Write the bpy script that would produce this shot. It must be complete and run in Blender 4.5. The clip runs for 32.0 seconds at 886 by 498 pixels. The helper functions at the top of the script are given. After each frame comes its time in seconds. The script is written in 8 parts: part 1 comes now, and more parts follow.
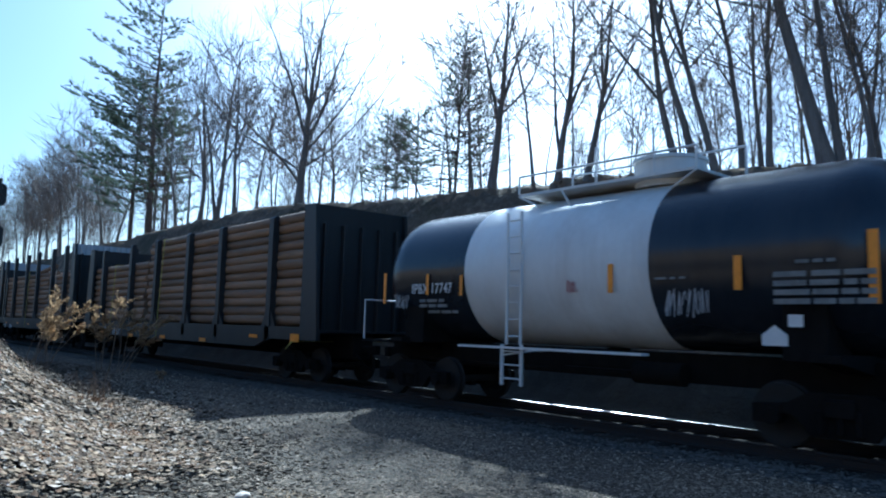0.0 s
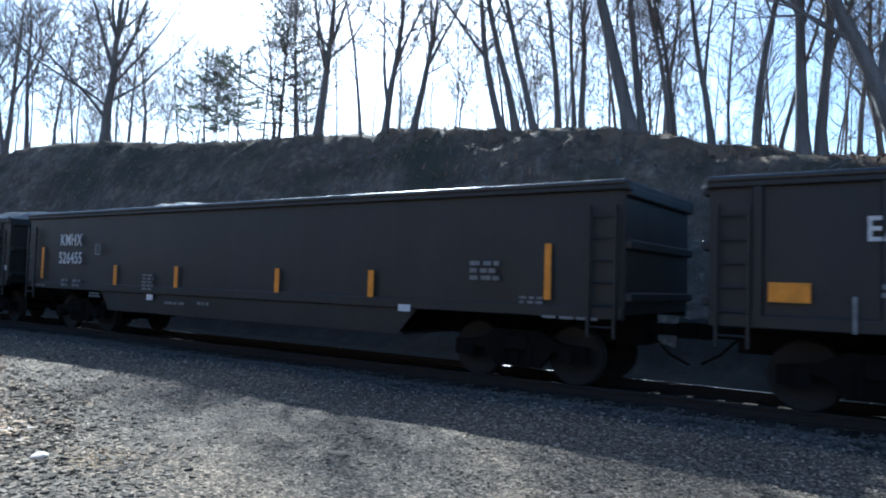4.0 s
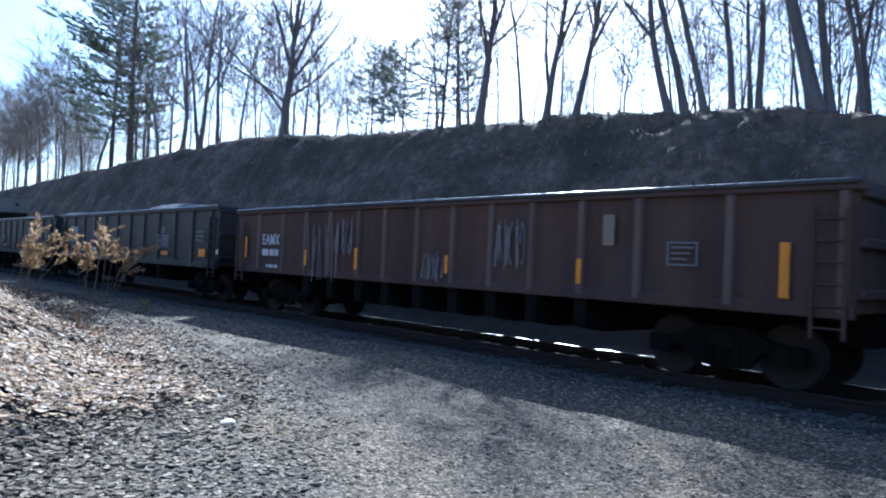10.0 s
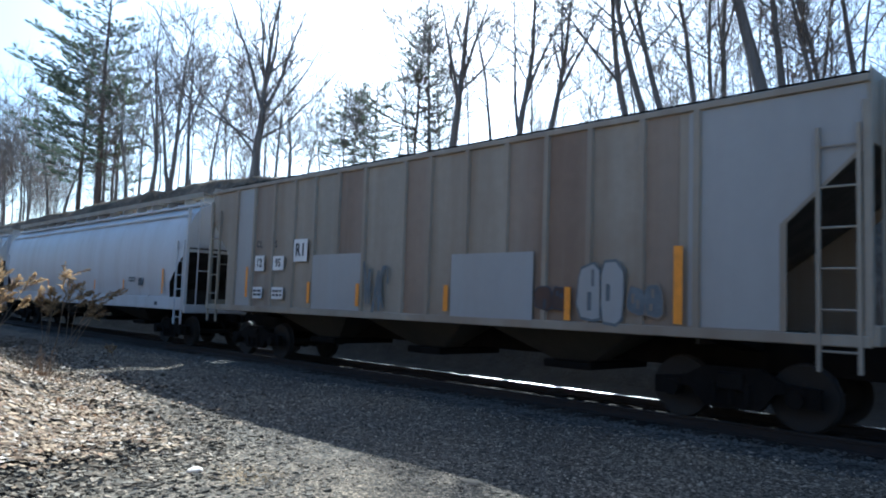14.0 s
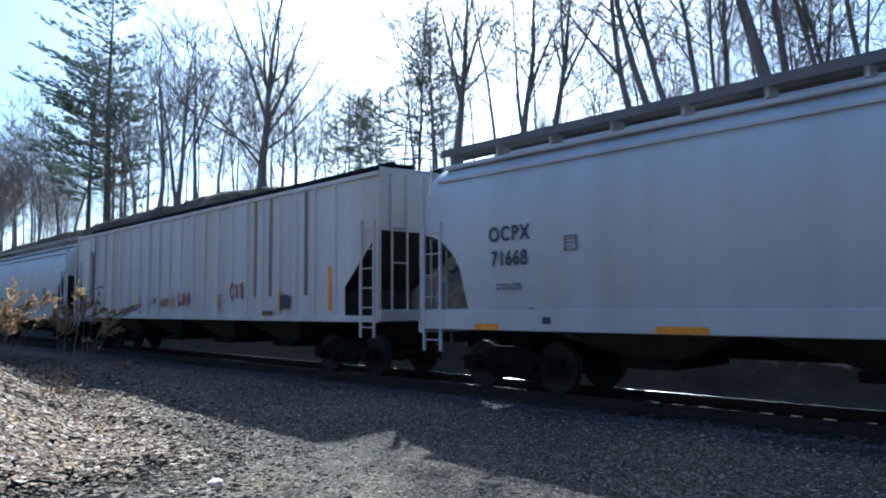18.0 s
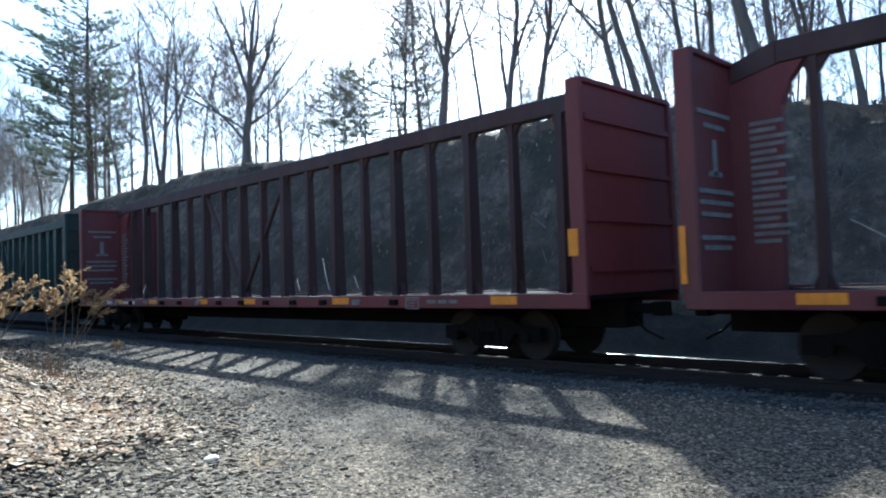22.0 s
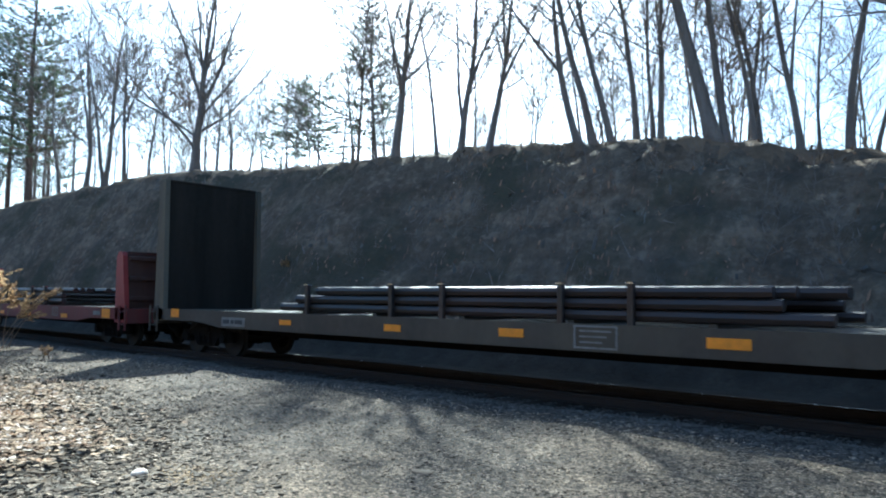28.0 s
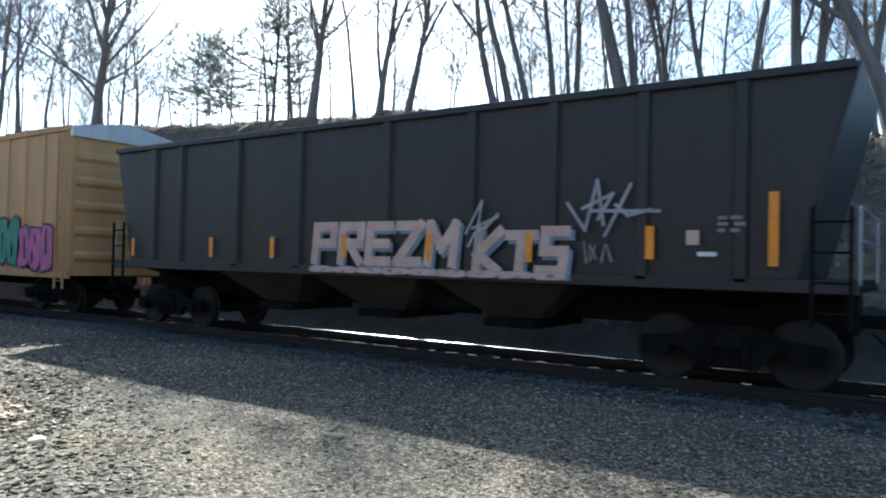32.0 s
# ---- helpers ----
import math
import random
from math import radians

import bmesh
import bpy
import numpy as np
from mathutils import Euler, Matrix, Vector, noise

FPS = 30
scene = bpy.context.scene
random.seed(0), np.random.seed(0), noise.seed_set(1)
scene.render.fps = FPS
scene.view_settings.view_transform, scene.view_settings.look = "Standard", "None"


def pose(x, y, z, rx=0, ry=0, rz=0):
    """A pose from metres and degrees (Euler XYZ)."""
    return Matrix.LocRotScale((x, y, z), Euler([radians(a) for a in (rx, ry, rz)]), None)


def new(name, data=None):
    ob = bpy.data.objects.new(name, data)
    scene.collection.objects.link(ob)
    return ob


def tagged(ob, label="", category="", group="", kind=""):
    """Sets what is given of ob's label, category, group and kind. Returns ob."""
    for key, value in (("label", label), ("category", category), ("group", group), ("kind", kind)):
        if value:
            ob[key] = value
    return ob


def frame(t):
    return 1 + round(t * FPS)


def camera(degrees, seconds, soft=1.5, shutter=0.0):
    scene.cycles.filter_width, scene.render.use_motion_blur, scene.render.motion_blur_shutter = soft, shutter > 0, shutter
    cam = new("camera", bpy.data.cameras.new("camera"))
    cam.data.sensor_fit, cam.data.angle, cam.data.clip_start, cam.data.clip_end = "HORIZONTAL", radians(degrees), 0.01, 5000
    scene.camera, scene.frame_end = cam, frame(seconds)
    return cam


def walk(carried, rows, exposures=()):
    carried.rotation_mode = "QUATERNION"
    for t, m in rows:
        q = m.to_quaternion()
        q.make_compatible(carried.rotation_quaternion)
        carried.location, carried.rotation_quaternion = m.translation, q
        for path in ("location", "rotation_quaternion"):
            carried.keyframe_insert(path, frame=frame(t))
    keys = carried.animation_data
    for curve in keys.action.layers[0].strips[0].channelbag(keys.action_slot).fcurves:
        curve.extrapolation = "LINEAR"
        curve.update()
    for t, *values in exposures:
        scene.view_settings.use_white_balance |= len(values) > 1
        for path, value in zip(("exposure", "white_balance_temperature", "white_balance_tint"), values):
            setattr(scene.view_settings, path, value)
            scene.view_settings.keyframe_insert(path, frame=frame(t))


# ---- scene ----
from mathutils import Quaternion

cam = camera(62.95, 32.0, soft=2.0, shutter=0.07)
EYE = 1.384
# seconds, yaw (to the left of +y), pitch, roll
LOOKS = [
    (0.0, 48.93, 6.19, 1.50),
    (0.5, 49.20, 6.27, 2.31),
    (1.0, 47.19, 6.80, 2.60),
    (1.5, 38.55, 5.87, 0.86),
    (2.0, 35.70, 3.04, 1.09),
    (2.5, 36.00, 3.60, 0.94),
    (4.5, 34.82, 2.38, 1.81),
    (5.0, 35.97, 4.22, 0.81),
    (5.5, 38.38, 4.10, 0.20),
    (6.0, 35.63, 5.41, 0.19),
    (6.5, 37.97, 4.28, -0.49),
    (7.0, 36.94, 4.23, -0.74),
    (7.5, 39.34, 5.71, 0.82),
    (8.0, 41.41, 4.66, 0.27),
    (8.5, 41.47, 5.10, 0.64),
    (9.0, 42.33, 4.88, 0.51),
    (9.5, 45.12, 1.46, 0.59),
    (10.0, 47.57, 1.14, 2.61),
    (10.5, 51.26, 2.05, 2.53),
    (11.0, 51.23, 2.16, 1.07),
    (11.5, 51.16, 1.85, 1.60),
    (12.0, 50.24, 3.28, 1.37),
    (12.5, 48.52, 3.18, 1.29),
    (13.0, 48.19, 3.91, 1.44),
    (13.5, 47.74, 4.65, 1.44),
    (14.0, 45.49, 4.43, 2.02),
    (14.5, 43.92, 3.97, 2.03),
    (16.5, 45.24, 4.58, -1.33),
    (17.0, 45.68, 5.21, -1.29),
    (17.5, 45.76, 4.88, -0.59),
    (18.0, 46.23, 4.60, -0.42),
    (18.5, 44.42, 4.60, -0.99),
    (19.0, 45.15, 2.52, -1.79),
    (19.5, 47.63, 1.45, -2.08),
    (20.0, 46.06, 1.23, -1.56),
    (20.5, 45.81, 2.70, -2.74),
    (21.0, 45.97, 1.80, -2.94),
    (21.5, 45.19, 2.39, -2.08),
    (22.0, 45.38, 2.32, -2.06),
    (22.5, 45.79, 1.63, -1.46),
    (23.0, 46.21, 1.30, -2.07),
    (23.5, 46.70, 1.06, -3.15),
    (24.0, 45.20, 1.96, -1.73),
    (24.5, 45.16, 1.86, -1.07),
    (25.0, 45.01, 1.38, -0.72),
    (25.5, 45.43, 1.71, -0.41),
    (27.5, 45.64, 0.89, -0.21),
    (28.0, 41.25, 3.84, 0.60),
    (28.5, 32.02, 1.99, 2.37),
    (29.0, 33.77, 1.29, 1.17),
    (29.5, 35.83, 0.05, 1.31),
    (30.0, 38.88, 0.98, 1.08),
    (30.2, 40.64, 0.88, 0.83),
    (30.5, 41.21, 0.96, 0.78),
    (31.0, 35.01, 2.84, -0.36),
    (31.5, 33.61, 2.21, 0.72),
    (32.0, 34.58, 1.19, 1.38),
]


def hand_held(yaw, pitch, roll):
    return pose(0, 0, EYE, 90 + pitch, 0, yaw) @ pose(0, 0, 0, 0, 0, roll)


walk(cam, [(t, hand_held(a, b, c)) for t, a, b, c in LOOKS], exposures=[(0.0, 1.1, 4300, -3), (1.0, 1.15, 4300, -4), (2.0, 1.45, 4570, -1), (5.0, 1.65, 4550, 1), (6.0, 1.47, 4280, -1), (9.0, 1.54, 4250, 0), (10.0, 1.68, 4350, 5), (11.0, 1.58, 4420, 0), (13.0, 1.62, 4600, -3), (14.0, 1.66, 4680, -1), (16.5, 1.36, 4540, -1), (18.0, 1.4, 4490, -1), (20.0, 1.7, 4830, 0), (21.0, 1.8, 4670, -1), (25.0, 2.02, 4810, -2), (28.0, 1.92, 4770, -5), (30.0, 2.1, 5150, 0), (31.0, 1.92, 4930, -4), (32.0, 2.04, 4930, -4)])
# ---- light: clear early-spring sky, the sun ahead beyond the bank ----
SUN_AZ, SUN_EL = radians(44.5), radians(35.0)
TO_SUN = Vector((-math.sin(SUN_AZ) * math.cos(SUN_EL), math.cos(SUN_AZ) * math.cos(SUN_EL), math.sin(SUN_EL)))
world = bpy.data.worlds.new("sky")
scene.world = world
world.use_nodes = True
sky = world.node_tree.nodes.new("ShaderNodeTexSky")
sky.sky_type, sky.sun_disc = "NISHITA", False
sky.sun_elevation, sky.sun_rotation = SUN_EL, -SUN_AZ
sky.air_density, sky.dust_density, sky.ozone_density = 1.0, 2.2, 1.5
world.node_tree.links.new(sky.outputs[0], world.node_tree.nodes["Background"].inputs[0])
world.node_tree.nodes["Background"].inputs[1].default_value = 0.065
sun_data = bpy.data.lights.new("sun", "SUN")
sun_data.energy, sun_data.angle, sun_data.color = 5.0, radians(0.53), (1.0, 0.87, 0.7)
sun = new("sun", sun_data)
sun.matrix_world = Matrix.Translation((-30, 40, 40)) @ TO_SUN.to_track_quat("Z", "Y").to_matrix().to_4x4()

# ---- materials ----
def surface(name, base, rough=0.6, metal=0.0, vary=0.25, scale=3.0, grime=None, grime_amount=0.0, streak=1.0, bump=0.15,
            bump_scale=40.0, other=None, other_amount=0.0, per_object=0.0, per_island=0.0, spec=0.5, speck=0.0, speck_scale=45.0, thru=0.0):
    """A weathered surface: two scales of tone, grime in streaks or clouds, a second colour in patches, fine relief."""
    m = bpy.data.materials.new(name)
    m.use_nodes = True
    nt = m.node_tree
    N, L = nt.nodes, nt.links
    b = N["Principled BSDF"]
    b.inputs["Roughness"].default_value, b.inputs["Metallic"].default_value = rough, metal
    b.inputs["Specular IOR Level"].default_value = spec
    tc = N.new("ShaderNodeTexCoord")

    def noise_at(sc, detail, stretch=1.0):
        mp = N.new("ShaderNodeMapping")
        mp.inputs["Scale"].default_value = (sc, sc, sc / stretch)
        n = N.new("ShaderNodeTexNoise")
        n.inputs["Scale"].default_value, n.inputs["Detail"].default_value, n.inputs["Roughness"].default_value = 1.0, detail, 0.62
        L.new(tc.outputs["Object"], mp.inputs[0])
        L.new(mp.outputs[0], n.inputs["Vector"])
        return n

    def ramp(src, lo, hi):
        r = N.new("ShaderNodeMapRange")
        r.inputs["From Min"].default_value, r.inputs["From Max"].default_value = lo, hi
        L.new(src, r.inputs["Value"])
        return r.outputs[0]

    def mixed(fac, a, c):
        x = N.new("ShaderNodeMix")
        x.data_type = "RGBA"
        if isinstance(fac, float):
            x.inputs[0].default_value = fac
        else:
            L.new(fac, x.inputs[0])
        for sock, val in ((x.inputs[6], a), (x.inputs[7], c)):
            if isinstance(val, tuple):
                sock.default_value = (*val, 1)
            else:
                L.new(val, sock)
        return x.outputs[2]

    def times(a, k):
        x = N.new("ShaderNodeMath")
        x.operation = "MULTIPLY"
        L.new(a, x.inputs[0])
        x.inputs[1].default_value = k
        return x.outputs[0]

    big, fine = noise_at(scale, 5.0, streak), noise_at(scale * 9, 4.0)
    dark = tuple(c * (1 - vary) for c in base)
    light = tuple(min(1.0, c * (1 + vary)) for c in base)
    col = mixed(ramp(big.outputs["Fac"], 0.32, 0.68), dark, light)
    col = mixed(times(ramp(fine.outputs["Fac"], 0.35, 0.7), vary), col, tuple(c * 0.45 for c in base))
    if speck:
        sp = noise_at(speck_scale, 3.0)
        col = mixed(times(ramp(sp.outputs["Fac"], 0.55, 0.66), speck), col, tuple(min(1.0, c * 1.9) for c in base))
        col = mixed(times(ramp(sp.outputs["Fac"], 0.47, 0.36), speck), col, tuple(c * 0.3 for c in base))
    if other:
        patch = noise_at(scale * 0.45, 6.0)
        col = mixed(times(ramp(patch.outputs["Fac"], 0.5, 0.62), other_amount), col, other)
    if grime:
        g = noise_at(scale * 1.7, 6.0, max(streak, 1.0) * 3)
        col = mixed(times(ramp(g.outputs["Fac"], 0.42, 0.75), grime_amount), col, grime)
    for amount, socket in ((per_object, "object"), (per_island, "island")):
        if amount:
            info = N.new("ShaderNodeObjectInfo" if socket == "object" else "ShaderNodeNewGeometry")
            hsv = N.new("ShaderNodeHueSaturation")
            r = N.new("ShaderNodeMapRange")
            r.inputs["To Min"].default_value, r.inputs["To Max"].default_value = 1 - amount, 1 + amount
            L.new(info.outputs["Random" if socket == "object" else "Random Per Island"], r.inputs["Value"])
            L.new(r.outputs[0], hsv.inputs["Value"])
            L.new(col, hsv.inputs["Color"])
            col = hsv.outputs[0]
    L.new(col, b.inputs["Base Color"])
    rr = N.new("ShaderNodeMapRange")
    rr.inputs["To Min"].default_value, rr.inputs["To Max"].default_value = max(0.05, rough - 0.12), min(1.0, rough + 0.15)
    L.new(big.outputs["Fac"], rr.inputs["Value"])
    L.new(rr.outputs[0], b.inputs["Roughness"])
    if bump:
        bn = noise_at(bump_scale, 4.0)
        bp = N.new("ShaderNodeBump")
        bp.inputs["Strength"].default_value, bp.inputs["Distance"].default_value = bump, 0.6 / bump_scale
        L.new(bn.outputs["Fac"], bp.inputs["Height"])
        L.new(bp.outputs[0], b.inputs["Normal"])
    if thru:
        tl, mx = N.new("ShaderNodeBsdfTranslucent"), N.new("ShaderNodeMixShader")
        mx.inputs[0].default_value = thru
        L.new(col, tl.inputs["Color"])
        L.new(b.outputs[0], mx.inputs[1])
        L.new(tl.outputs[0], mx.inputs[2])
        L.new(mx.outputs[0], N["Material Output"].inputs["Surface"])
    return m


RUST, DUST = (0.13, 0.055, 0.028), (0.16, 0.14, 0.12)
BLACK = surface("black_paint", (0.0155, 0.0165, 0.0175), 0.5, vary=0.35, scale=0.9, grime=(0.036, 0.034, 0.03), grime_amount=0.45, streak=3, bump=0.06)
TANK_BLACK = surface("tank_black", (0.014, 0.018, 0.026), 0.2, vary=0.2, scale=0.8, grime=(0.07, 0.065, 0.06), grime_amount=0.25, streak=3, bump=0.015)
WHITE = surface("white_paint", (0.7, 0.7, 0.68), 0.45, vary=0.08, scale=0.8, grime=(0.33, 0.27, 0.22), grime_amount=0.4, streak=4, bump=0.04)
HOPPER_GREY = surface("hopper_grey", (0.52, 0.53, 0.54), 0.5, vary=0.08, scale=0.5, grime=(0.33, 0.28, 0.23), grime_amount=0.45, streak=5, bump=0.04)
BOARD = surface("weathered_walkway", (0.15, 0.145, 0.14), 0.7, vary=0.2, scale=1.5, bump=0.2)
HOPPER_TAN = surface("hopper_tan", (0.31, 0.275, 0.215), 0.6, vary=0.2, scale=0.5, grime=(0.19, 0.135, 0.085), grime_amount=0.85, streak=6, bump=0.05, other=(0.25, 0.2, 0.145), other_amount=0.6)
HOPPER_BROWN = surface("hopper_brown", (0.225, 0.165, 0.115), 0.65, vary=0.25, scale=0.5, grime=(0.31, 0.28, 0.225), grime_amount=0.7, streak=6, bump=0.05, other=(0.17, 0.115, 0.075), other_amount=0.6)
HOPPER_WHITE = surface("hopper_white", (0.62, 0.6, 0.57), 0.55, vary=0.08, scale=0.5, grime=(0.4, 0.27, 0.16), grime_amount=0.6, streak=8, bump=0.04)
HOPPER_BLUE = surface("hopper_blue_grey", (0.33, 0.33, 0.315), 0.5, vary=0.08, scale=0.5, grime=(0.25, 0.22, 0.2), grime_amount=0.3, streak=4, bump=0.04)
PATCH = surface("repaint_patch", (0.31, 0.315, 0.31), 0.5, vary=0.06, scale=0.8, bump=0.03, grime=(0.3, 0.26, 0.21), grime_amount=0.4, streak=4)
GREEN_PATCH = surface("olive_patch", (0.075, 0.083, 0.055), 0.6, vary=0.25, scale=0.8, grime=(0.25, 0.2, 0.15), grime_amount=0.5, streak=3)
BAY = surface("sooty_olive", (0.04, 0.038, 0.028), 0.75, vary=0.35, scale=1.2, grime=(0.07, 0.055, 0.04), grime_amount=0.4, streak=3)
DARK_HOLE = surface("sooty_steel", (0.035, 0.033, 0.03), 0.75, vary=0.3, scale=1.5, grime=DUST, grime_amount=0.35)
RUSTY = surface("rusty_gondola", (0.066, 0.033, 0.02), 0.75, vary=0.45, scale=0.7, grime=(0.13, 0.083, 0.055), grime_amount=0.55, streak=4, other=(0.05, 0.035, 0.03), other_amount=0.8)
DUSTY_RIB = surface("dusty_rib", (0.14, 0.105, 0.08), 0.75, vary=0.3, scale=1.2, grime=(0.12, 0.06, 0.04), grime_amount=0.6, streak=4)
RIM = surface("worn_rim", (0.06, 0.058, 0.055), 0.32, 0.5, vary=0.3, scale=1.5, bump=0.02)
BOXCAR_RED = surface("boxcar_red", (0.15, 0.03, 0.032), 0.6, vary=0.25, scale=0.7, grime=(0.1, 0.06, 0.05), grime_amount=0.6, streak=4)
SHADED_RED = surface("weathered_red_brown", (0.055, 0.026, 0.023), 0.7, vary=0.35, scale=0.7, grime=(0.09, 0.065, 0.055), grime_amount=0.5, streak=4)
BRIGHT_RED = surface("red_bulkhead", (0.25, 0.03, 0.032), 0.55, vary=0.2, scale=0.7, grime=(0.12, 0.05, 0.04), grime_amount=0.45, streak=3)
BEAM_GREEN = surface("dark_green_paint", (0.014, 0.036, 0.027), 0.6, vary=0.3, scale=0.7, grime=(0.05, 0.06, 0.05), grime_amount=0.5, streak=4)
FLAT_BROWN = surface("weathered_brown", (0.07, 0.06, 0.045), 0.75, vary=0.35, scale=0.8, grime=(0.06, 0.045, 0.035), grime_amount=0.7, streak=2, other=(0.1, 0.09, 0.065), other_amount=0.5)
OLIVE_TIMBER = surface("olive_timber", (0.12, 0.105, 0.075), 0.8, vary=0.3, scale=1.0, grime=(0.05, 0.042, 0.033), grime_amount=0.5, streak=5)
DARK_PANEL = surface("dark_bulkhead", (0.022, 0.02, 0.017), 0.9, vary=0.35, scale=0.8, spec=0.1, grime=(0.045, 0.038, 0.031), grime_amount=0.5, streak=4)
FLAT_YELLOW = surface("faded_yellow", (0.33, 0.175, 0.05), 0.65, vary=0.25, scale=0.9, grime=(0.06, 0.035, 0.022), grime_amount=0.95, streak=3, other=(0.12, 0.06, 0.03), other_amount=0.85)
BOX_YELLOW = surface("boxcar_yellow", (0.56, 0.33, 0.13), 0.55, vary=0.12, scale=0.7, grime=(0.25, 0.15, 0.08), grime_amount=0.45, streak=4)
UNDER = surface("underframe_black", (0.009, 0.0085, 0.008), 0.9, vary=0.35, scale=2.0, grime=(0.02, 0.016, 0.013), grime_amount=0.5, spec=0.1)
WHEEL = surface("wheel_steel", (0.018, 0.016, 0.014), 0.75, 0.1, vary=0.3, scale=4.0)
TREAD = surface("bright_steel", (0.45, 0.45, 0.46), 0.22, 1.0, vary=0.1, scale=4.0, bump=0.0)
DULL_STEEL = surface("dull_steel", (0.05, 0.045, 0.04), 0.75, 0.4, vary=0.2, scale=4.0, bump=0.0)
PIPE = surface("dark_pipe", (0.045, 0.045, 0.045), 0.45, 0.5, vary=0.3, scale=1.5, grime=RUST, grime_amount=0.4)
CONCRETE_LOAD = surface("grey_load", (0.2, 0.19, 0.175), 0.85, vary=0.3, scale=3.0, bump=0.4)
LOG = surface("debarked_log", (0.27, 0.175, 0.098), 0.75, vary=0.4, scale=2.0, grime=(0.16, 0.08, 0.04), grime_amount=0.55, streak=0.5, per_object=0.3, bump=0.3)
BLOCK = surface("grey_timber", (0.12, 0.105, 0.09), 0.85, vary=0.3, scale=3.0)
STRAP_Y = surface("yellow_strap", (0.38, 0.33, 0.06), 0.7, vary=0.15, scale=5.0)
STRAP_W = surface("pale_strap", (0.55, 0.5, 0.38), 0.8, vary=0.15, scale=5.0)
ORANGE = surface("reflector", (0.8, 0.3, 0.015), 0.35, vary=0.12, scale=6.0, grime=(0.25, 0.12, 0.03), grime_amount=0.3, bump=0.0)
LETTER = surface("white_lettering", (0.62, 0.62, 0.6), 0.6, vary=0.2, scale=6.0, bump=0.0)
LETTER_DIM = surface("faded_lettering", (0.21, 0.21, 0.2), 0.7, vary=0.3, scale=6.0, bump=0.0)
LETTER_DARK = surface("dark_lettering", (0.04, 0.045, 0.05), 0.6, vary=0.2, scale=6.0, bump=0.0)
PLACARD = surface("white_placard", (0.7, 0.7, 0.68), 0.5, vary=0.06, scale=3.0, bump=0.0)
TAG_PALE = surface("pale_spray", (0.33, 0.33, 0.33), 0.7, vary=0.3, scale=3.0, bump=0.0)
TAG_PEACH = surface("peach_spray", (0.55, 0.4, 0.32), 0.7, vary=0.2, scale=3.0, bump=0.0)
TAG_BLUE = surface("blue_spray", (0.19, 0.25, 0.31), 0.7, vary=0.3, scale=3.0, bump=0.0)
TAG_DARK = surface("dark_spray", (0.05, 0.06, 0.075), 0.7, vary=0.3, scale=3.0, bump=0.0)
TAG_SLATE = surface("slate_spray", (0.13, 0.145, 0.155), 0.7, vary=0.3, scale=3.0, bump=0.0)
TAG_RED = surface("red_spray", (0.3, 0.06, 0.06), 0.7, vary=0.3, scale=3.0, bump=0.0)
TAG_PINK = surface("pink_spray", (0.5, 0.14, 0.3), 0.7, vary=0.3, scale=3.0, bump=0.0)
TAG_GREEN = surface("green_spray", (0.1, 0.3, 0.18), 0.7, vary=0.3, scale=3.0, bump=0.0)
GALV = surface("galvanised", (0.4, 0.41, 0.42), 0.4, 0.6, vary=0.15, scale=3.0)
RAIL_SIDE = surface("rail_brown", (0.022, 0.016, 0.013), 0.8, vary=0.3, scale=3.0)
TIE = surface("creosote_wood", (0.055, 0.046, 0.038), 0.95, vary=0.4, scale=2.0, per_object=0.35, bump=0.4, spec=0.08)
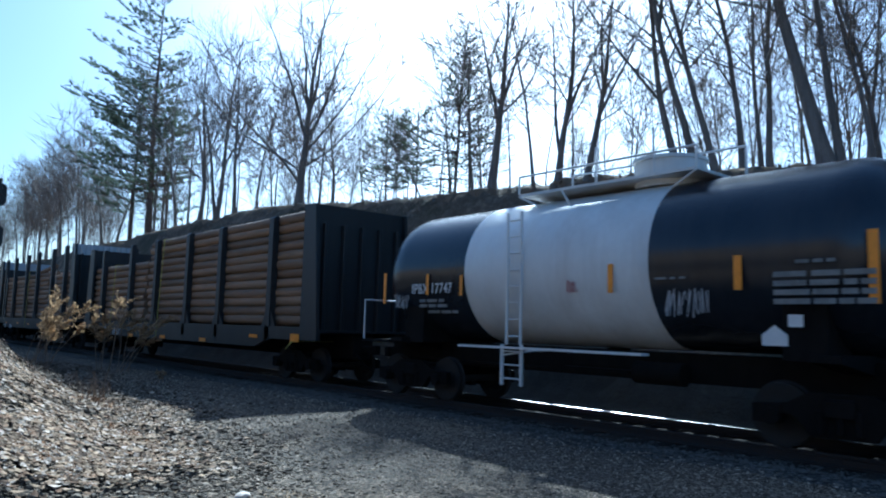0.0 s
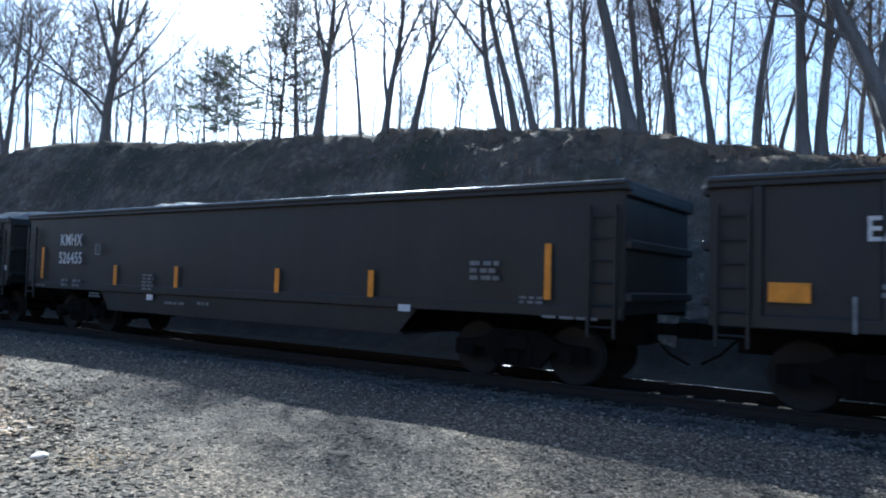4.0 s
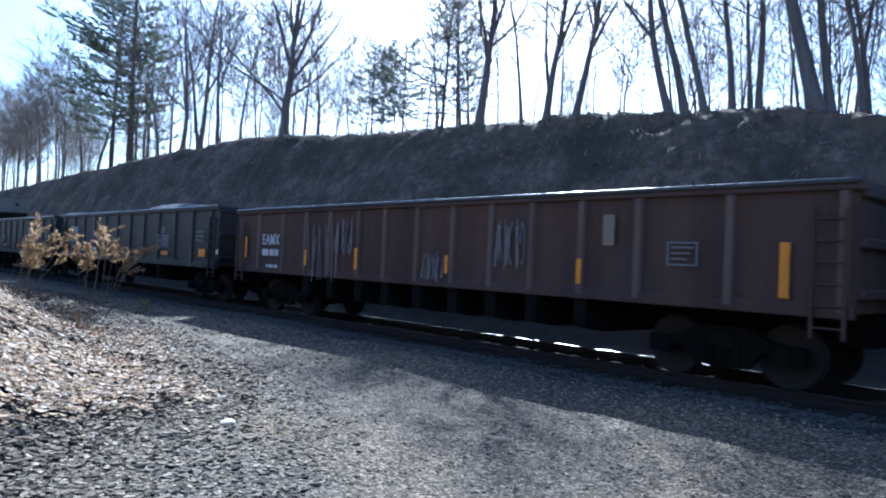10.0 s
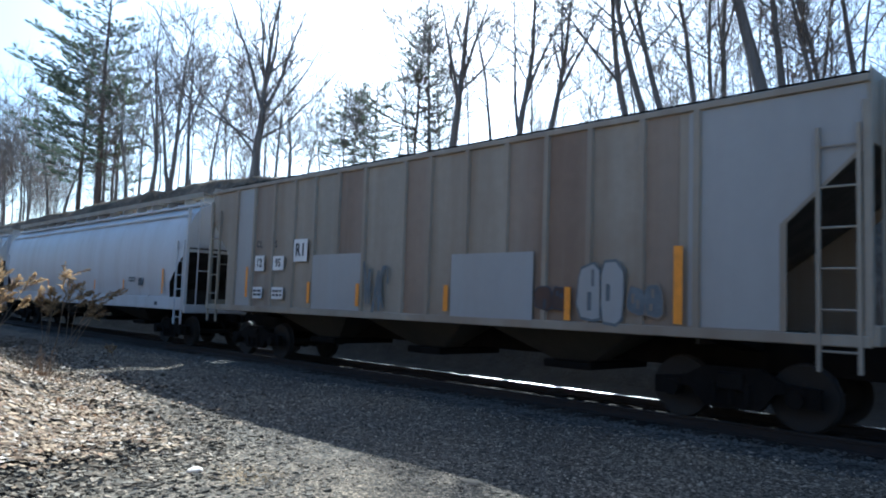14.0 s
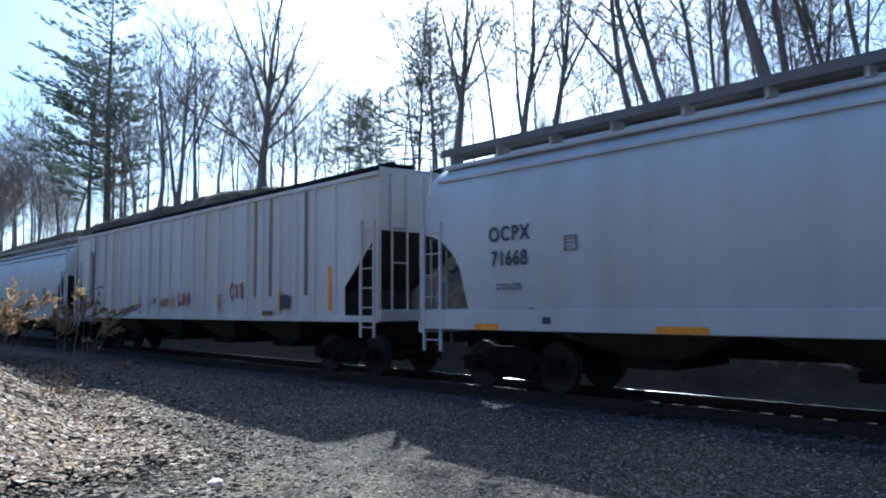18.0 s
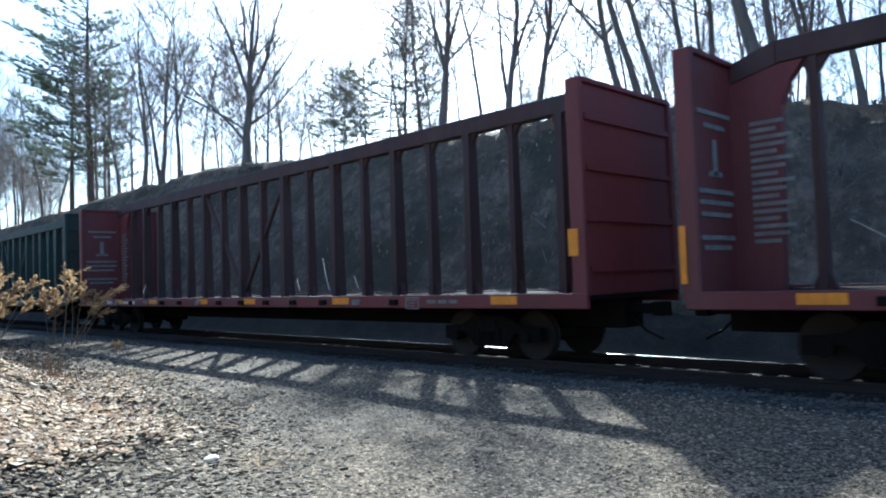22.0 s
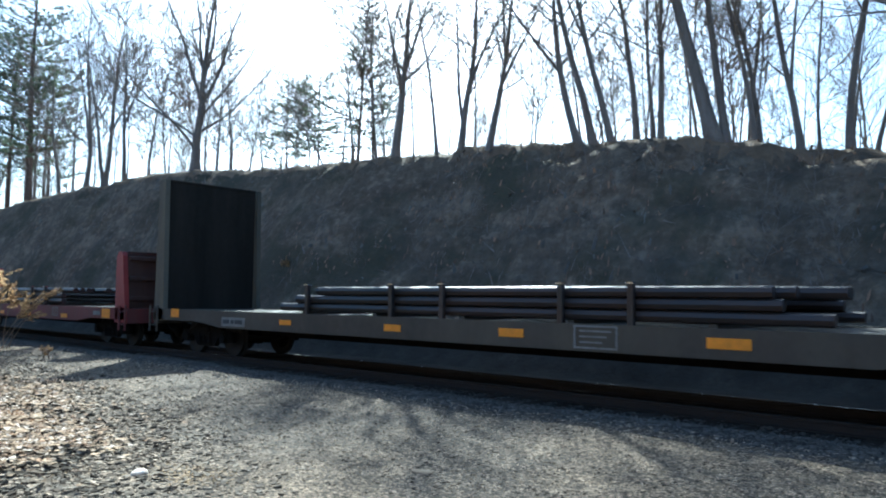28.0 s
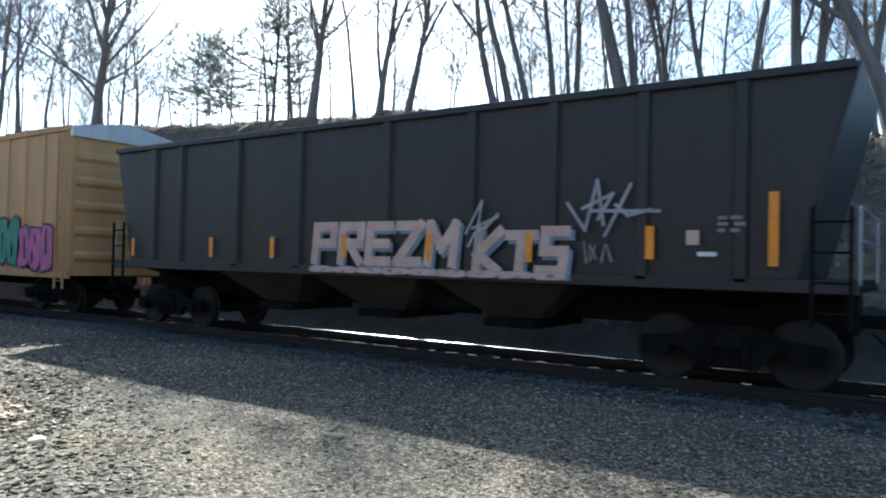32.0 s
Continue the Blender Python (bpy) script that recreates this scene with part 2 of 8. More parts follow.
def crushed(name, base, warm, cell, dark, relief, patch):
    """A bed of broken stone: chips of two sizes, each of its own tone and height, dark gaps, broad damp and dry patches."""
    m = bpy.data.materials.new(name)
    m.use_nodes = True
    nt = m.node_tree
    N, L = nt.nodes, nt.links
    b = N["Principled BSDF"]
    b.inputs["Roughness"].default_value, b.inputs["Specular IOR Level"].default_value = 0.9, 0.1
    tc = N.new("ShaderNodeTexCoord")

    def calc(op, a, c):
        x = N.new("ShaderNodeMath")
        x.operation = op
        for sock, val in ((x.inputs[0], a), (x.inputs[1], c)):
            if isinstance(val, (int, float)):
                sock.default_value = val
            else:
                L.new(val, sock)
        return x.outputs[0]

    def span(src, lo, hi, to_lo, to_hi):
        r = N.new("ShaderNodeMapRange")
        for k, v in enumerate((lo, hi, to_lo, to_hi)):
            r.inputs[k + 1].default_value = v
        L.new(src, r.inputs["Value"])
        return r.outputs[0]

    def blend(fac, a, c):
        x = N.new("ShaderNodeMix")
        x.data_type = "RGBA"
        L.new(fac, x.inputs[0])
        for sock, val in ((x.inputs[6], a), (x.inputs[7], c)):
            if isinstance(val, tuple):
                sock.default_value = (*val, 1)
            else:
                L.new(val, sock)
        return x.outputs[2]

    broad = N.new("ShaderNodeTexNoise")
    broad.inputs["Scale"].default_value, broad.inputs["Detail"].default_value = patch, 5.0
    L.new(tc.outputs["Object"], broad.inputs["Vector"])
    warp = N.new("ShaderNodeTexNoise")
    warp.inputs["Scale"].default_value = 1.2 / cell
    L.new(tc.outputs["Object"], warp.inputs["Vector"])
    shifted = N.new("ShaderNodeMix")
    shifted.data_type = "VECTOR"
    shifted.inputs[0].default_value = 0.012
    L.new(tc.outputs["Object"], shifted.inputs[4])
    L.new(warp.outputs["Color"], shifted.inputs[5])
    tone, height = None, None
    for size, share in ((cell, 1.0), (cell * 0.45, 0.6)):
        v = N.new("ShaderNodeTexVoronoi")
        v.inputs["Scale"].default_value = 1.0 / size
        L.new(shifted.outputs[1], v.inputs["Vector"])
        sep = N.new("ShaderNodeSeparateColor")
        L.new(v.outputs["Color"], sep.inputs[0])
        t = span(sep.outputs[0], 0.0, 1.0, 1 - 0.72 * share, 1 + 1.05 * share)
        t = calc("MULTIPLY", t, span(v.outputs["Distance"], 0.38, 0.72, 1.0, dark))
        h = calc("MULTIPLY", calc("SUBTRACT", span(sep.outputs[1], 0.0, 1.0, 0.5, 1.3), v.outputs["Distance"]), share * size)
        tone = t if tone is None else calc("MULTIPLY", tone, t)
        height = h if height is None else calc("ADD", height, h)
    col = blend(span(broad.outputs["Fac"], 0.42, 0.62, 0.0, 1.0), base, warm)
    scale = N.new("ShaderNodeVectorMath")
    scale.operation = "SCALE"
    L.new(col, scale.inputs[0])
    L.new(tone, scale.inputs["Scale"])
    L.new(scale.outputs[0], b.inputs["Base Color"])
    bp = N.new("ShaderNodeBump")
    bp.inputs["Strength"].default_value, bp.inputs["Distance"].default_value = relief, 1.0
    L.new(height, bp.inputs["Height"])
    L.new(bp.outputs[0], b.inputs["Normal"])
    return m


GRAVEL = crushed("crushed_gravel", (0.125, 0.1, 0.073), (0.18, 0.137, 0.092), 0.034, 0.45, 0.34, 0.45)
BALLAST = crushed("ballast_bed", (0.066, 0.06, 0.052), (0.095, 0.083, 0.068), 0.06, 0.55, 0.4, 0.6)
STONE = surface("gravel_stone", (0.25, 0.198, 0.142), 0.95, vary=0.2, scale=9.0, per_island=0.88, bump=0.3, bump_scale=60, spec=0.08)
BALLAST_STONE = surface("ballast_stone", (0.1, 0.09, 0.077), 0.95, vary=0.2, scale=9.0, per_island=0.32, bump=0.3, bump_scale=60, spec=0.08)
GRIT = surface("tan_grit", (0.36, 0.25, 0.13), 0.95, vary=0.3, scale=6.0, per_island=0.4, bump=0.2, spec=0.08)
PALE_ROCK = surface("pale_rock", (0.78, 0.66, 0.52), 0.85, vary=0.15, scale=5.0, bump=0.5, bump_scale=25)
SHALE = surface("grey_shale", (0.155, 0.13, 0.098), 0.98, vary=0.3, scale=6.0, per_island=0.85, bump=0.3, bump_scale=40, spec=0.08)
MOUND_SHALE = surface("soil_stained_shale", (0.098, 0.077, 0.055), 0.98, vary=0.3, scale=6.0, per_island=0.85, bump=0.3, bump_scale=40, spec=0.06)
PEACH_LEAF = surface("tan_leaf", (0.35, 0.25, 0.155), 0.9, vary=0.3, scale=8.0, per_island=0.6, bump=0.2, spec=0.1)
LEAF = surface("dead_leaf", (0.18, 0.113, 0.066), 0.9, vary=0.3, scale=8.0, per_island=0.75, bump=0.2, spec=0.1)
PALE_LEAF = surface("bleached_leaf", (0.5, 0.41, 0.32), 0.9, vary=0.3, scale=8.0, per_island=0.6, bump=0.2, spec=0.1)
FACE_LEAF = surface("leaf_litter", (0.2, 0.125, 0.078), 0.8, vary=0.3, scale=8.0, per_island=0.5, bump=0.2)
BANK = crushed("mound_rubble", (0.085, 0.07, 0.052), (0.13, 0.097, 0.065), 0.045, 0.5, 0.4, 0.7)
HILL = surface("earth_cut", (0.178, 0.138, 0.1), 0.95, vary=0.5, scale=0.5, grime=(0.075, 0.066, 0.052), grime_amount=0.9, streak=0.45, bump=1.0, bump_scale=6, spec=0.1, other=(0.062, 0.06, 0.04), other_amount=0.85, speck=0.45, speck_scale=3.5)
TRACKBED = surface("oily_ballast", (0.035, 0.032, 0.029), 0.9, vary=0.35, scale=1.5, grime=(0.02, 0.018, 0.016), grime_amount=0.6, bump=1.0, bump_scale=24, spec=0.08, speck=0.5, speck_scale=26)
# darker earth along the bank foot puts the shade behind the train into colour
SHADED_FOOT = surface("wet_ditch_earth", (0.055, 0.048, 0.037), 0.9, vary=0.4, scale=0.9, grime=(0.04, 0.036, 0.029), grime_amount=0.7, bump=1.0, bump_scale=12, spec=0.15)
HILL_ROCK = surface("cut_rock", (0.12, 0.11, 0.092), 0.9, vary=0.35, scale=0.8, grime=(0.07, 0.06, 0.05), grime_amount=0.6, bump=0.8, bump_scale=9, per_island=0.3)
FOREST = surface("forest_floor", (0.2, 0.145, 0.096), 0.95, vary=0.35, scale=0.8, grime=(0.1, 0.078, 0.056), grime_amount=0.6, bump=0.9, bump_scale=12, spec=0.1)
DEAD_STALK = surface("dead_brown_weed", (0.25, 0.14, 0.075), 0.9, vary=0.3, scale=4.0, per_island=0.5, bump=0.0, spec=0.1, thru=0.5)
GRASS = surface("dry_grass", (0.32, 0.235, 0.15), 0.85, vary=0.3, scale=2.0, per_island=0.4, bump=0.0)
BARK = surface("grey_bark", (0.2, 0.175, 0.155), 0.85, vary=0.35, scale=2.5, streak=5, grime=(0.09, 0.075, 0.065), grime_amount=0.6, bump=0.9, bump_scale=18)
TWIG = surface("twig", (0.2, 0.165, 0.14), 0.8, vary=0.3, scale=2.0, bump=0.0)
PINE_BARK = surface("pine_bark", (0.11, 0.08, 0.065), 0.9, vary=0.35, scale=3.0, streak=4, bump=0.9, bump_scale=16)
NEEDLE = surface("pine_needles", (0.11, 0.135, 0.095), 0.7, vary=0.35, scale=1.2, per_island=0.4, bump=0.0, thru=0.55)
BUD = surface("clinging_leaf", (0.22, 0.165, 0.11), 0.8, vary=0.3, scale=2.0, per_island=0.4, bump=0.0, thru=0.5)
SEDGE = surface("tan_seedhead", (0.4, 0.27, 0.14), 0.8, vary=0.3, scale=3.0, per_island=0.5, bump=0.0, thru=0.45)
SIGNAL_BLACK = surface("signal_black", (0.015, 0.015, 0.016), 0.5, vary=0.2, scale=3.0)
LENS = surface("signal_lens", (0.05, 0.02, 0.02), 0.15, vary=0.1, scale=3.0, bump=0.0)


# ---- mesh tools ----
class Geo:
    """Vertices and faces gathered for one mesh."""

    def __init__(self):
        self.v, self.f = [], []

    def add(self, verts, faces):
        n = len(self.v)
        self.v.extend(tuple(p) for p in verts)
        self.f.extend(tuple(n + i for i in q) for q in faces)
        return self

    def box(self, x0, x1, y0, y1, z0, z1, c=0.0):
        """A box; c: the width of its chamfered edges."""
        if c <= 0:
            vs = [(x, y, z) for x in (x0, x1) for y in (y0, y1) for z in (z0, z1)]
            return self.add(vs, [(0, 1, 3, 2), (4, 6, 7, 5), (0, 4, 5, 1), (2, 3, 7, 6), (0, 2, 6, 4), (1, 5, 7, 3)])
        vs, ix = [], {}
        lim = ((x0, x1), (y0, y1), (z0, z1))
        for a in (0, 1):
            for b in (0, 1):
                for d in (0, 1):
                    s = (a, b, d)
                    for ax in range(3):
                        ix[s, ax] = len(vs)
                        vs.append(tuple(lim[k][s[k]] + (0 if k == ax else c * (1 if s[k] == 0 else -1)) for k in range(3)))
        fs = []
        for ax in range(3):
            u, w = (ax + 1) % 3, (ax + 2) % 3
            for side in (0, 1):
                loop = []
                for p, q in ((0, 0), (1, 0), (1, 1), (0, 1)):
                    s = [0, 0, 0]
                    s[ax], s[u], s[w] = side, p, q
                    loop.append(ix[tuple(s), ax])
                fs.append(loop if side else loop[::-1])
            for p in (0, 1):
                for q in (0, 1):
                    s0, s1 = [0, 0, 0], [0, 0, 0]
                    s0[u] = s1[u] = p
                    s0[w] = s1[w] = q
                    s1[ax] = 1
                    fs.append([ix[tuple(s0), u], ix[tuple(s1), u], ix[tuple(s1), w], ix[tuple(s0), w]])
        for s in [(a, b, d) for a in (0, 1) for b in (0, 1) for d in (0, 1)]:
            fs.append([ix[s, 0], ix[s, 1], ix[s, 2]])
        return self.add(vs, fs)

    def prism(self, outline, axis, a, b):
        """An outline of two coordinates, drawn out along an axis ('x': outline is y, z; 'y': x, z; 'z': x, y)."""
        n = len(outline)
        put = {"x": lambda p, t: (t, p[0], p[1]), "y": lambda p, t: (p[0], t, p[1]), "z": lambda p, t: (p[0], p[1], t)}[axis]
        vs = [put(p, a) for p in outline] + [put(p, b) for p in outline]
        fs = [tuple(range(n))[::-1], tuple(range(n, 2 * n))] + [(i, (i + 1) % n, n + (i + 1) % n, n + i) for i in range(n)]
        return self.add(vs, fs)

    def rod(self, p, q, r, n=8, r2=None, caps=True):
        p, q = Vector(p), Vector(q)
        d = (q - p)
        if d.length < 1e-6:
            return self
        d.normalize()
        u = d.orthogonal().normalized()
        w = d.cross(u)
        r2 = r if r2 is None else r2
        ring = [u * math.cos(2 * math.pi * i / n) + w * math.sin(2 * math.pi * i / n) for i in range(n)]
        vs = [p + e * r for e in ring] + [q + e * r2 for e in ring]
        fs = [(i, (i + 1) % n, n + (i + 1) % n, n + i) for i in range(n)]
        if caps:
            fs += [tuple(range(n))[::-1], tuple(range(n, 2 * n))]
        return self.add(vs, fs)

    def pipe(self, pts, r, n=6):
        for a, b in zip(pts, pts[1:]):
            self.rod(a, b, r, n)
        return self

    def loft(self, rings, closed=True, caps=True):
        n = len(rings[0])
        vs = [p for ring in rings for p in ring]
        fs = []
        for k in range(len(rings) - 1):
            for i in range(n if closed else n - 1):
                j = (i + 1) % n
                fs.append((k * n + i, k * n + j, (k + 1) * n + j, (k + 1) * n + i))
        if caps and closed:
            fs += [tuple(range(n))[::-1], tuple(range((len(rings) - 1) * n, len(rings) * n))]
        return self.add(vs, fs)

    def mesh(self, name, mats, smooth=False):
        me = bpy.data.meshes.new(name)
        me.from_pydata([tuple(p) for p in self.v], [], self.f)
        for m in (mats if isinstance(mats, (list, tuple)) else [mats]):
            me.materials.append(m)
        if smooth:
            me.polygons.foreach_set("use_smooth", [True] * len(me.polygons))
            me.set_sharp_from_angle(angle=radians(40))
        me.update()
        return me


def part(name, geo, material, parent, label="", smooth=False):
    """ONE mesh object under a thing or under a part."""
    ob = new(name, geo.mesh(name, material, smooth) if isinstance(geo, Geo) else geo)
    ob.parent = parent
    if label:
        tagged(ob, label)
    return ob


def thing(name, label, category, group="", kind="", geo=None, material=None, smooth=False):
    ob = new(name, geo.mesh(name, material, smooth) if geo else None)
    return tagged(ob, label, category, group, kind)


def lettering(text, x, z, size, parent, material, y=-1.6, align="CENTER", name="lettering", spacing=1.0):
    data = bpy.data.curves.new(name, "FONT")
    data.body, data.size, data.align_x, data.align_y, data.extrude = text, size, align, "CENTER", 0.003
    data.space_character, data.offset = spacing * 1.12, size * 0.018
    data.materials.append(material)
    ob = new(name, data)
    ob.parent = parent
    ob.matrix_basis = pose(x, y, z, 90) @ Matrix.Diagonal((0.82, 1, 1, 1))
    return ob

# ---- ground: gravel road, ballast, the leafy mound beside the camera, the cut bank beyond the track ----
TRACK_Y, ROAD_Z, RAIL_Z = 11.49, -0.26, -0.195
CREST_X = [-400, -90, -62, -46, -37, -28.5, -20.6, -14.4, -11, -7.4, -4.6, -1, 4, 20, 400]
CREST_Z = [7.6, 8.1, 8.35, 8.45, 8.2, 7.4, 7.0, 6.7, 6.35, 5.85, 5.3, 4.7, 4.3, 3.6, 3.0]


def smooth(a, b, t):
    t = np.clip((np.asarray(t, float) - a) / (b - a), 0, 1)
    return t * t * (3 - 2 * t)


def wob(x, y, s, seed=0.0):
    return noise.noise(Vector((x * s, y * s, seed)))


def foot_line(x):
    """Where the mound's toe runs, as y for an x."""
    return float(np.interp(x, [-60, -30, -16, -9, -7, -5, -3], [9.4, 6.9, 5.3, 4.2, 2.9, 0.4, -4.0]))


def ground_height(x, y):
    """The lie of the land, with an added, unseen rise behind the camera."""
    z = ROAD_Z + (0.05 * wob(x, y, 0.35) + 0.02 * wob(x, y, 1.6, 3.0)) * (0.4 if 9.8 < y < 13 else 1.0)
    z -= 0.12 * float(smooth(9.2, 10.2, y)) + 0.05 * float(smooth(13.2, 14.4, y))
    if y < 8.0 and x < -2:
        up = max(0.0, foot_line(x) - y)
        steep = float(np.interp(x, [-30, -20, -14, -9, -6.5, -4.5], [0.66, 0.6, 0.44, 0.24, 0.11, 0.02]))
        z += min(steep * up * float(smooth(0, 3.2, up)), 2.4) + 0.12 * min(1.0, 2 * steep) * wob(x, y, 0.8, 7.0) * float(smooth(0, 1.0, up))
    # unseen rise behind the camera, added to block sky light on cars and road
    if y < -6.0:
        z += 9.5 * float(smooth(-6.0, -20.0, y)) * (0.9 + 0.3 * wob(x, y, 0.05, 17.0))
    if y > 14.0:
        crest = float(np.interp(x, CREST_X, CREST_Z)) + 0.1
        shift = 0.45 * wob(x, 0, 0.16, 5.0) + 0.2 * wob(x, 0, 0.5, 6.0)
        t = (y - 14.9 - shift) / 5.1
        rise = float(np.interp(t, [0, 0.12, 0.45, 0.8, 0.93, 1.0, 1.15], [0, 0.1, 0.5, 0.87, 0.965, 1.0, 1.01]))
        z += (crest - ROAD_Z) * rise
        face = float(smooth(0, 0.15, t) * (1 - smooth(0.9, 1.1, t)))
        z += face * (0.4 * wob(x, y, 0.4, 9.0) + 0.3 * wob(x * 0.6, y, 1.1, 11.0) + 0.16 * wob(x, y, 2.1, 12.0) - 0.3 * abs(wob(x * 0.35, y, 0.9, 13.0)))
        ledge = (z * 0.85 + 0.9 * wob(x, 0, 0.18, 21.0) + 0.35 * wob(x, y, 0.9, 22.0)) % 1.0
        z += face * (0.12 + 0.4 * float(smooth(-24, -9, x))) * (float(smooth(0.0, 0.8, ledge) - smooth(0.8, 1.0, ledge)) - 0.5)
        z += 0.1 * wob(x, y, 1.0, 2.0) * float(smooth(0.9, 1.1, t)) - 0.006 * max(0.0, y - 24)
    return z


def lines(stops):
    """Grid lines from (from, to, step) stretches."""
    out = []
    for a, b, s in stops:
        out += list(np.arange(a, b, s))
    return out + [stops[-1][1]]


def build_ground():
    xs = lines([(-900, -200, 100), (-200, -110, 10), (-110, -50, 1.5), (-50, -22, 0.32), (-22, -3, 0.2), (-3, 8, 0.32), (8, 40, 2), (40, 200, 20), (200, 900, 100)])
    ys = lines([(-900, -100, 100), (-100, -28, 8), (-28, -8, 2), (-8, -2.5, 0.5), (-2.5, 8, 0.2), (8, 14, 0.3), (14, 22, 0.27), (22, 40, 1.5), (40, 120, 10), (120, 900, 120)])
    nx, ny = len(xs), len(ys)
    g = Geo()
    g.v = [(x, y, ground_height(x, y)) for x in xs for y in ys]
    mats = []
    for i in range(nx - 1):
        for j in range(ny - 1):
            a = i * ny + j
            g.f.append((a, a + ny, a + ny + 1, a + 1))
            x, y = (xs[i] + xs[i + 1]) / 2, (ys[j] + ys[j + 1]) / 2
            if y < 8.0:
                mats.append(4 if y < -8 else 3 if x < -2 and foot_line(x) - y > 0.25 + 0.8 * wob(x, y, 0.9, 46.0) else 0)
            elif y < 13.0:
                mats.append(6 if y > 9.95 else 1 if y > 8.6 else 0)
            # low faces of the bank foot take the shade-dark earth
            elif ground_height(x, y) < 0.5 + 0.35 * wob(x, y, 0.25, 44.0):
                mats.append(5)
            else:
                crest = float(np.interp(x, CREST_X, CREST_Z))
                mats.append(2 if ground_height(x, y) < crest - 0.35 and y < 21.5 else 4)
    me = g.mesh("ground", [GRAVEL, BALLAST, HILL, BANK, FOREST, SHADED_FOOT, TRACKBED])
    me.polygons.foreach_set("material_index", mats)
    me.polygons.foreach_set("use_smooth", [True] * len(mats))
    return tagged(new("ground", me), "grey gravel road, stone ballast, leafy mound and earthen railway cutting", "ground", kind="structure")


build_ground()


def scatter(name, count, place, maker, material, label, category):
    """Many small pieces in one mesh of kind stuff: place() gives x, y, size; maker(size) gives verts and faces."""
    g = Geo()
    for _ in range(count):
        x, y, s = place()
        z = ground_height(x, y)
        gx, gy = ((ground_height(x + 0.1, y) - z) / 0.1, (ground_height(x, y + 0.1) - z) / 0.1) if y > 14 or (x < -2 and y < 6) else (0.0, 0.0)
        lift = 0.35 if x < -3 and foot_line(x) > y else 0.0
        if y < 6:
            gx, gy = 0.8 * gx, 0.8 * gy
        vs, fs = maker(s)
        a = random.random() * 6.283
        ca, sa = math.cos(a), math.sin(a)
        g.add([(x + (px * ca - py * sa), y + (px * sa + py * ca), z + lift * s + pz + gx * (px * ca - py * sa) + gy * (px * sa + py * ca)) for px, py, pz in vs], fs)
    return tagged(new(name, g.mesh(name, material)), label, category, kind="stuff")


def chip(s):
    """A broken stone: an uneven block with its lower half in the ground."""
    k = [random.uniform(0.65, 1.25) for _ in range(8)]
    fl = random.uniform(0.15, 0.45)
    t = random.uniform(-0.4, 0.4)
    vs = [(s * k[0], 0, s * (t * 0.4 - 0.15)), (s * 0.35 * k[1], s * k[1] * 0.8, -s * 0.15), (-s * k[2], s * 0.2, -s * (t * 0.4 + 0.15)), (-s * 0.2, -s * k[3] * 0.8, -s * 0.15),
          (s * 0.25 * k[4], s * 0.2, s * fl), (-s * 0.3 * k[5], -s * 0.15, s * fl * k[6])]
    return vs, [(0, 1, 4), (1, 5, 4), (1, 2, 5), (2, 3, 5), (3, 4, 5), (3, 0, 4)]


def flake(s):
    """A flat flake of shale: a five-sided plate, lying a little askew."""
    tx, ty, long = random.gauss(0, 0.16), random.gauss(0, 0.16), random.uniform(0.5, 0.95)
    h = s * random.uniform(0.12, 0.4)
    top = []
    for i in range(5):
        a, r = 1.2566 * i + random.uniform(-0.4, 0.4), s * random.uniform(0.75, 1.2)
        x, y = r * math.cos(a), r * math.sin(a) * long
        top.append((x, y, h + x * tx + y * ty))
    return top + [(x * 1.08, y * 1.08, z - h - s * 0.25) for x, y, z in top], [(0, 1, 2, 3, 4)] + [(i, 5 + i, 5 + (i + 1) % 5, (i + 1) % 5) for i in range(5)]


def dead_leaf(s):
    b, c = random.uniform(-0.5, 0.5), random.uniform(0.0, 0.4)
    vs = [(-s, 0, 0.055 + s * c), (-0.2 * s, -0.5 * s, 0.05), (0.1 * s, 0.02 * s, 0.055 + s * 0.15 * b), (-0.1 * s, 0.5 * s, 0.05 + s * 0.3 * c), (s, 0.1 * s, 0.053 + s * c * 0.7),
          (0.5 * s, -0.4 * s, 0.055 + s * 0.3 * c), (0.55 * s, 0.45 * s, 0.05)]
    return vs, [(0, 1, 2), (0, 2, 3), (1, 5, 2), (5, 4, 2), (4, 6, 2), (6, 3, 2)]


def near_spot(y0, y1, size0, size1, power=1.5):
    """A spot on the gravel, thicker towards the camera, coarser beside the mound."""
    def place():
        while True:
            if random.random() < 0.2:
                x, y = random.uniform(-12, 9), random.uniform(-7, 8.9)
            else:
                d, a = 0.3 + 24.0 * random.random() ** power, radians(random.uniform(-4, 84) + random.gauss(0, 9))
                x, y = -d * math.sin(a), d * math.cos(a)
            d = max(3.4, math.hypot(x, y))
            if y0 < y < y1 and (x > -3 or foot_line(x) - y < 0.8):
                coarse = 0.75 + 0.5 * float(smooth(2.5, -0.5, y - (foot_line(x) if x < -3 else 0)))
                return x, y, (size0 + (size1 - size0) * random.random() ** 2.2) * coarse * (0.75 + 0.035 * d)
    return place


def shoulder_spot():
    x = -36 * random.random() ** 1.4 + 2.5
    y = 8.1 + 2.6 * math.sqrt(random.random()) + 0.5 * wob(x, 0, 0.25, 4.0)
    return x, y, random.uniform(0.025, 0.06)


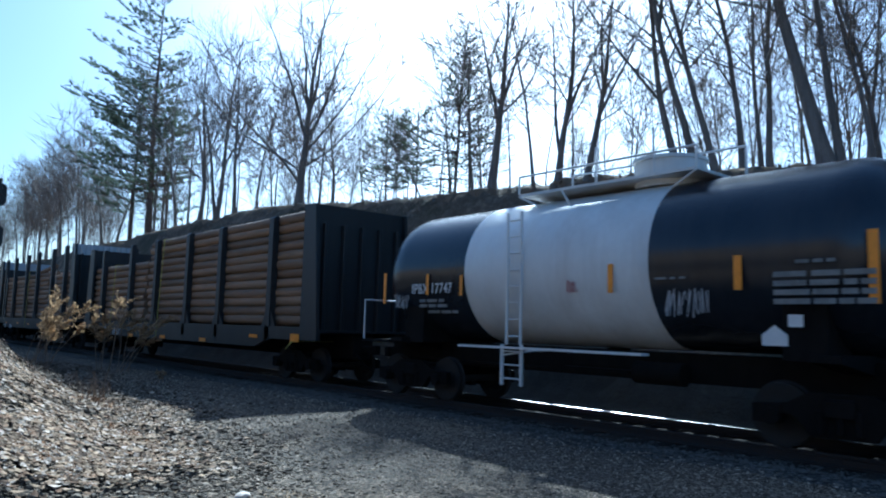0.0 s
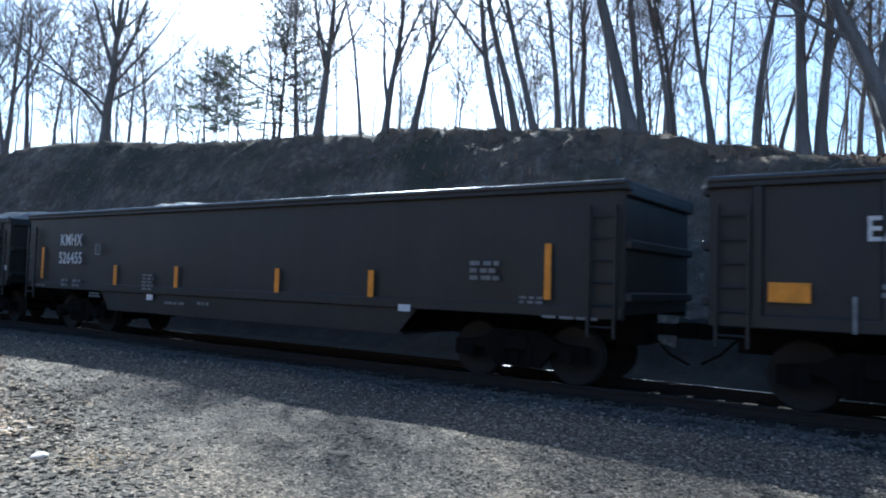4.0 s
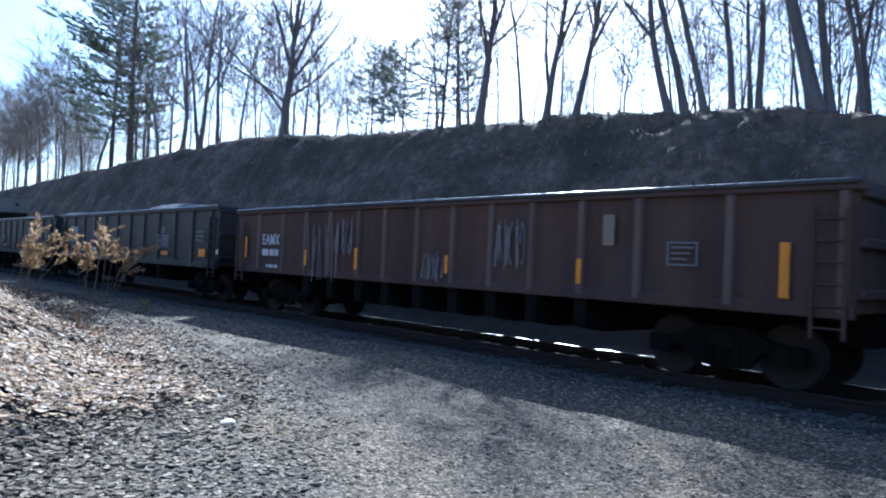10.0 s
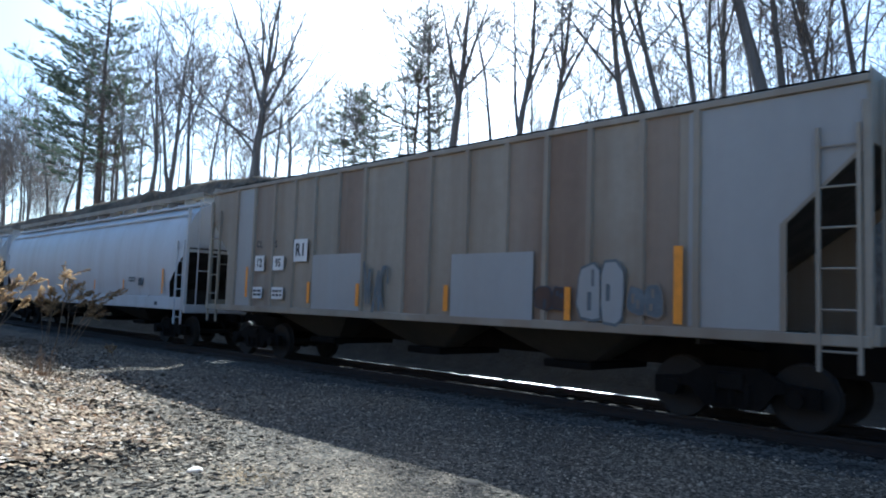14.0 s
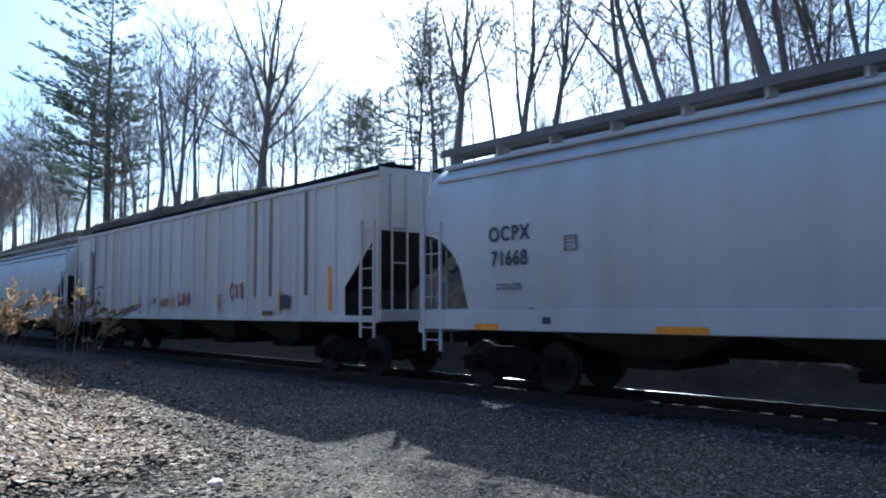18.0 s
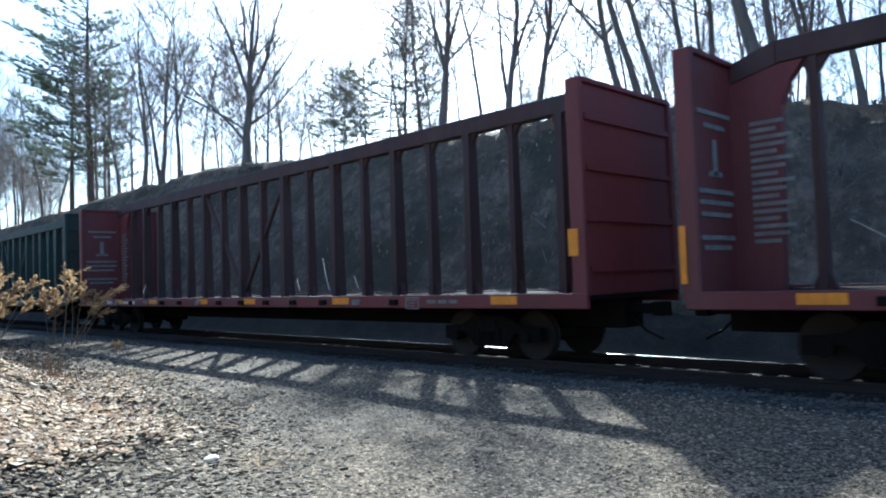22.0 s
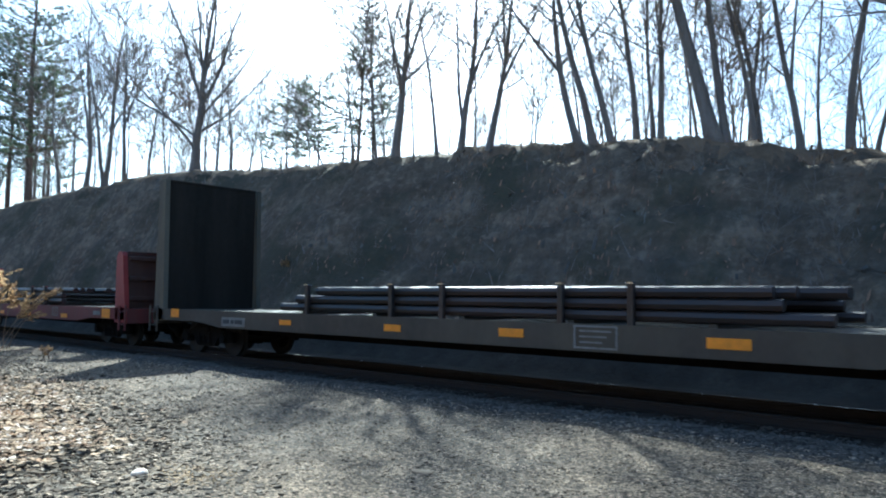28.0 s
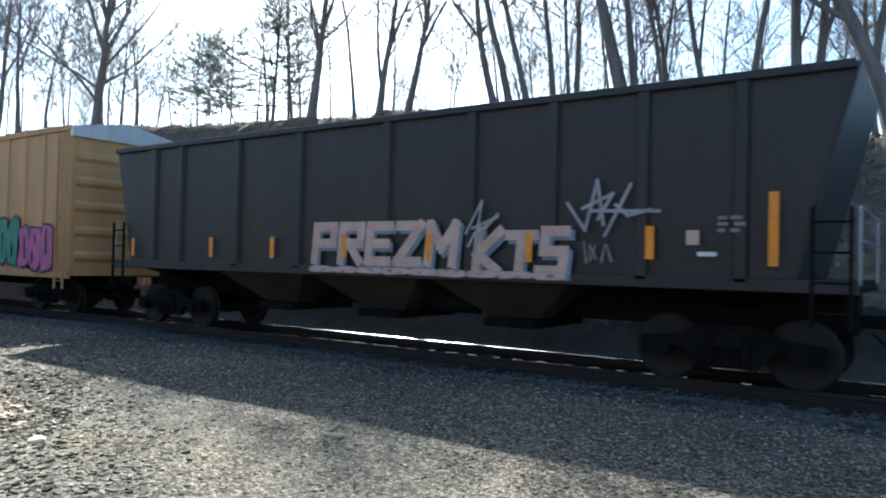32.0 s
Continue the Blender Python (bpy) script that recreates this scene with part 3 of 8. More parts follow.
def bank_spot(lo, hi, size0, size1, drift=0.0, x0=-30.0, x1=-5.0):
    """A spot on the mound, thinning out past its toe; drift gathers the pieces into patches."""
    def place():
        while True:
            x = x1 + (x0 - x1) * random.random() ** 1.7
            y = foot_line(x) - random.uniform(lo, hi) + (abs(random.gauss(0, 0.9)) if random.random() < 0.3 else 0.0)
            if y < 7.5 and drift * (wob(x, y, 0.7, 31.0) + 0.3 * wob(x, y, 2.5, 8.0)) > -0.1 * random.random():
                return x, y, size0 + (size1 - size0) * random.random() ** 2
    return place


scatter("gravel_stones", 62000, near_spot(-7.0, 8.9, 0.009, 0.032), flake, STONE, "loose grey crushed stones on the gravel road", "gravel")
scatter("ballast_stones", 12000, shoulder_spot, chip, BALLAST_STONE, "angular grey ballast stones along the track shoulder", "ballast")
scatter("shale_pieces", 15000, bank_spot(-0.9, 4.6, 0.02, 0.05), flake, MOUND_SHALE, "flat grey shale pieces spilled down the mound", "rubble")


def coarse_spot():
    """The apron of coarse flakes between the mound and the open road."""
    while True:
        d, a = 3.6 + 9.5 * random.random() ** 1.2, radians(random.uniform(44, 92))
        x, y = -d * math.sin(a), d * math.cos(a)
        if random.random() < float(smooth(50, 70, math.degrees(a))) * float(smooth(11.5, 6.5, d)):
            return x, y, (0.012 + 0.034 * random.random() ** 1.8) * (1.15 - 0.04 * d)


scatter("coarse_gravel", 11000, coarse_spot, flake, SHALE, "coarse grey stone flakes at the foot of the mound", "rubble")


def drift_spot():
    """The drift of leaves at the mound's foot, and strays along it."""
    while True:
        d, a = (7.9 + random.gauss(0, 0.4) + 8.0 * random.random() ** 1.5, radians(random.gauss(75.5, 4.8))) if random.random() < 0.88 else (random.uniform(5, 26), radians(random.uniform(60, 86)))
        x, y = -d * math.sin(a), d * math.cos(a)
        if y < foot_line(x) + abs(random.gauss(0, 0.7)) and (wob(x, y, 0.8, 31.0) + 0.4 * wob(x, y, 2.5, 8.0) > random.uniform(-0.5, 0.35)) and d > 6.8 + random.gauss(0, 0.7):
            return x, y, random.uniform(0.025, 0.065)


scatter("dead_leaves", 3400, drift_spot, dead_leaf, PEACH_LEAF, "dry tan fallen leaves drifted on the mound", "leaves")
scatter("brown_leaves", 3000, drift_spot, dead_leaf, LEAF, "dark brown fallen leaves among paler ones", "leaves")
scatter("pale_leaves", 1500, drift_spot, dead_leaf, PALE_LEAF, "bleached cream fallen leaves lying among rubble", "leaves")


def grit_spot():
    """A patch of tan grit beside the white rock, and a smaller one."""
    x, y, r = (-6.15, 3.55, 0.24) if random.random() < 0.75 else (-7.05, 2.85, 0.1)
    return x + random.gauss(0, r), y + random.gauss(0, r * 0.7), random.uniform(0.005, 0.013)


scatter("tan_grit", 900, grit_spot, flake, GRIT, "patch of fine tan grit on the grey gravel", "grit")


def boulder(name, x, y, s, flat, material, label):
    g = Geo()
    rings = []
    for k, (r, h) in enumerate(((0.75, -0.3), (1.0, 0.1), (0.92, 0.45), (0.55, 0.85))):
        rings.append([(s * r * (1 + 0.25 * wob(k, i, 0.9, s * 7)) * math.cos(i * 0.785), s * r * (0.75 + 0.2 * wob(i, k, 0.7, s)) * math.sin(i * 0.785), s * h * flat) for i in range(8)])
    g.loft(rings)
    ob = thing(name, label, "rock", geo=g, material=material, smooth=True)
    ob.matrix_basis = pose(x, y, ground_height(x, y), 0, 0, 40 * x)
    return ob


boulder("white_rock", -6.51, 3.25, 0.085, 0.55, PALE_ROCK, "rounded pale white rock on the gravel")
boulder("flat_stone", -4.65, 5.04, 0.115, 0.16, STONE, "flat pale stone slab lying on gravel")
boulder("shale_slab", -7.6, 1.25, 0.1, 0.3, SHALE, "broad grey shale slab on rubble")
boulder("white_rock", -8.3, 20.05, 0.22, 0.6, PALE_ROCK, "pale rock on the crest of the cutting")


# ---- track ----
def build_track():
    tr = thing("track", "single railway track of steel rails on wooden ties in grey ballast", "railway track", kind="structure")
    prof = [(-0.07, -0.17), (0.07, -0.17), (0.07, -0.155), (0.012, -0.135), (0.012, -0.05), (0.036, -0.04), (0.036, -0.006), (0.028, 0.0), (-0.028, 0.0), (-0.036, -0.006), (-0.036, -0.04), (-0.012, -0.05), (-0.012, -0.135), (-0.07, -0.155)]
    for dy in (-0.755, 0.755):
        g = Geo()
        g.prism([(TRACK_Y + dy + a, RAIL_Z + b) for a, b in prof], "x", -420, 160)
        rail = part("rail", g, RAIL_SIDE, tr, smooth=False)
        h = Geo()
        arc = [(0.036 * math.sin(radians(a)) / math.sin(radians(24)), 0.0885 * (math.cos(radians(a)) - 0.9135) - 0.004) for a in range(-24, 25, 6)]
        h.loft([[(x, TRACK_Y + dy + p, RAIL_Z + q) for p, q in arc] for x in (-420, -200, -60, -20, 0, 160)], closed=False)
        part("running_surface", h, TREAD if dy > 0 else DULL_STEEL, rail, "polished steel rail head" if dy > 0 else "dull dark rail head", smooth=True)
    me = Geo().box(-0.115, 0.115, -1.3, 1.3, -0.34, -0.165, 0.012).mesh("tie", TIE)
    for k in range(250):
        t = part("tie", me, None, tr)
        t.matrix_basis = pose(6 - 0.5 * k + random.uniform(-0.03, 0.03), TRACK_Y + random.uniform(-0.04, 0.04), RAIL_Z + random.uniform(-0.012, 0.0), 0, 0, random.uniform(-1, 1))


build_track()

# ---- woods on the bank ----
def limb(pts, radii, n, g):
    """A bent, tapering tube through the points."""
    rings = []
    for k, p in enumerate(pts):
        d = (pts[min(k + 1, len(pts) - 1)] - pts[max(k - 1, 0)]).normalized()
        u = d.orthogonal().normalized()
        w = d.cross(u)
        rings.append([p + (u * math.cos(6.2832 * i / n) + w * math.sin(6.2832 * i / n)) * radii[k] for i in range(n)])
    base = len(g.v)
    g.v.extend(tuple(p) for ring in rings for p in ring)
    for k in range(len(rings) - 1):
        for i in range(n):
            j = (i + 1) % n
            g.f.append((base + k * n + i, base + k * n + j, base + (k + 1) * n + j, base + (k + 1) * n + i))
    return g


def grow(rng, start, way, length, r0, r1, steps, bend, up):
    """Points of a shoot that wanders and turns upward."""
    pts, p, d = [start.copy()], start.copy(), way.normalized()
    for _ in range(steps):
        d = (d + Vector((rng.uniform(-bend, bend), rng.uniform(-bend, bend), rng.uniform(-bend, bend) + up))).normalized()
        p = p + d * (length / steps)
        pts.append(p.copy())
    return pts, [r0 + (r1 - r0) * k / steps for k in range(steps + 1)]


def on_path(pts, t):
    """A point on a path and the way it runs there, for a share of its length."""
    n = len(pts) - 1
    k = min(int(t * n), n - 1)
    return pts[k].lerp(pts[k + 1], t * n - k), (pts[k + 1] - pts[k]).normalized()


def spike(g, p, d, ln, r):
    """A thin pointed twig."""
    side = d.orthogonal().normalized() * r
    turned = Quaternion(d.normalized(), 2.09) @ side
    g.add([p + side, p + turned, p - side - turned, p + d.normalized() * ln], [(0, 1, 3), (1, 2, 3), (2, 0, 3)])


def bare_tree(seed, height, radius, lean=(0, 0), first=0.4, forks=(), limbs=16, reach=0.38, rise=0.95, twigs=4, leaves=0, thin=0.0078, sway=0.08, fine=1.0):
    """Meshes of a leafless tree: stems that taper to the top, ascending limbs, branchlets, twigs.
    forks: further stems as (share of the height, lean x, lean y, share of girth); first: where the limbs begin."""
    rng = random.Random(seed)
    trunk, crown, leafage = Geo(), Geo(), Geo()

    def branchlet(p, d, ln, r):
        pts, rad = grow(rng, p, d, ln, r, thin * 0.8, 3, 0.22, 0.05)
        limb(pts, rad, 3, crown)
        for i in range(twigs):
            at, along = on_path(pts, 0.15 + 0.72 * (i + rng.random()) / twigs)
            way = along * 0.9 + Vector((rng.uniform(-1, 1), rng.uniform(-1, 1), rng.uniform(-0.5, 0.9))) * 0.55
            tip = rng.uniform(0.4, 1.0) * fine
            spike(crown, at, way, tip, thin * 0.9)
            if leaves and rng.random() < 0.5:
                end = at + way.normalized() * tip * rng.uniform(0.6, 1.0)
                e = Vector((rng.uniform(-1, 1), rng.uniform(-1, 1), rng.uniform(-1, 1))).normalized() * 0.04
                h = e.orthogonal().normalized() * 0.02
                leafage.add([end - e, end + h, end + e, end - h], [(0, 1, 2, 3)])
        spike(crown, pts[-1], pts[-1] - pts[-2], 0.5 * fine, thin * 0.8)

    def bough(p, d, ln, r):
        pts, rad = grow(rng, p, d, ln, r, max(thin, r * 0.25), 5, 0.15, 0.06)
        limb(pts, rad, 4, trunk if r > 0.03 else crown)
        n = int(4 + 2.3 * ln)
        for i in range(n):
            t = 0.2 + 0.8 * (i + rng.random()) / n
            at, along = on_path(pts, min(t, 0.99))
            out = Quaternion(along, rng.uniform(0, 6.283)) @ along.orthogonal().normalized()
            branchlet(at, along * rng.uniform(0.6, 1.1) + out * 0.8 + Vector((0, 0, 0.18)), (0.55 + 0.55 * ln * (1.1 - t)) * rng.uniform(0.6, 1.3) * fine, max(thin, r * 0.35))

    def stem(p, d, ln, r, bare, count):
        steps = 12
        pts, rad = grow(rng, p, d, ln, r, r, steps, sway, 0.012)
        rad = [max(thin * 1.5, r * (1 - 0.93 * (k / steps) ** 0.8)) for k in range(steps + 1)]
        if p.z < 0:
            rad[0] *= 1.45
            rad[1] *= 1.04
        limb(pts, rad, 8 if r > 0.06 else 5, trunk)
        a = rng.uniform(0, 6.283)
        count = int(count * 1.15)
        for i in range(count):
            t = min(0.985, bare + (1 - bare) * (i + rng.random()) / count)
            at, along = on_path(pts, t)
            a += 2.4 + rng.uniform(-0.7, 0.7)
            out = Quaternion(along, a) @ along.orthogonal().normalized()
            full = (0.1 + (1.03 - t) ** 0.7) * reach * ln * rng.uniform(0.55, 1.25)
            bough(at, along * rise * rng.uniform(0.6, 1.3) + out, full, max(thin * 1.9, rad[int(t * steps)] * rng.uniform(0.28, 0.5)))
        return pts

    main = stem(Vector((0, 0, -0.4)), Vector((lean[0], lean[1], 1)), height + 0.4, radius, first, limbs)
    for hs, lx, ly, share in forks:
        at, _ = on_path(main, max(0.001, hs))
        if hs < 0.03:
            at.z = -0.3
        left = height * (1 - hs) * (0.9 if hs < 0.3 else 0.97)
        stem(at, Vector((lx, ly, 1)), left, radius * share * (1 - 0.8 * hs), max(0.15, first - hs), max(5, int(limbs * share * 0.9)))
    return trunk.mesh("trunk", BARK, True), crown.mesh("crown", TWIG), (leafage.mesh("leaves", BUD) if leaves else None)


def pine_tree(seed, height, radius, start=0.2, reach=3.4, gap=0.036, needle=0.2, lopsided=(0.0, 0.0), bunch=3):
    """Meshes of a white pine: straight trunk, uneven tiers of plumed boughs, sprays of needles along their branchlets."""
    rng = random.Random(seed)
    trunk, crown = Geo(), Geo()
    pts, _ = grow(rng, Vector((0, 0, -0.5)), Vector((0, 0, 1)), height + 0.5, radius, 0.03, 12, 0.025, 0.05)
    limb(pts, [max(0.03, radius * (1 - k / 12.5)) for k in range(13)], 8, trunk)
    z = start
    while z < 0.99:
        for _ in range(rng.randint(3, 5)):
            t = min(0.985, z + rng.uniform(-0.012, 0.012))
            at, _ = on_path(pts, t)
            a = rng.uniform(0, 6.283)
            side = max(0.35, 1 + lopsided[0] * math.cos(a) + lopsided[1] * math.sin(a))
            low = min(1.0, 0.55 + (t - start) * 2.2)
            full = (reach * (1 - t) ** 0.6 * low * rng.uniform(0.5, 1.15) + 0.4) * side
            bp, br = grow(rng, at, Vector((math.cos(a), math.sin(a), 0.02 + 0.5 * t * t)), full, 0.01 + 0.008 * full, 0.006, 5, 0.13, 0.05)
            limb(bp, br, 4, trunk)
            n = max(3, int(full / (needle * 1.5)))
            for i in range(n):
                u = 0.3 + 0.7 * (i + rng.random()) / n
                c, along = on_path(bp, min(u, 0.995))
                across = along.cross(Vector((0, 0, 1))).normalized() * (1 if i % 2 else -1)
                ln = (0.25 + 0.3 * full * (1.15 - u)) * rng.uniform(0.6, 1.2)
                tw, tr = grow(rng, c, along * 0.9 + across * rng.uniform(0.5, 1.0) + Vector((0, 0, rng.uniform(-0.05, 0.3))), ln, 0.009, 0.005, 2, 0.2, 0.05)
                limb(tw, tr, 3, trunk)
                for _ in range(max(3, int(ln / (needle * 0.32)))):
                    s, way = on_path(tw, min(0.99, 0.2 + 0.8 * rng.random()))
                    for _ in range(2 * bunch):
                        e = (way * rng.uniform(0.3, 1.2) + Vector((rng.uniform(-1, 1), rng.uniform(-1, 1), rng.uniform(-0.4, 0.9))) * 0.9).normalized() * needle * rng.uniform(0.5, 1.05)
                        h = e.orthogonal().normalized() * needle * 0.06
                        crown.add([s - h, s + h, s + e], [(0, 1, 2)])
        z += gap * rng.uniform(0.75, 1.3)
    return trunk.mesh("trunk", PINE_BARK, True), crown.mesh("crown", NEEDLE)


def bearing_spot(deg, y):
    return -math.tan(radians(deg)) * y, y


def across(deg, tilt):
    """A lean to the right (or, below nought, to the left) as seen from the road, at a bearing."""
    return tilt * math.cos(radians(deg)), tilt * math.sin(radians(deg))


def plant(meshes, x, y, turn, label, name="bare_tree", category="tree", group="trees on the bank", size=1.0):
    """A tree of the given meshes, rooted in the ground."""
    ob = thing(name, label, category, group)
    ob.matrix_basis = pose(x, y, ground_height(x, y) - 0.05, 0, 0, turn) @ Matrix.Diagonal((size, size, size, 1))
    for me in meshes:
        if me:
            part(me.name.split(".")[0], me, None, ob)
    return ob


# the trees that stand out along the crest: bearing left of +y, depth, height, girth, tilt, then how each grows
# (forks here: share of the height, tilt, share of girth)
FAR = dict(thin=0.012, fine=1.2, limbs=9, reach=0.42, rise=0.85, twigs=3)
STANDING = [
    (80.6, 21.5, 11, 0.15, 0.0, dict(first=0.15, **FAR)), (79.5, 21.5, 12, 0.16, 0.04, dict(first=0.2, **FAR)), (78.2, 22, 13, 0.16, -0.03, dict(first=0.2, **FAR)), (76.9, 21, 14, 0.16, 0.0, dict(first=0.25, **FAR)),
    (75.6, 22, 15, 0.17, 0.03, dict(first=0.25, **FAR)), (74.3, 21.5, 15, 0.17, -0.05, dict(first=0.3, **FAR)), (73.4, 22, 14, 0.15, 0.02, dict(first=0.3, **FAR)), (70.3, 22.5, 14, 0.16, -0.04, dict(first=0.3, **FAR)),
    (69.4, 21.5, 14, 0.17, -0.06, dict(first=0.25, forks=((0.3, 0.15, 0.6),), **FAR)), (68.6, 22, 13, 0.13, 0.05, dict(first=0.3, **FAR)), (67.8, 20.8, 14, 0.2, 0.1, dict(first=0.22, forks=((0.22, -0.14, 0.7), (0.36, 0.3, 0.6)), thin=0.011, fine=1.2, limbs=8, reach=0.45, rise=0.75, twigs=2)),
    (66.6, 20.6, 13.5, 0.2, 0.16, dict(first=0.22, forks=((0.02, -0.08, 0.8), (0.3, 0.35, 0.6)), thin=0.011, fine=1.2, limbs=8, reach=0.45, rise=0.75, twigs=2)), (65.2, 20.8, 13, 0.16, -0.1, dict(first=0.25, forks=((0.3, 0.2, 0.65),), thin=0.011, fine=1.2, limbs=8, reach=0.45, rise=0.8, twigs=2)), (63.7, 21.6, 11, 0.11, 0.04, dict(first=0.25, thin=0.016, limbs=12)),
    (62.3, 22.5, 8, 0.08, -0.05, dict(first=0.2, thin=0.016, limbs=10)),
    (60.4, 20.4, 12.5, 0.28, 0.03, dict(first=0.36, forks=((0.13, -0.9, 0.36), (0.18, -1.15, 0.34), (0.2, 1.4, 0.36), (0.26, 0.85, 0.4), (0.32, 0.5, 0.6), (0.33, -0.45, 0.6), (0.42, 0.24, 0.7), (0.45, -0.2, 0.6)), limbs=10, reach=0.32, thin=0.012, fine=1.2, twigs=3, sway=0.11)),
    (58.9, 21, 6.6, 0.1, 0.03, dict(first=0.14, leaves=1, limbs=17)), (57.8, 21.4, 6.4, 0.09, 0.1, dict(first=0.14, leaves=1, limbs=16)), (59.6, 22.6, 6.6, 0.08, -0.05, dict(first=0.2, limbs=13)), (56.5, 22.2, 5.6, 0.06, 0.08, dict(first=0.16, leaves=1, limbs=14)),
    (55.3, 21.2, 4.4, 0.04, -0.1, dict(first=0.12, leaves=1, limbs=13, fine=0.8)), (54.2, 20.8, 4.2, 0.045, 0.1, dict(first=0.12, leaves=1, limbs=13, fine=0.8)), (53.1, 21, 4.0, 0.04, 0.0, dict(first=0.15, leaves=1, limbs=12, fine=0.8)),
    (51.9, 20.5, 4.0, 0.04, 0.1, dict(first=0.15, leaves=1, limbs=12, fine=0.8)), (50.5, 20.3, 4.6, 0.05, -0.55, dict(first=0.3, limbs=10, fine=0.8)), (49.3, 20.6, 6.6, 0.055, 0.02, dict(first=0.2, leaves=1, limbs=15)),
    (48.5, 21.2, 7.4, 0.075, -0.04, dict(first=0.25, limbs=14, leaves=1)), (46.7, 21.0, 7.4, 0.085, 0.06, dict(first=0.25, limbs=14, leaves=1)), (46.0, 21.8, 7, 0.06, 0.02, dict(first=0.25, limbs=13)),
    (45.2, 20.3, 9.4, 0.2, 0.045, dict(first=0.24, forks=((0.33, -0.24, 0.55), (0.4, 0.3, 0.6)), limbs=15, sway=0.04)), (43.6, 21.2, 8, 0.05, -0.05, dict(first=0.25, limbs=11)), (41.8, 20.6, 8.6, 0.085, -0.06, dict(first=0.25, limbs=15, reach=0.27)),
    (40.9, 21.3, 7.5, 0.04, 0.05, dict(first=0.25, limbs=10)), (39.95, 20.2, 8.8, 0.15, 0.08, dict(first=0.25, forks=((0.15, -0.27, 0.6), (0.28, 0.28, 0.65)), limbs=14, reach=0.34)), (38.7, 20.9, 8, 0.05, -0.02, dict(first=0.3, limbs=11, reach=0.3)),
    (37.75, 20.2, 8.8, 0.14, 0.12, dict(first=0.25, forks=((0.3, 0.5, 0.6), (0.4, -0.05, 0.65)), limbs=14, reach=0.34)), (36.2, 21.4, 4, 0.035, -0.05, dict(first=0.15, limbs=11, fine=0.8)), (34.0, 20.3, 3.8, 0.045, 0.12, dict(first=0.2, limbs=12, leaves=1, fine=0.7)), (32.6, 21.5, 3.5, 0.03, 0.05, dict(first=0.15, limbs=11, leaves=1, fine=0.7)),
    (30.2, 20.2, 11, 0.145, -0.3, dict(first=0.25, forks=((0.26, -0.8, 0.5), (0.5, 0.0, 0.6)), limbs=14, reach=0.34)), (29.25, 20.35, 12, 0.145, -0.2, dict(first=0.32, forks=((0.42, 0.15, 0.65),), limbs=15, reach=0.34)), (27.9, 20.3, 11.5, 0.125, -0.17, dict(first=0.28, forks=((0.3, -0.38, 0.6),), limbs=14, reach=0.34)),
    (26.1, 20.5, 12, 0.115, -0.08, dict(first=0.22, limbs=20, reach=0.3)), (24.9, 20.7, 11, 0.085, -0.1, dict(first=0.18, limbs=18, reach=0.3)), (24.3, 20.5, 11.5, 0.115, -0.02, dict(first=0.18, forks=((0.12, 0.1, 0.55),), limbs=18, reach=0.3)), (22.4, 21.3, 9, 0.05, 0.03, dict(first=0.22, limbs=13)),
    (20.3, 20.2, 14, 0.24, -0.2, dict(first=0.36, limbs=17, reach=0.32, sway=0.03)), (19.55, 20.4, 13, 0.14, -0.12, dict(first=0.34, limbs=15, reach=0.3, sway=0.03)),
    (17.7, 20.6, 11, 0.095, -0.05, dict(first=0.22, forks=((0.22, -0.14, 0.6),), limbs=15, reach=0.34)), (17.3, 20.9, 12, 0.09, 0.02, dict(first=0.25, limbs=16, reach=0.32)), (14.6, 20.6, 11, 0.11, -0.16, dict(first=0.22, forks=((0.18, 0.06, 0.6),), limbs=15, reach=0.34, sway=0.08)),
    (13.4, 21.4, 9, 0.06, -0.1, dict(first=0.22, limbs=13)), (11.6, 20.4, 12.5, 0.12, -0.08, dict(first=0.28, limbs=18, reach=0.32)), (10.3, 21.2, 10, 0.07, 0.12, dict(first=0.25, limbs=14, sway=0.08)), (8.5, 20.3, 13, 0.18, -0.03, dict(first=0.26, forks=((0.3, -0.32, 0.5),), limbs=16, reach=0.25, sway=0.03)),
    (7.4, 20.5, 12, 0.155, -0.03, dict(first=0.24, forks=((0.22, 0.3, 0.6),), limbs=16, reach=0.34)), (5.2, 21.3, 10, 0.08, 0.06, dict(first=0.2, limbs=15)), (2.1, 19.9, 13, 0.24, -0.3, dict(first=0.25, forks=((0.16, 0.14, 0.5),), limbs=16, reach=0.34)),
    (0.2, 20.5, 11, 0.11, 0.0, dict(first=0.25, limbs=13)), (-3.5, 20.2, 12, 0.13, -0.1, dict(first=0.3, limbs=13)), (-8, 20.6, 11, 0.11, 0.0, dict(first=0.3, limbs=13)),
]


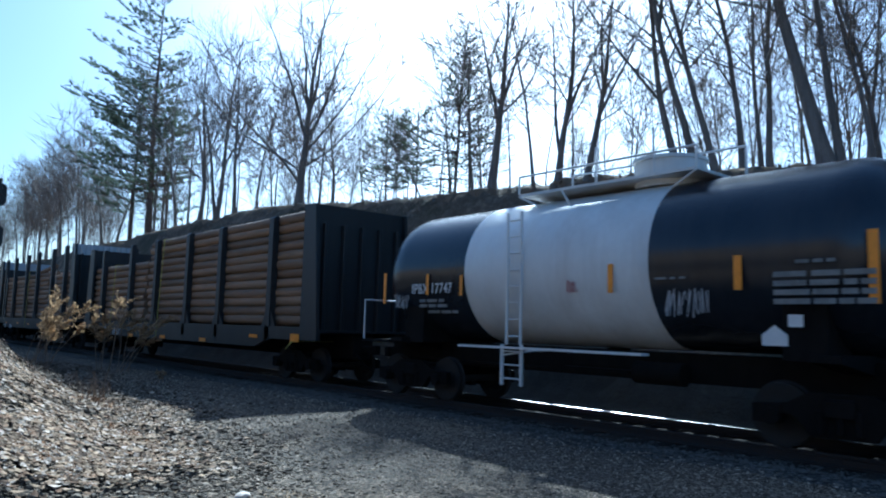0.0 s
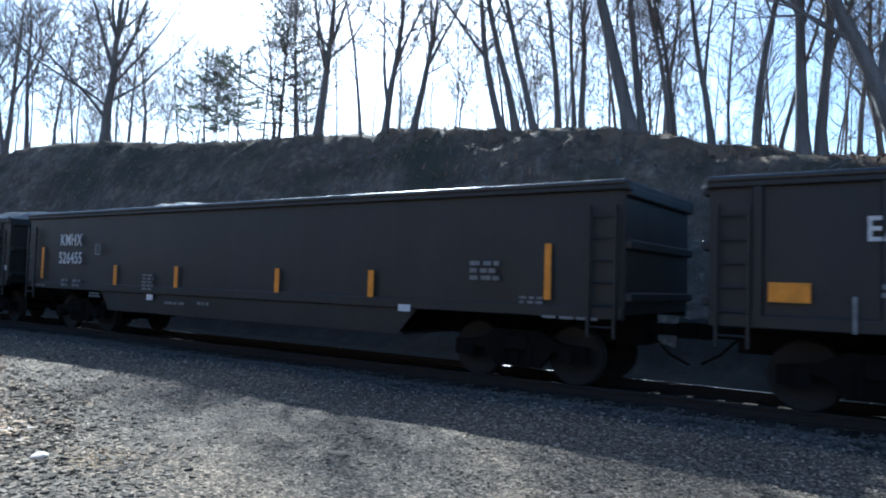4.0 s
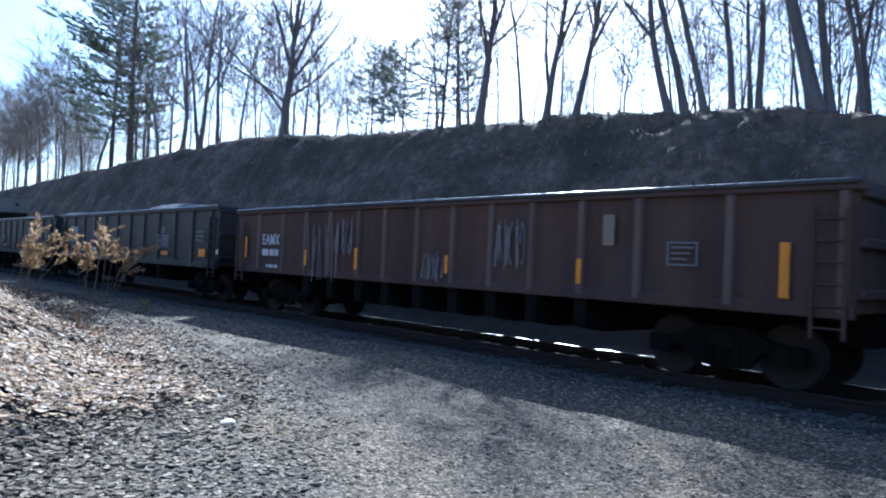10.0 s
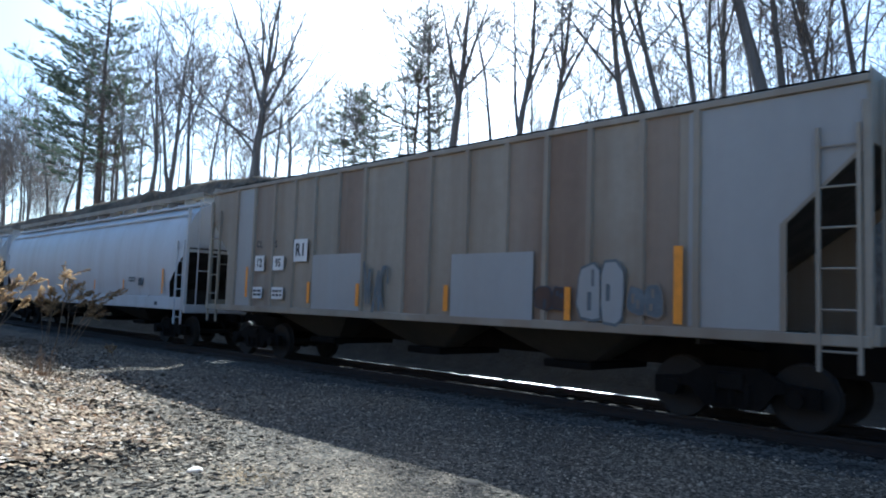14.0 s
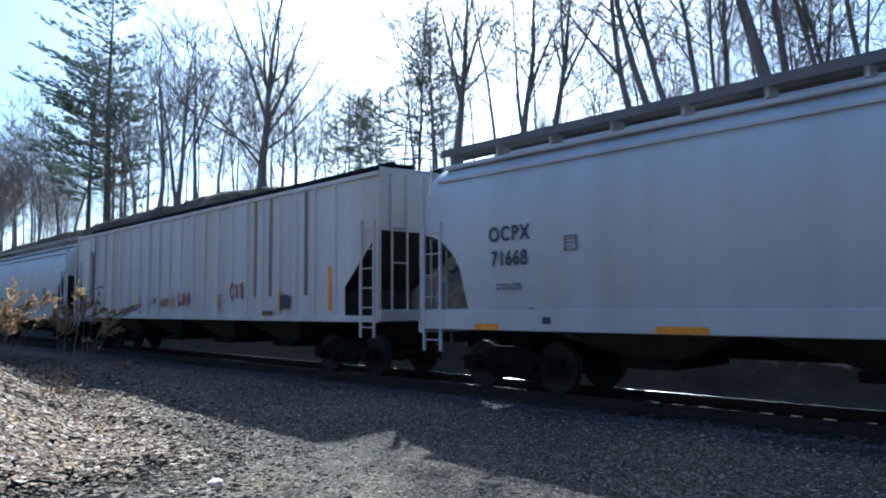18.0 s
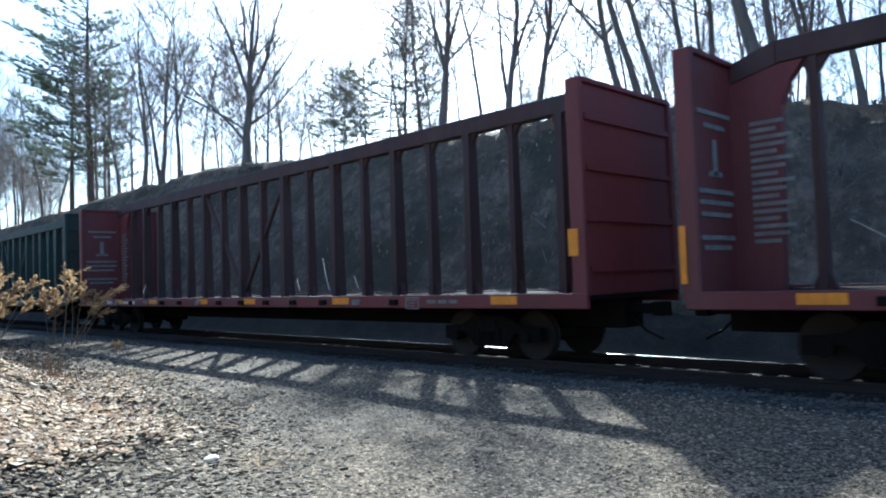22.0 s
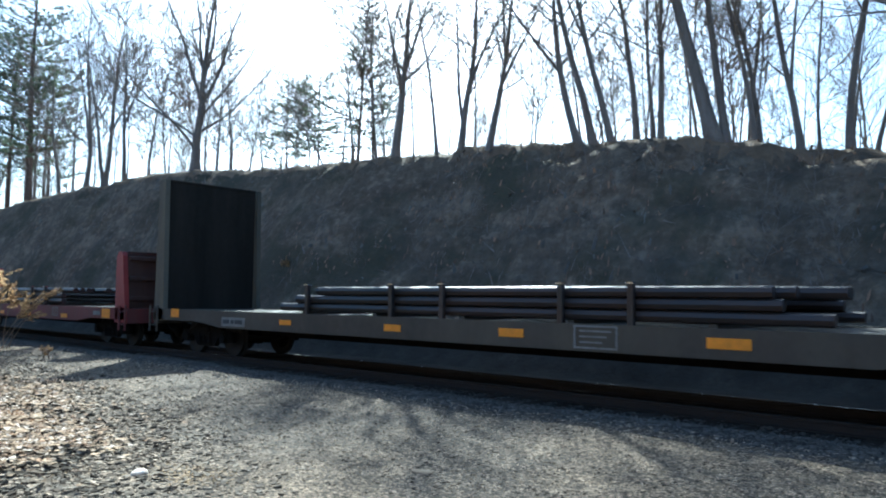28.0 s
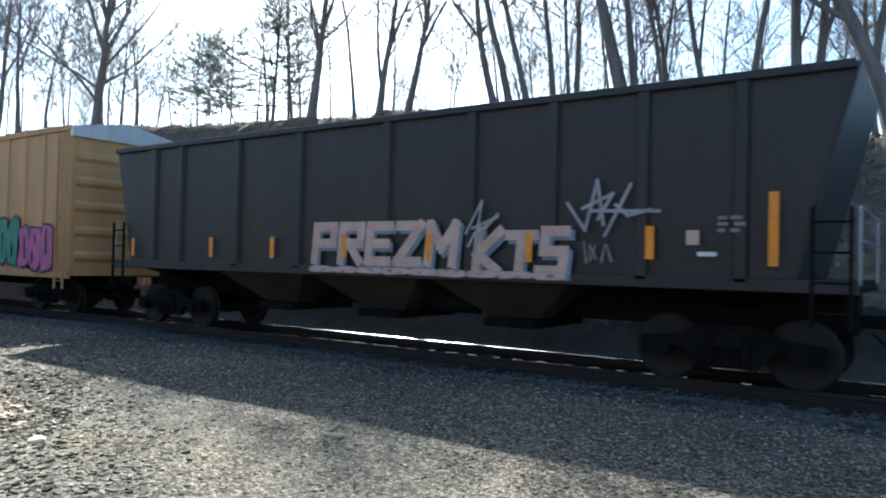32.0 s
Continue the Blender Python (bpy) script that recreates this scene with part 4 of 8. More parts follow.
def build_woods():
    for i, (deg, y, h, r, tilt, how) in enumerate(STANDING):
        x, yy = bearing_spot(deg, y)
        big = "thick dark bare trunk" if r > 0.25 else "slender grey bare tree" if r < 0.12 else "tall grey bare tree"
        lab = big + (" with clinging dead leaves" if how.get("leaves") else " with open leafless crown") + " on the bank crest"
        ways = {**how, "lean": across(deg, tilt), "forks": [(a, *across(deg, b), c) for a, b, c in how.get("forks", ())]}
        plant(bare_tree(100 + i, h, r, **ways), x, yy, 0, lab)
    # pines among them
    for i, (deg, y, h, r, st, reach, gap, needle, side, bunch) in enumerate([
            (71.3, 20.8, 22.5, 0.3, 0.17, 7.6, 0.022, 0.36, -0.25, 4), (72.5, 22.0, 17, 0.24, 0.2, 6.4, 0.03, 0.36, -0.3, 3), (70.1, 24.5, 13, 0.18, 0.22, 5.0, 0.036, 0.36, 0.1, 3),
            (48.1, 20.9, 8.0, 0.08, 0.1, 3.4, 0.055, 0.17, -0.4, 1), (46.9, 21.6, 7.2, 0.06, 0.12, 2.6, 0.065, 0.17, 0.1, 1), (53.6, 22.5, 5.0, 0.06, 0.2, 1.9, 0.06, 0.17, 0.1, 3), (51.2, 21.8, 4.6, 0.06, 0.25, 1.7, 0.06, 0.17, -0.2, 3)]):
        x, yy = bearing_spot(deg, y)
        plant(pine_tree(300 + i, h, r, st, reach, gap, needle, across(deg, side), bunch), x, yy, 0, "dark green white pine with plumed boughs among bare trees" if i < 3 else "thin grey-green pine with airy boughs on the crest", "pine_tree")
    # the wood behind: a few kinds, many times over
    kinds = [bare_tree(500 + i, 10.5 + 0.8 * (i % 4), 0.06 + 0.018 * (i % 4), across(45, 0.05 * (i % 3 - 1)), first=0.22 + 0.06 * (i % 3), limbs=12, reach=0.34, twigs=3, thin=0.009 if i < 5 else 0.015, fine=1.0 if i < 5 else 1.5) for i in range(10)]
    rng = random.Random(7)
    for n in range(165):
        deg = rng.uniform(-10, 83) if n % 5 < 4 else rng.uniform(73, 86)
        y = 20.8 + 16 * rng.random() ** 1.4
        x, yy = bearing_spot(deg, y)
        if x < -150 or (12 < deg < 52 and n % 2):
            continue
        s = rng.uniform(0.45, 1.0) * (1.2 if deg > 62 else 0.5 if 31 < deg < 58 else 0.95)
        plant(kinds[rng.randrange(5) if deg < 60 else 5 + rng.randrange(5)], x, yy, rng.uniform(0, 360), "thin grey leafless tree in the wood behind the bank", size=s)
    # the wood closes in where the line runs off into the distance
    for _ in range(34):
        x, yy = bearing_spot(rng.uniform(75.5, 83), 21.0 + 4.0 * rng.random())
        plant(kinds[5 + rng.randrange(5)], x, yy, rng.uniform(0, 360), "thin grey leafless tree far along the bank", size=rng.uniform(0.9, 1.35))


build_woods()


def build_saplings():
    """Thin young growth close behind the crest."""
    kinds = [bare_tree(700 + i, 4.2 + 0.4 * i, 0.026 + 0.003 * i, lean=(0.08 * (i - 2), 0), first=0.15, limbs=8, reach=0.3, twigs=3, thin=0.008) for i in range(5)]
    rng = random.Random(23)
    for _ in range(70):
        x, y = bearing_spot(rng.uniform(-6, 76), 20.4 + 5 * rng.random() ** 1.3)
        plant(kinds[rng.randrange(5)], x, y, rng.uniform(0, 360), "thin leafless sapling close behind the bank crest", "sapling", "sapling", "saplings on the bank", rng.uniform(0.4, 1.1))


build_saplings()


def build_brambles():
    """Low tangles of dead twigs on the face of the cutting."""
    kinds = [bare_tree(800 + i, 1.5 + 0.25 * i, 0.012, lean=(0.2 * (i - 1), -0.25), first=0.1, limbs=8, reach=0.45, rise=0.6, twigs=3, thin=0.004, fine=0.5) for i in range(4)]
    rng = random.Random(29)
    for _ in range(26):
        x, y = bearing_spot(rng.uniform(2, 72), 16.2 + 3.6 * rng.random())
        plant(kinds[rng.randrange(4)], x, y, rng.uniform(0, 360), "low tangle of dead twigs on the cutting face", "bramble", "shrub", "brambles on the cutting", rng.uniform(0.35, 0.9))


build_brambles()

# ---- rail cars: shared pieces ----
SPEED = 18.52
MOVING, WHEELSETS = [], []
SIDE = 1.57


def rides(ob, centre):
    MOVING.append((ob, centre))
    return ob


def wheelset_mesh():
    g = Geo()
    g.rod((0, -1.1, 0), (0, 1.1, 0), 0.08, 8)
    for s in (-1, 1):
        n = 24
        prof = [(0.09, s * 0.83), (0.3, s * 0.78), (0.37, s * 0.81), (0.457, s * 0.805), (0.462, s * 0.71), (0.49, s * 0.69), (0.485, s * 0.67), (0.36, s * 0.68), (0.3, s * 0.73), (0.09, s * 0.68)]
        rings = [[(r * math.cos(6.2832 * i / n), y, r * math.sin(6.2832 * i / n)) for i in range(n)] for r, y in prof]
        g.loft(rings, caps=False)
        for k in range(3):
            a = k * 2.094
            g.rod((0.2 * math.cos(a), s * 0.8, 0.2 * math.sin(a)), (0.2 * math.cos(a), s * 0.822, 0.2 * math.sin(a)), 0.03, 6)
    return g.mesh("wheelset", WHEEL, True)


def side_frame_mesh():
    g = Geo()
    out = [(-1.2, 0.36), (-1.2, 0.62), (-0.72, 0.66), (-0.4, 0.83), (0.4, 0.83), (0.72, 0.66), (1.2, 0.62), (1.2, 0.36), (0.98, 0.36), (0.9, 0.52), (0.62, 0.5), (0.4, 0.24), (-0.4, 0.24), (-0.62, 0.5), (-0.9, 0.52), (-0.98, 0.36)]
    g.prism(out, "y", -0.07, 0.07)
    for x in (-0.24, 0.0, 0.24):
        g.rod((x, -0.02, 0.3), (x, -0.02, 0.62), 0.085, 8)
        g.rod((x, -0.1, 0.3), (x, -0.1, 0.6), 0.05, 8)
    for x in (-0.9, 0.9):
        g.rod((x, -0.16, 0.46), (x, 0.05, 0.46), 0.12, 12)
        g.box(x - 0.14, x + 0.14, -0.1, 0.1, 0.5, 0.63, 0.02)
    return g.mesh("side_frame", UNDER)


WHEELSET_ME, FRAME_ME = wheelset_mesh(), side_frame_mesh()
BOLSTER_ME = Geo().box(-0.2, 0.2, -1.15, 1.15, 0.5, 0.76, 0.03).rod((0, 0, 0.76), (0, 0, 1.06), 0.24, 12).box(-0.95, 0.95, -0.06, 0.06, 0.3, 0.4).mesh("truck", UNDER)


def truck(car, x, centre):
    t = part("truck", BOLSTER_ME, None, car)
    t.matrix_basis = pose(x, 0, RAIL_Z)
    for s in (-1, 1):
        f = part("side_frame", FRAME_ME, None, t)
        f.matrix_basis = pose(0, s * 1.0, 0, 0, 0, 0 if s < 0 else 180)
    for dx in (-0.9, 0.9):
        w = part("wheelset", WHEELSET_ME, None, t)
        w.matrix_basis = pose(dx, 0, 0.46)
        WHEELSETS.append((w, dx, centre + x + dx))
    return t


def coupler_mesh():
    g = Geo()
    g.box(-0.1, 0.42, -0.09, 0.09, 0.78, 0.96, 0.02)
    g.prism([(0.4, -0.13), (0.56, -0.17), (0.7, -0.1), (0.68, 0.02), (0.58, -0.02), (0.56, 0.14), (0.4, 0.14)], "z", 0.75, 0.99)
    g.pipe([(0.1, -0.3, 0.75), (0.35, -0.28, 0.5), (0.6, -0.15, 0.35)], 0.022)
    return g.mesh("coupler", UNDER)


COUPLER_ME = coupler_mesh()


def running_gear(car, centre, length, inset=1.95, sill=(0.62, 0.98), tank=True):
    """Centre sill, trucks, couplers, air reservoir and brake pipes."""
    h = length / 2 - 0.1
    part("centre_sill", Geo().box(-h, h, -0.33, 0.33, sill[0] - 0.15, sill[1], 0.01), UNDER, car)
    for s in (-1, 1):
        truck(car, s * (length / 2 - inset), centre)
        c = part("coupler", COUPLER_ME, None, car)
        c.matrix_basis = pose(s * (length / 2 - 0.05), 0, RAIL_Z * 0.7, 0, 0, 0 if s > 0 else 180)
        part("body_bolster", Geo().prism([(-SIDE + 0.05, sill[1]), (-0.3, sill[0] + 0.14), (0.3, sill[0] + 0.14), (SIDE - 0.05, sill[1]), (SIDE - 0.05, sill[1] + 0.1), (-SIDE + 0.05, sill[1] + 0.1)], "x", s * (length / 2 - inset) - 0.2, s * (length / 2 - inset) + 0.2), UNDER, car)
    if tank:
        part("air_reservoir", Geo().rod((1.2, -0.75, 0.72), (2.1, -0.75, 0.72), 0.19, 12), UNDER, car, smooth=True)
        part("brake_pipe", Geo().pipe([(-h + 1, -0.5, 0.66), (0.9, -0.5, 0.66), (1.0, -0.75, 0.7)], 0.025), UNDER, car)


def ladder(parent, x0, x1, y, z0, z1, n, r, material, label=""):
    """Two stiles, and each rung a part of its own."""
    g = Geo()
    for x in (x0, x1):
        g.box(x - r, x + r, y - r, y + r, z0, z1)
    la = part("ladder", g, material, parent, label)
    for k in range(n):
        z = z0 + (k + 0.5) * (z1 - z0) / n
        part("rung", Geo().rod((x0, y, z), (x1, y, z), 0.016, 6), material, la)
    return la


def mark(car, x, z, w, h, material=None, y=-SIDE - 0.012, name="reflector", label=""):
    g = Geo().box(x - w / 2, x + w / 2, y - 0.004, y + 0.004, z - h / 2, z + h / 2)
    return part(name, g, material or ORANGE, car, label)


def stencil(car, x, z, w, h, rows, material=None, y=-SIDE - 0.012):
    """Small unreadable writing as plain bars."""
    g, rng = Geo(), random.Random(int(x * 97 + z * 31))
    for k in range(rows):
        zz = z + h / 2 - (k + 0.5) * h / rows
        at = x - w / 2
        while at < x + w / 2 - 0.05:
            ln = min(rng.uniform(0.12, 0.4) * max(w, 0.5), x + w / 2 - at)
            g.box(at, at + ln, y - 0.003, y + 0.003, zz - 0.3 * h / rows, zz + 0.3 * h / rows)
            at += ln + rng.uniform(0.03, 0.07)
    return tagged(part("stencil", g, material or LETTER_DIM, car), kind="stuff")


def framed_box(car, x, z, w, h, material=None, y=-SIDE - 0.012):
    """An outlined panel of service dates: outline and bars."""
    g, t = Geo(), 0.028
    for a, b, c, d in ((x - w / 2, x + w / 2, z + h / 2 - t, z + h / 2), (x - w / 2, x + w / 2, z - h / 2, z - h / 2 + t), (x - w / 2, x - w / 2 + t, z - h / 2, z + h / 2), (x + w / 2 - t, x + w / 2, z - h / 2, z + h / 2)):
        g.box(a, b, y - 0.004, y + 0.004, c, d)
    for k in range(3):
        g.box(x - w * 0.36, x + w * (0.36 - 0.1 * k), y - 0.003, y + 0.003, z + h * (0.22 - 0.24 * k), z + h * (0.3 - 0.24 * k))
    return tagged(part("service_panel", g, material or LETTER_DIM, car), kind="stuff")


def scrawl(car, x, z, w, h, seed, material, line=0.05, letters=4, y=-SIDE - 0.016, loops=True):
    """Sprayed strokes: loops and slashes, no letters."""
    rng, g = random.Random(seed), Geo()
    if line < 0.065:
        line, letters = line * 0.75, letters * 2
    for k in range(letters):
        cx, cw = x - w / 2 + (k + 0.5) * w / letters, w / letters
        pts = []
        if loops and rng.random() < 0.35:
            a0, turns = rng.uniform(0, 6.28), rng.uniform(0.4, 0.85)
            for i in range(13):
                a = a0 + turns * 6.283 * i / 12
                pts.append((cx + 0.4 * cw * math.cos(a), z + 0.42 * h * math.sin(a) * rng.uniform(0.85, 1.1)))
        else:
            n = rng.randint(3, 5)
            for i in range(n):
                pts.append((cx + cw * rng.uniform(-0.5, 0.5), z + h * (0.5 if i % 2 else -0.5) * rng.uniform(0.6, 1.1)))
        for (xa, za), (xb, zb) in zip(pts, pts[1:]):
            d = Vector((xb - xa, 0, zb - za))
            if d.length < 1e-4:
                continue
            nrm = Vector((-d.z, 0, d.x)).normalized() * line * rng.uniform(0.35, 0.6)
            e = d.normalized() * line * 0.3
            y2 = y - rng.uniform(0, 0.004)
            g.add([(xa - e.x + nrm.x, y2, za - e.z + nrm.z), (xa - e.x - nrm.x, y2, za - e.z - nrm.z), (xb + e.x - nrm.x, y2, zb + e.z - nrm.z), (xb + e.x + nrm.x, y2, zb + e.z + nrm.z)], [(0, 1, 2, 3)])
    return tagged(part("graffiti", g, material, car), "sprayed graffiti strokes", kind="stuff")


def blocks(car, x, z, w, h, seed, fill, edge, letters=5, y=-SIDE - 0.014):
    """Fat sprayed block shapes with a darker edge."""
    rng, g, o = random.Random(seed), Geo(), Geo()
    for k in range(letters):
        cx, cw = x - w / 2 + (k + 0.5) * w / letters, w / letters
        n = 9
        ring = [(cx + cw * (0.52 + 0.07 * rng.uniform(-1, 1)) * math.copysign(abs(math.cos(6.283 * i / n)) ** 0.6, math.cos(6.283 * i / n)), z + h * (0.48 + 0.1 * rng.uniform(-1, 1)) * math.copysign(abs(math.sin(6.283 * i / n)) ** 0.6, math.sin(6.283 * i / n))) for i in range(n)]
        o.add([(cx + (a - cx) * 1.12, y + 0.002, z + (b - z) * 1.1) for a, b in ring], [tuple(range(n))])
        g.add([(a, y - 0.002, b) for a, b in ring], [tuple(range(n))])
        for _ in range(2):
            hx, hz = cx + cw * rng.uniform(-0.22, 0.22), z + h * rng.uniform(-0.3, 0.3)
            o.box(hx - cw * rng.uniform(0.04, 0.1), hx + cw * rng.uniform(0.04, 0.1), y - 0.006, y - 0.004, hz - h * rng.uniform(0.08, 0.2), hz + h * rng.uniform(0.08, 0.2))
    part("graffiti_edge", o, edge, car, "dark sprayed outline")
    return tagged(part("graffiti", g, fill, car), "sprayed block graffiti", kind="stuff")


STROKES = {
    "oval": [[(0.5 + 0.45 * math.cos(0.6 * k), 0.5 + 0.48 * math.sin(0.6 * k)) for k in range(12)], [(0.5, 0.3), (0.5, 0.7)]],
    "bow": [[(0.5 + 0.4 * math.cos(0.7 * k), 0.74 + 0.25 * math.sin(0.7 * k)) for k in range(10)], [(0.5 + 0.45 * math.cos(0.7 * k), 0.26 + 0.26 * math.sin(0.7 * k)) for k in range(10)]],
    "tail": [[(0.15, 0.0), (0.15, 0.9), (0.6, 1.0), (0.85, 0.75), (0.6, 0.5), (0.2, 0.45)], [(0.5, 0.45), (0.9, 0.05)]],
    "a": [[(0, 0), (0, 1), (0.8, 1), (0.8, 0.5), (0, 0.5)]], "b": [[(0, 0), (0, 1), (0.8, 1), (0.8, 0.5), (0, 0.5)], [(0.3, 0.5), (0.8, 0)]],
    "c": [[(0.8, 1), (0, 1), (0, 0), (0.8, 0)], [(0, 0.5), (0.7, 0.5)]], "d": [[(0, 1), (0.8, 1), (0, 0), (0.8, 0)]], "e": [[(0, 0), (0, 1), (0.45, 0.4), (0.9, 1), (0.9, 0)]],
    "f": [[(0, 0), (0, 1)], [(0.8, 1), (0, 0.4), (0.8, 0)]], "g": [[(0, 0.9), (0.9, 0.9)], [(0.45, 0.9), (0.45, 0)]], "h": [[(0.8, 1), (0.1, 1), (0.1, 0.5), (0.8, 0.5), (0.8, 0), (0, 0)]],
    "i": [[(0.9, 0.85), (0.5, 1), (0.1, 0.85), (0.1, 0.15), (0.5, 0), (0.9, 0.15), (0.9, 0.5), (0.5, 0.5)]], "j": [[(0, 1), (0, 0.1), (0.4, 0), (0.8, 0.1), (0.8, 1)]], "k": [[(0, 1), (0.15, 0), (0.45, 0.7), (0.75, 0), (0.9, 1.1)]],
    "ring": [[(0.5 + 0.5 * math.cos(0.5236 * q), 0.5 + 0.5 * math.sin(0.5236 * q)) for q in range(13)], [(0.5 + 0.28 * math.cos(0.6283 * q), 0.62 + 0.2 * math.sin(0.6283 * q)) for q in range(11)], [(0.15, 0.2), (0.4, 0.45), (0.62, 0.2), (0.85, 0.4)]],
    "star": [[(0, 0.6), (0.25, 0.1), (0.35, 1), (0.47, 0.2)], [(0.3, 0.45), (1.1, 0.42)], [(0.5, 0), (0.75, 0.9)], [(0.2, 0.5), (0.55, 0.75), (0.4, 0.3)], [(0.6, 0.55), (0.75, 0.35), (1.0, 0.45)]],
    "fork": [[(0, 0.4), (0.4, 1), (0.3, 0)], [(0.2, 0.5), (0.9, 0.7)], [(0.4, 0.35), (0.9, 0.75)], [(0.3, 0.2), (0.6, 0.6)], [(0.1, 0.15), (0.35, 0.5)]],
}


def spray(car, shapes, x, z, w, h, line, material, y=-SIDE - 0.016, slant=0.06):
    """Sprayed strokes that follow given shapes, side by side in a box of w by h."""
    g, step = Geo(), w / len(shapes)
    for k, key in enumerate(shapes):
        ox, lift = x - w / 2 + step * k + 0.06 * step, 0.0
        for path in STROKES[key]:
            pts = [(ox + 0.84 * step * a + slant * b, z - h / 2 + h * b) for a, b in path]
            for (xa, za), (xb, zb) in zip(pts, pts[1:]):
                d = Vector((xb - xa, 0, zb - za)).normalized()
                n, e, lift = Vector((-d.z, 0, d.x)) * line / 2, d * line / 2, lift + 0.0006
                g.add([(xa - e.x + n.x, y - lift, za - e.z + n.z), (xa - e.x - n.x, y - lift, za - e.z - n.z), (xb + e.x - n.x, y - lift, zb + e.z - n.z), (xb + e.x + n.x, y - lift, zb + e.z + n.z)], [(0, 1, 2, 3)])
    return tagged(part("graffiti", g, material, car), "sprayed graffiti strokes", kind="stuff")


def hat_post(car, x, z0, z1, material, w=0.16, depth=0.075, both=True, base=SIDE - 0.075):
    for s in ((-1, 1) if both else (-1,)):
        g = Geo()
        g.prism([(x - w / 2, s * base), (x - w / 3, s * (base + depth)), (x + w / 3, s * (base + depth)), (x + w / 2, s * base)], "z", z0, z1)
        part("side_post", g, material, car)


# ---- gondolas ----
def gondola(label, centre, length, top, paint, posts, tub=False, bottom=0.98, post_paint=None):
    car = rides(thing("gondola", label, "gondola car", "freight train"), centre)
    h, wall = length / 2, SIDE - 0.075
    running_gear(car, centre, length)
    for s in (-1, 1):
        part("side_sheet", Geo().box(-h, h, s * wall - 0.015, s * wall + 0.015, bottom, top - 0.1), paint, car)
        part("top_chord", Geo().box(-h - 0.03, h + 0.03, s * (wall + 0.02) - 0.07, s * (wall + 0.02) + 0.07, top - 0.13, top, 0.015), paint, car)
        rim = Geo().rod((-h - 0.02, s * (wall + 0.06), top - 0.02), (h + 0.02, s * (wall + 0.06), top - 0.02), 0.05, 14)
        part("rim", rim, RIM, car, "rounded top rim polished by wear", smooth=True)
        part("side_sill", Geo().box(-h, h, s * (wall + 0.01) - 0.06, s * (wall + 0.01) + 0.06, bottom - 0.08, bottom + 0.1, 0.015), paint, car)
        e = Geo().box(s * h - 0.02, s * h + 0.02, -wall, wall, bottom, top - 0.05)
        part("end_sheet", e, paint, car)
        for k in range(3):
            z = bottom + 0.25 + k * (top - bottom - 0.4) / 2
            part("end_rib", Geo().box(s * (h + 0.06) - 0.05, s * (h + 0.06) + 0.05, -wall, wall, z - 0.07, z + 0.07, 0.02), paint, car)
        part("end_chord", Geo().box(s * h - 0.06, s * h + 0.1, -wall - 0.08, wall + 0.08, top - 0.14, top, 0.015), paint, car)
        ladder(car, s * (h - 0.5), s * (h - 0.1), -SIDE - 0.03, bottom - 0.35, top - 0.35, 6, 0.022, paint)
    part("floor", Geo().box(-h, h, -wall, wall, bottom, bottom + 0.06), UNDER, car)
    for x in posts:
        hat_post(car, x, bottom, top - 0.1, post_paint or paint)
        if not tub and abs(x) < h - 3.4:
            part("cross_bearer", Geo().prism([(-wall, bottom), (-wall, 0.42), (-0.9, 0.33), (0.9, 0.33), (wall, 0.42), (wall, bottom)], "x", x - 0.13, x + 0.13), UNDER, car)
    if tub:
        for s in (-1, 1):
            part("tub_side", Geo().prism([(-h + 3.6, bottom), (-h + 4.1, 0.46), (h - 4.1, 0.46), (h - 3.6, bottom)], "y", s * wall - 0.012, s * wall + 0.012), paint, car)
        part("tub_floor", Geo().box(-h + 4.0, h - 4.0, -wall, wall, 0.44, 0.48), paint, car)
    return car


def heap(car_centre, x0, x1, top, label="pale grey broken scrap heaped above the gondola rim"):
    """A low load showing over the rim."""
    g, n = Geo(), 16
    rng = random.Random(int(x0 * 100 + car_centre))
    rings = []
    for k in range(n + 1):
        x = x0 + (x1 - x0) * k / n
        e = min(1.0, 4 * min(k, n - k) / n)
        ring = [(x, -1.42, 1.06)]
        for j in range(7):
            y = -1.42 + 2.84 * j / 6
            ring.append((x, y, 1.1 + (top - 1.1) * (0.75 + 0.25 * e) * (1 - 0.12 * abs(y) ** 2) + rng.uniform(-0.05, 0.05)))
        ring.append((x, 1.42, 1.06))
        rings.append(ring)
    g.loft(rings)
    return rides(thing("scrap_load", label, "load", "freight train", geo=g, material=CONCRETE_LOAD), car_centre)


def ribs(a, b, n):
    return [a + (b - a) * k / (n - 1) for k in range(n)]


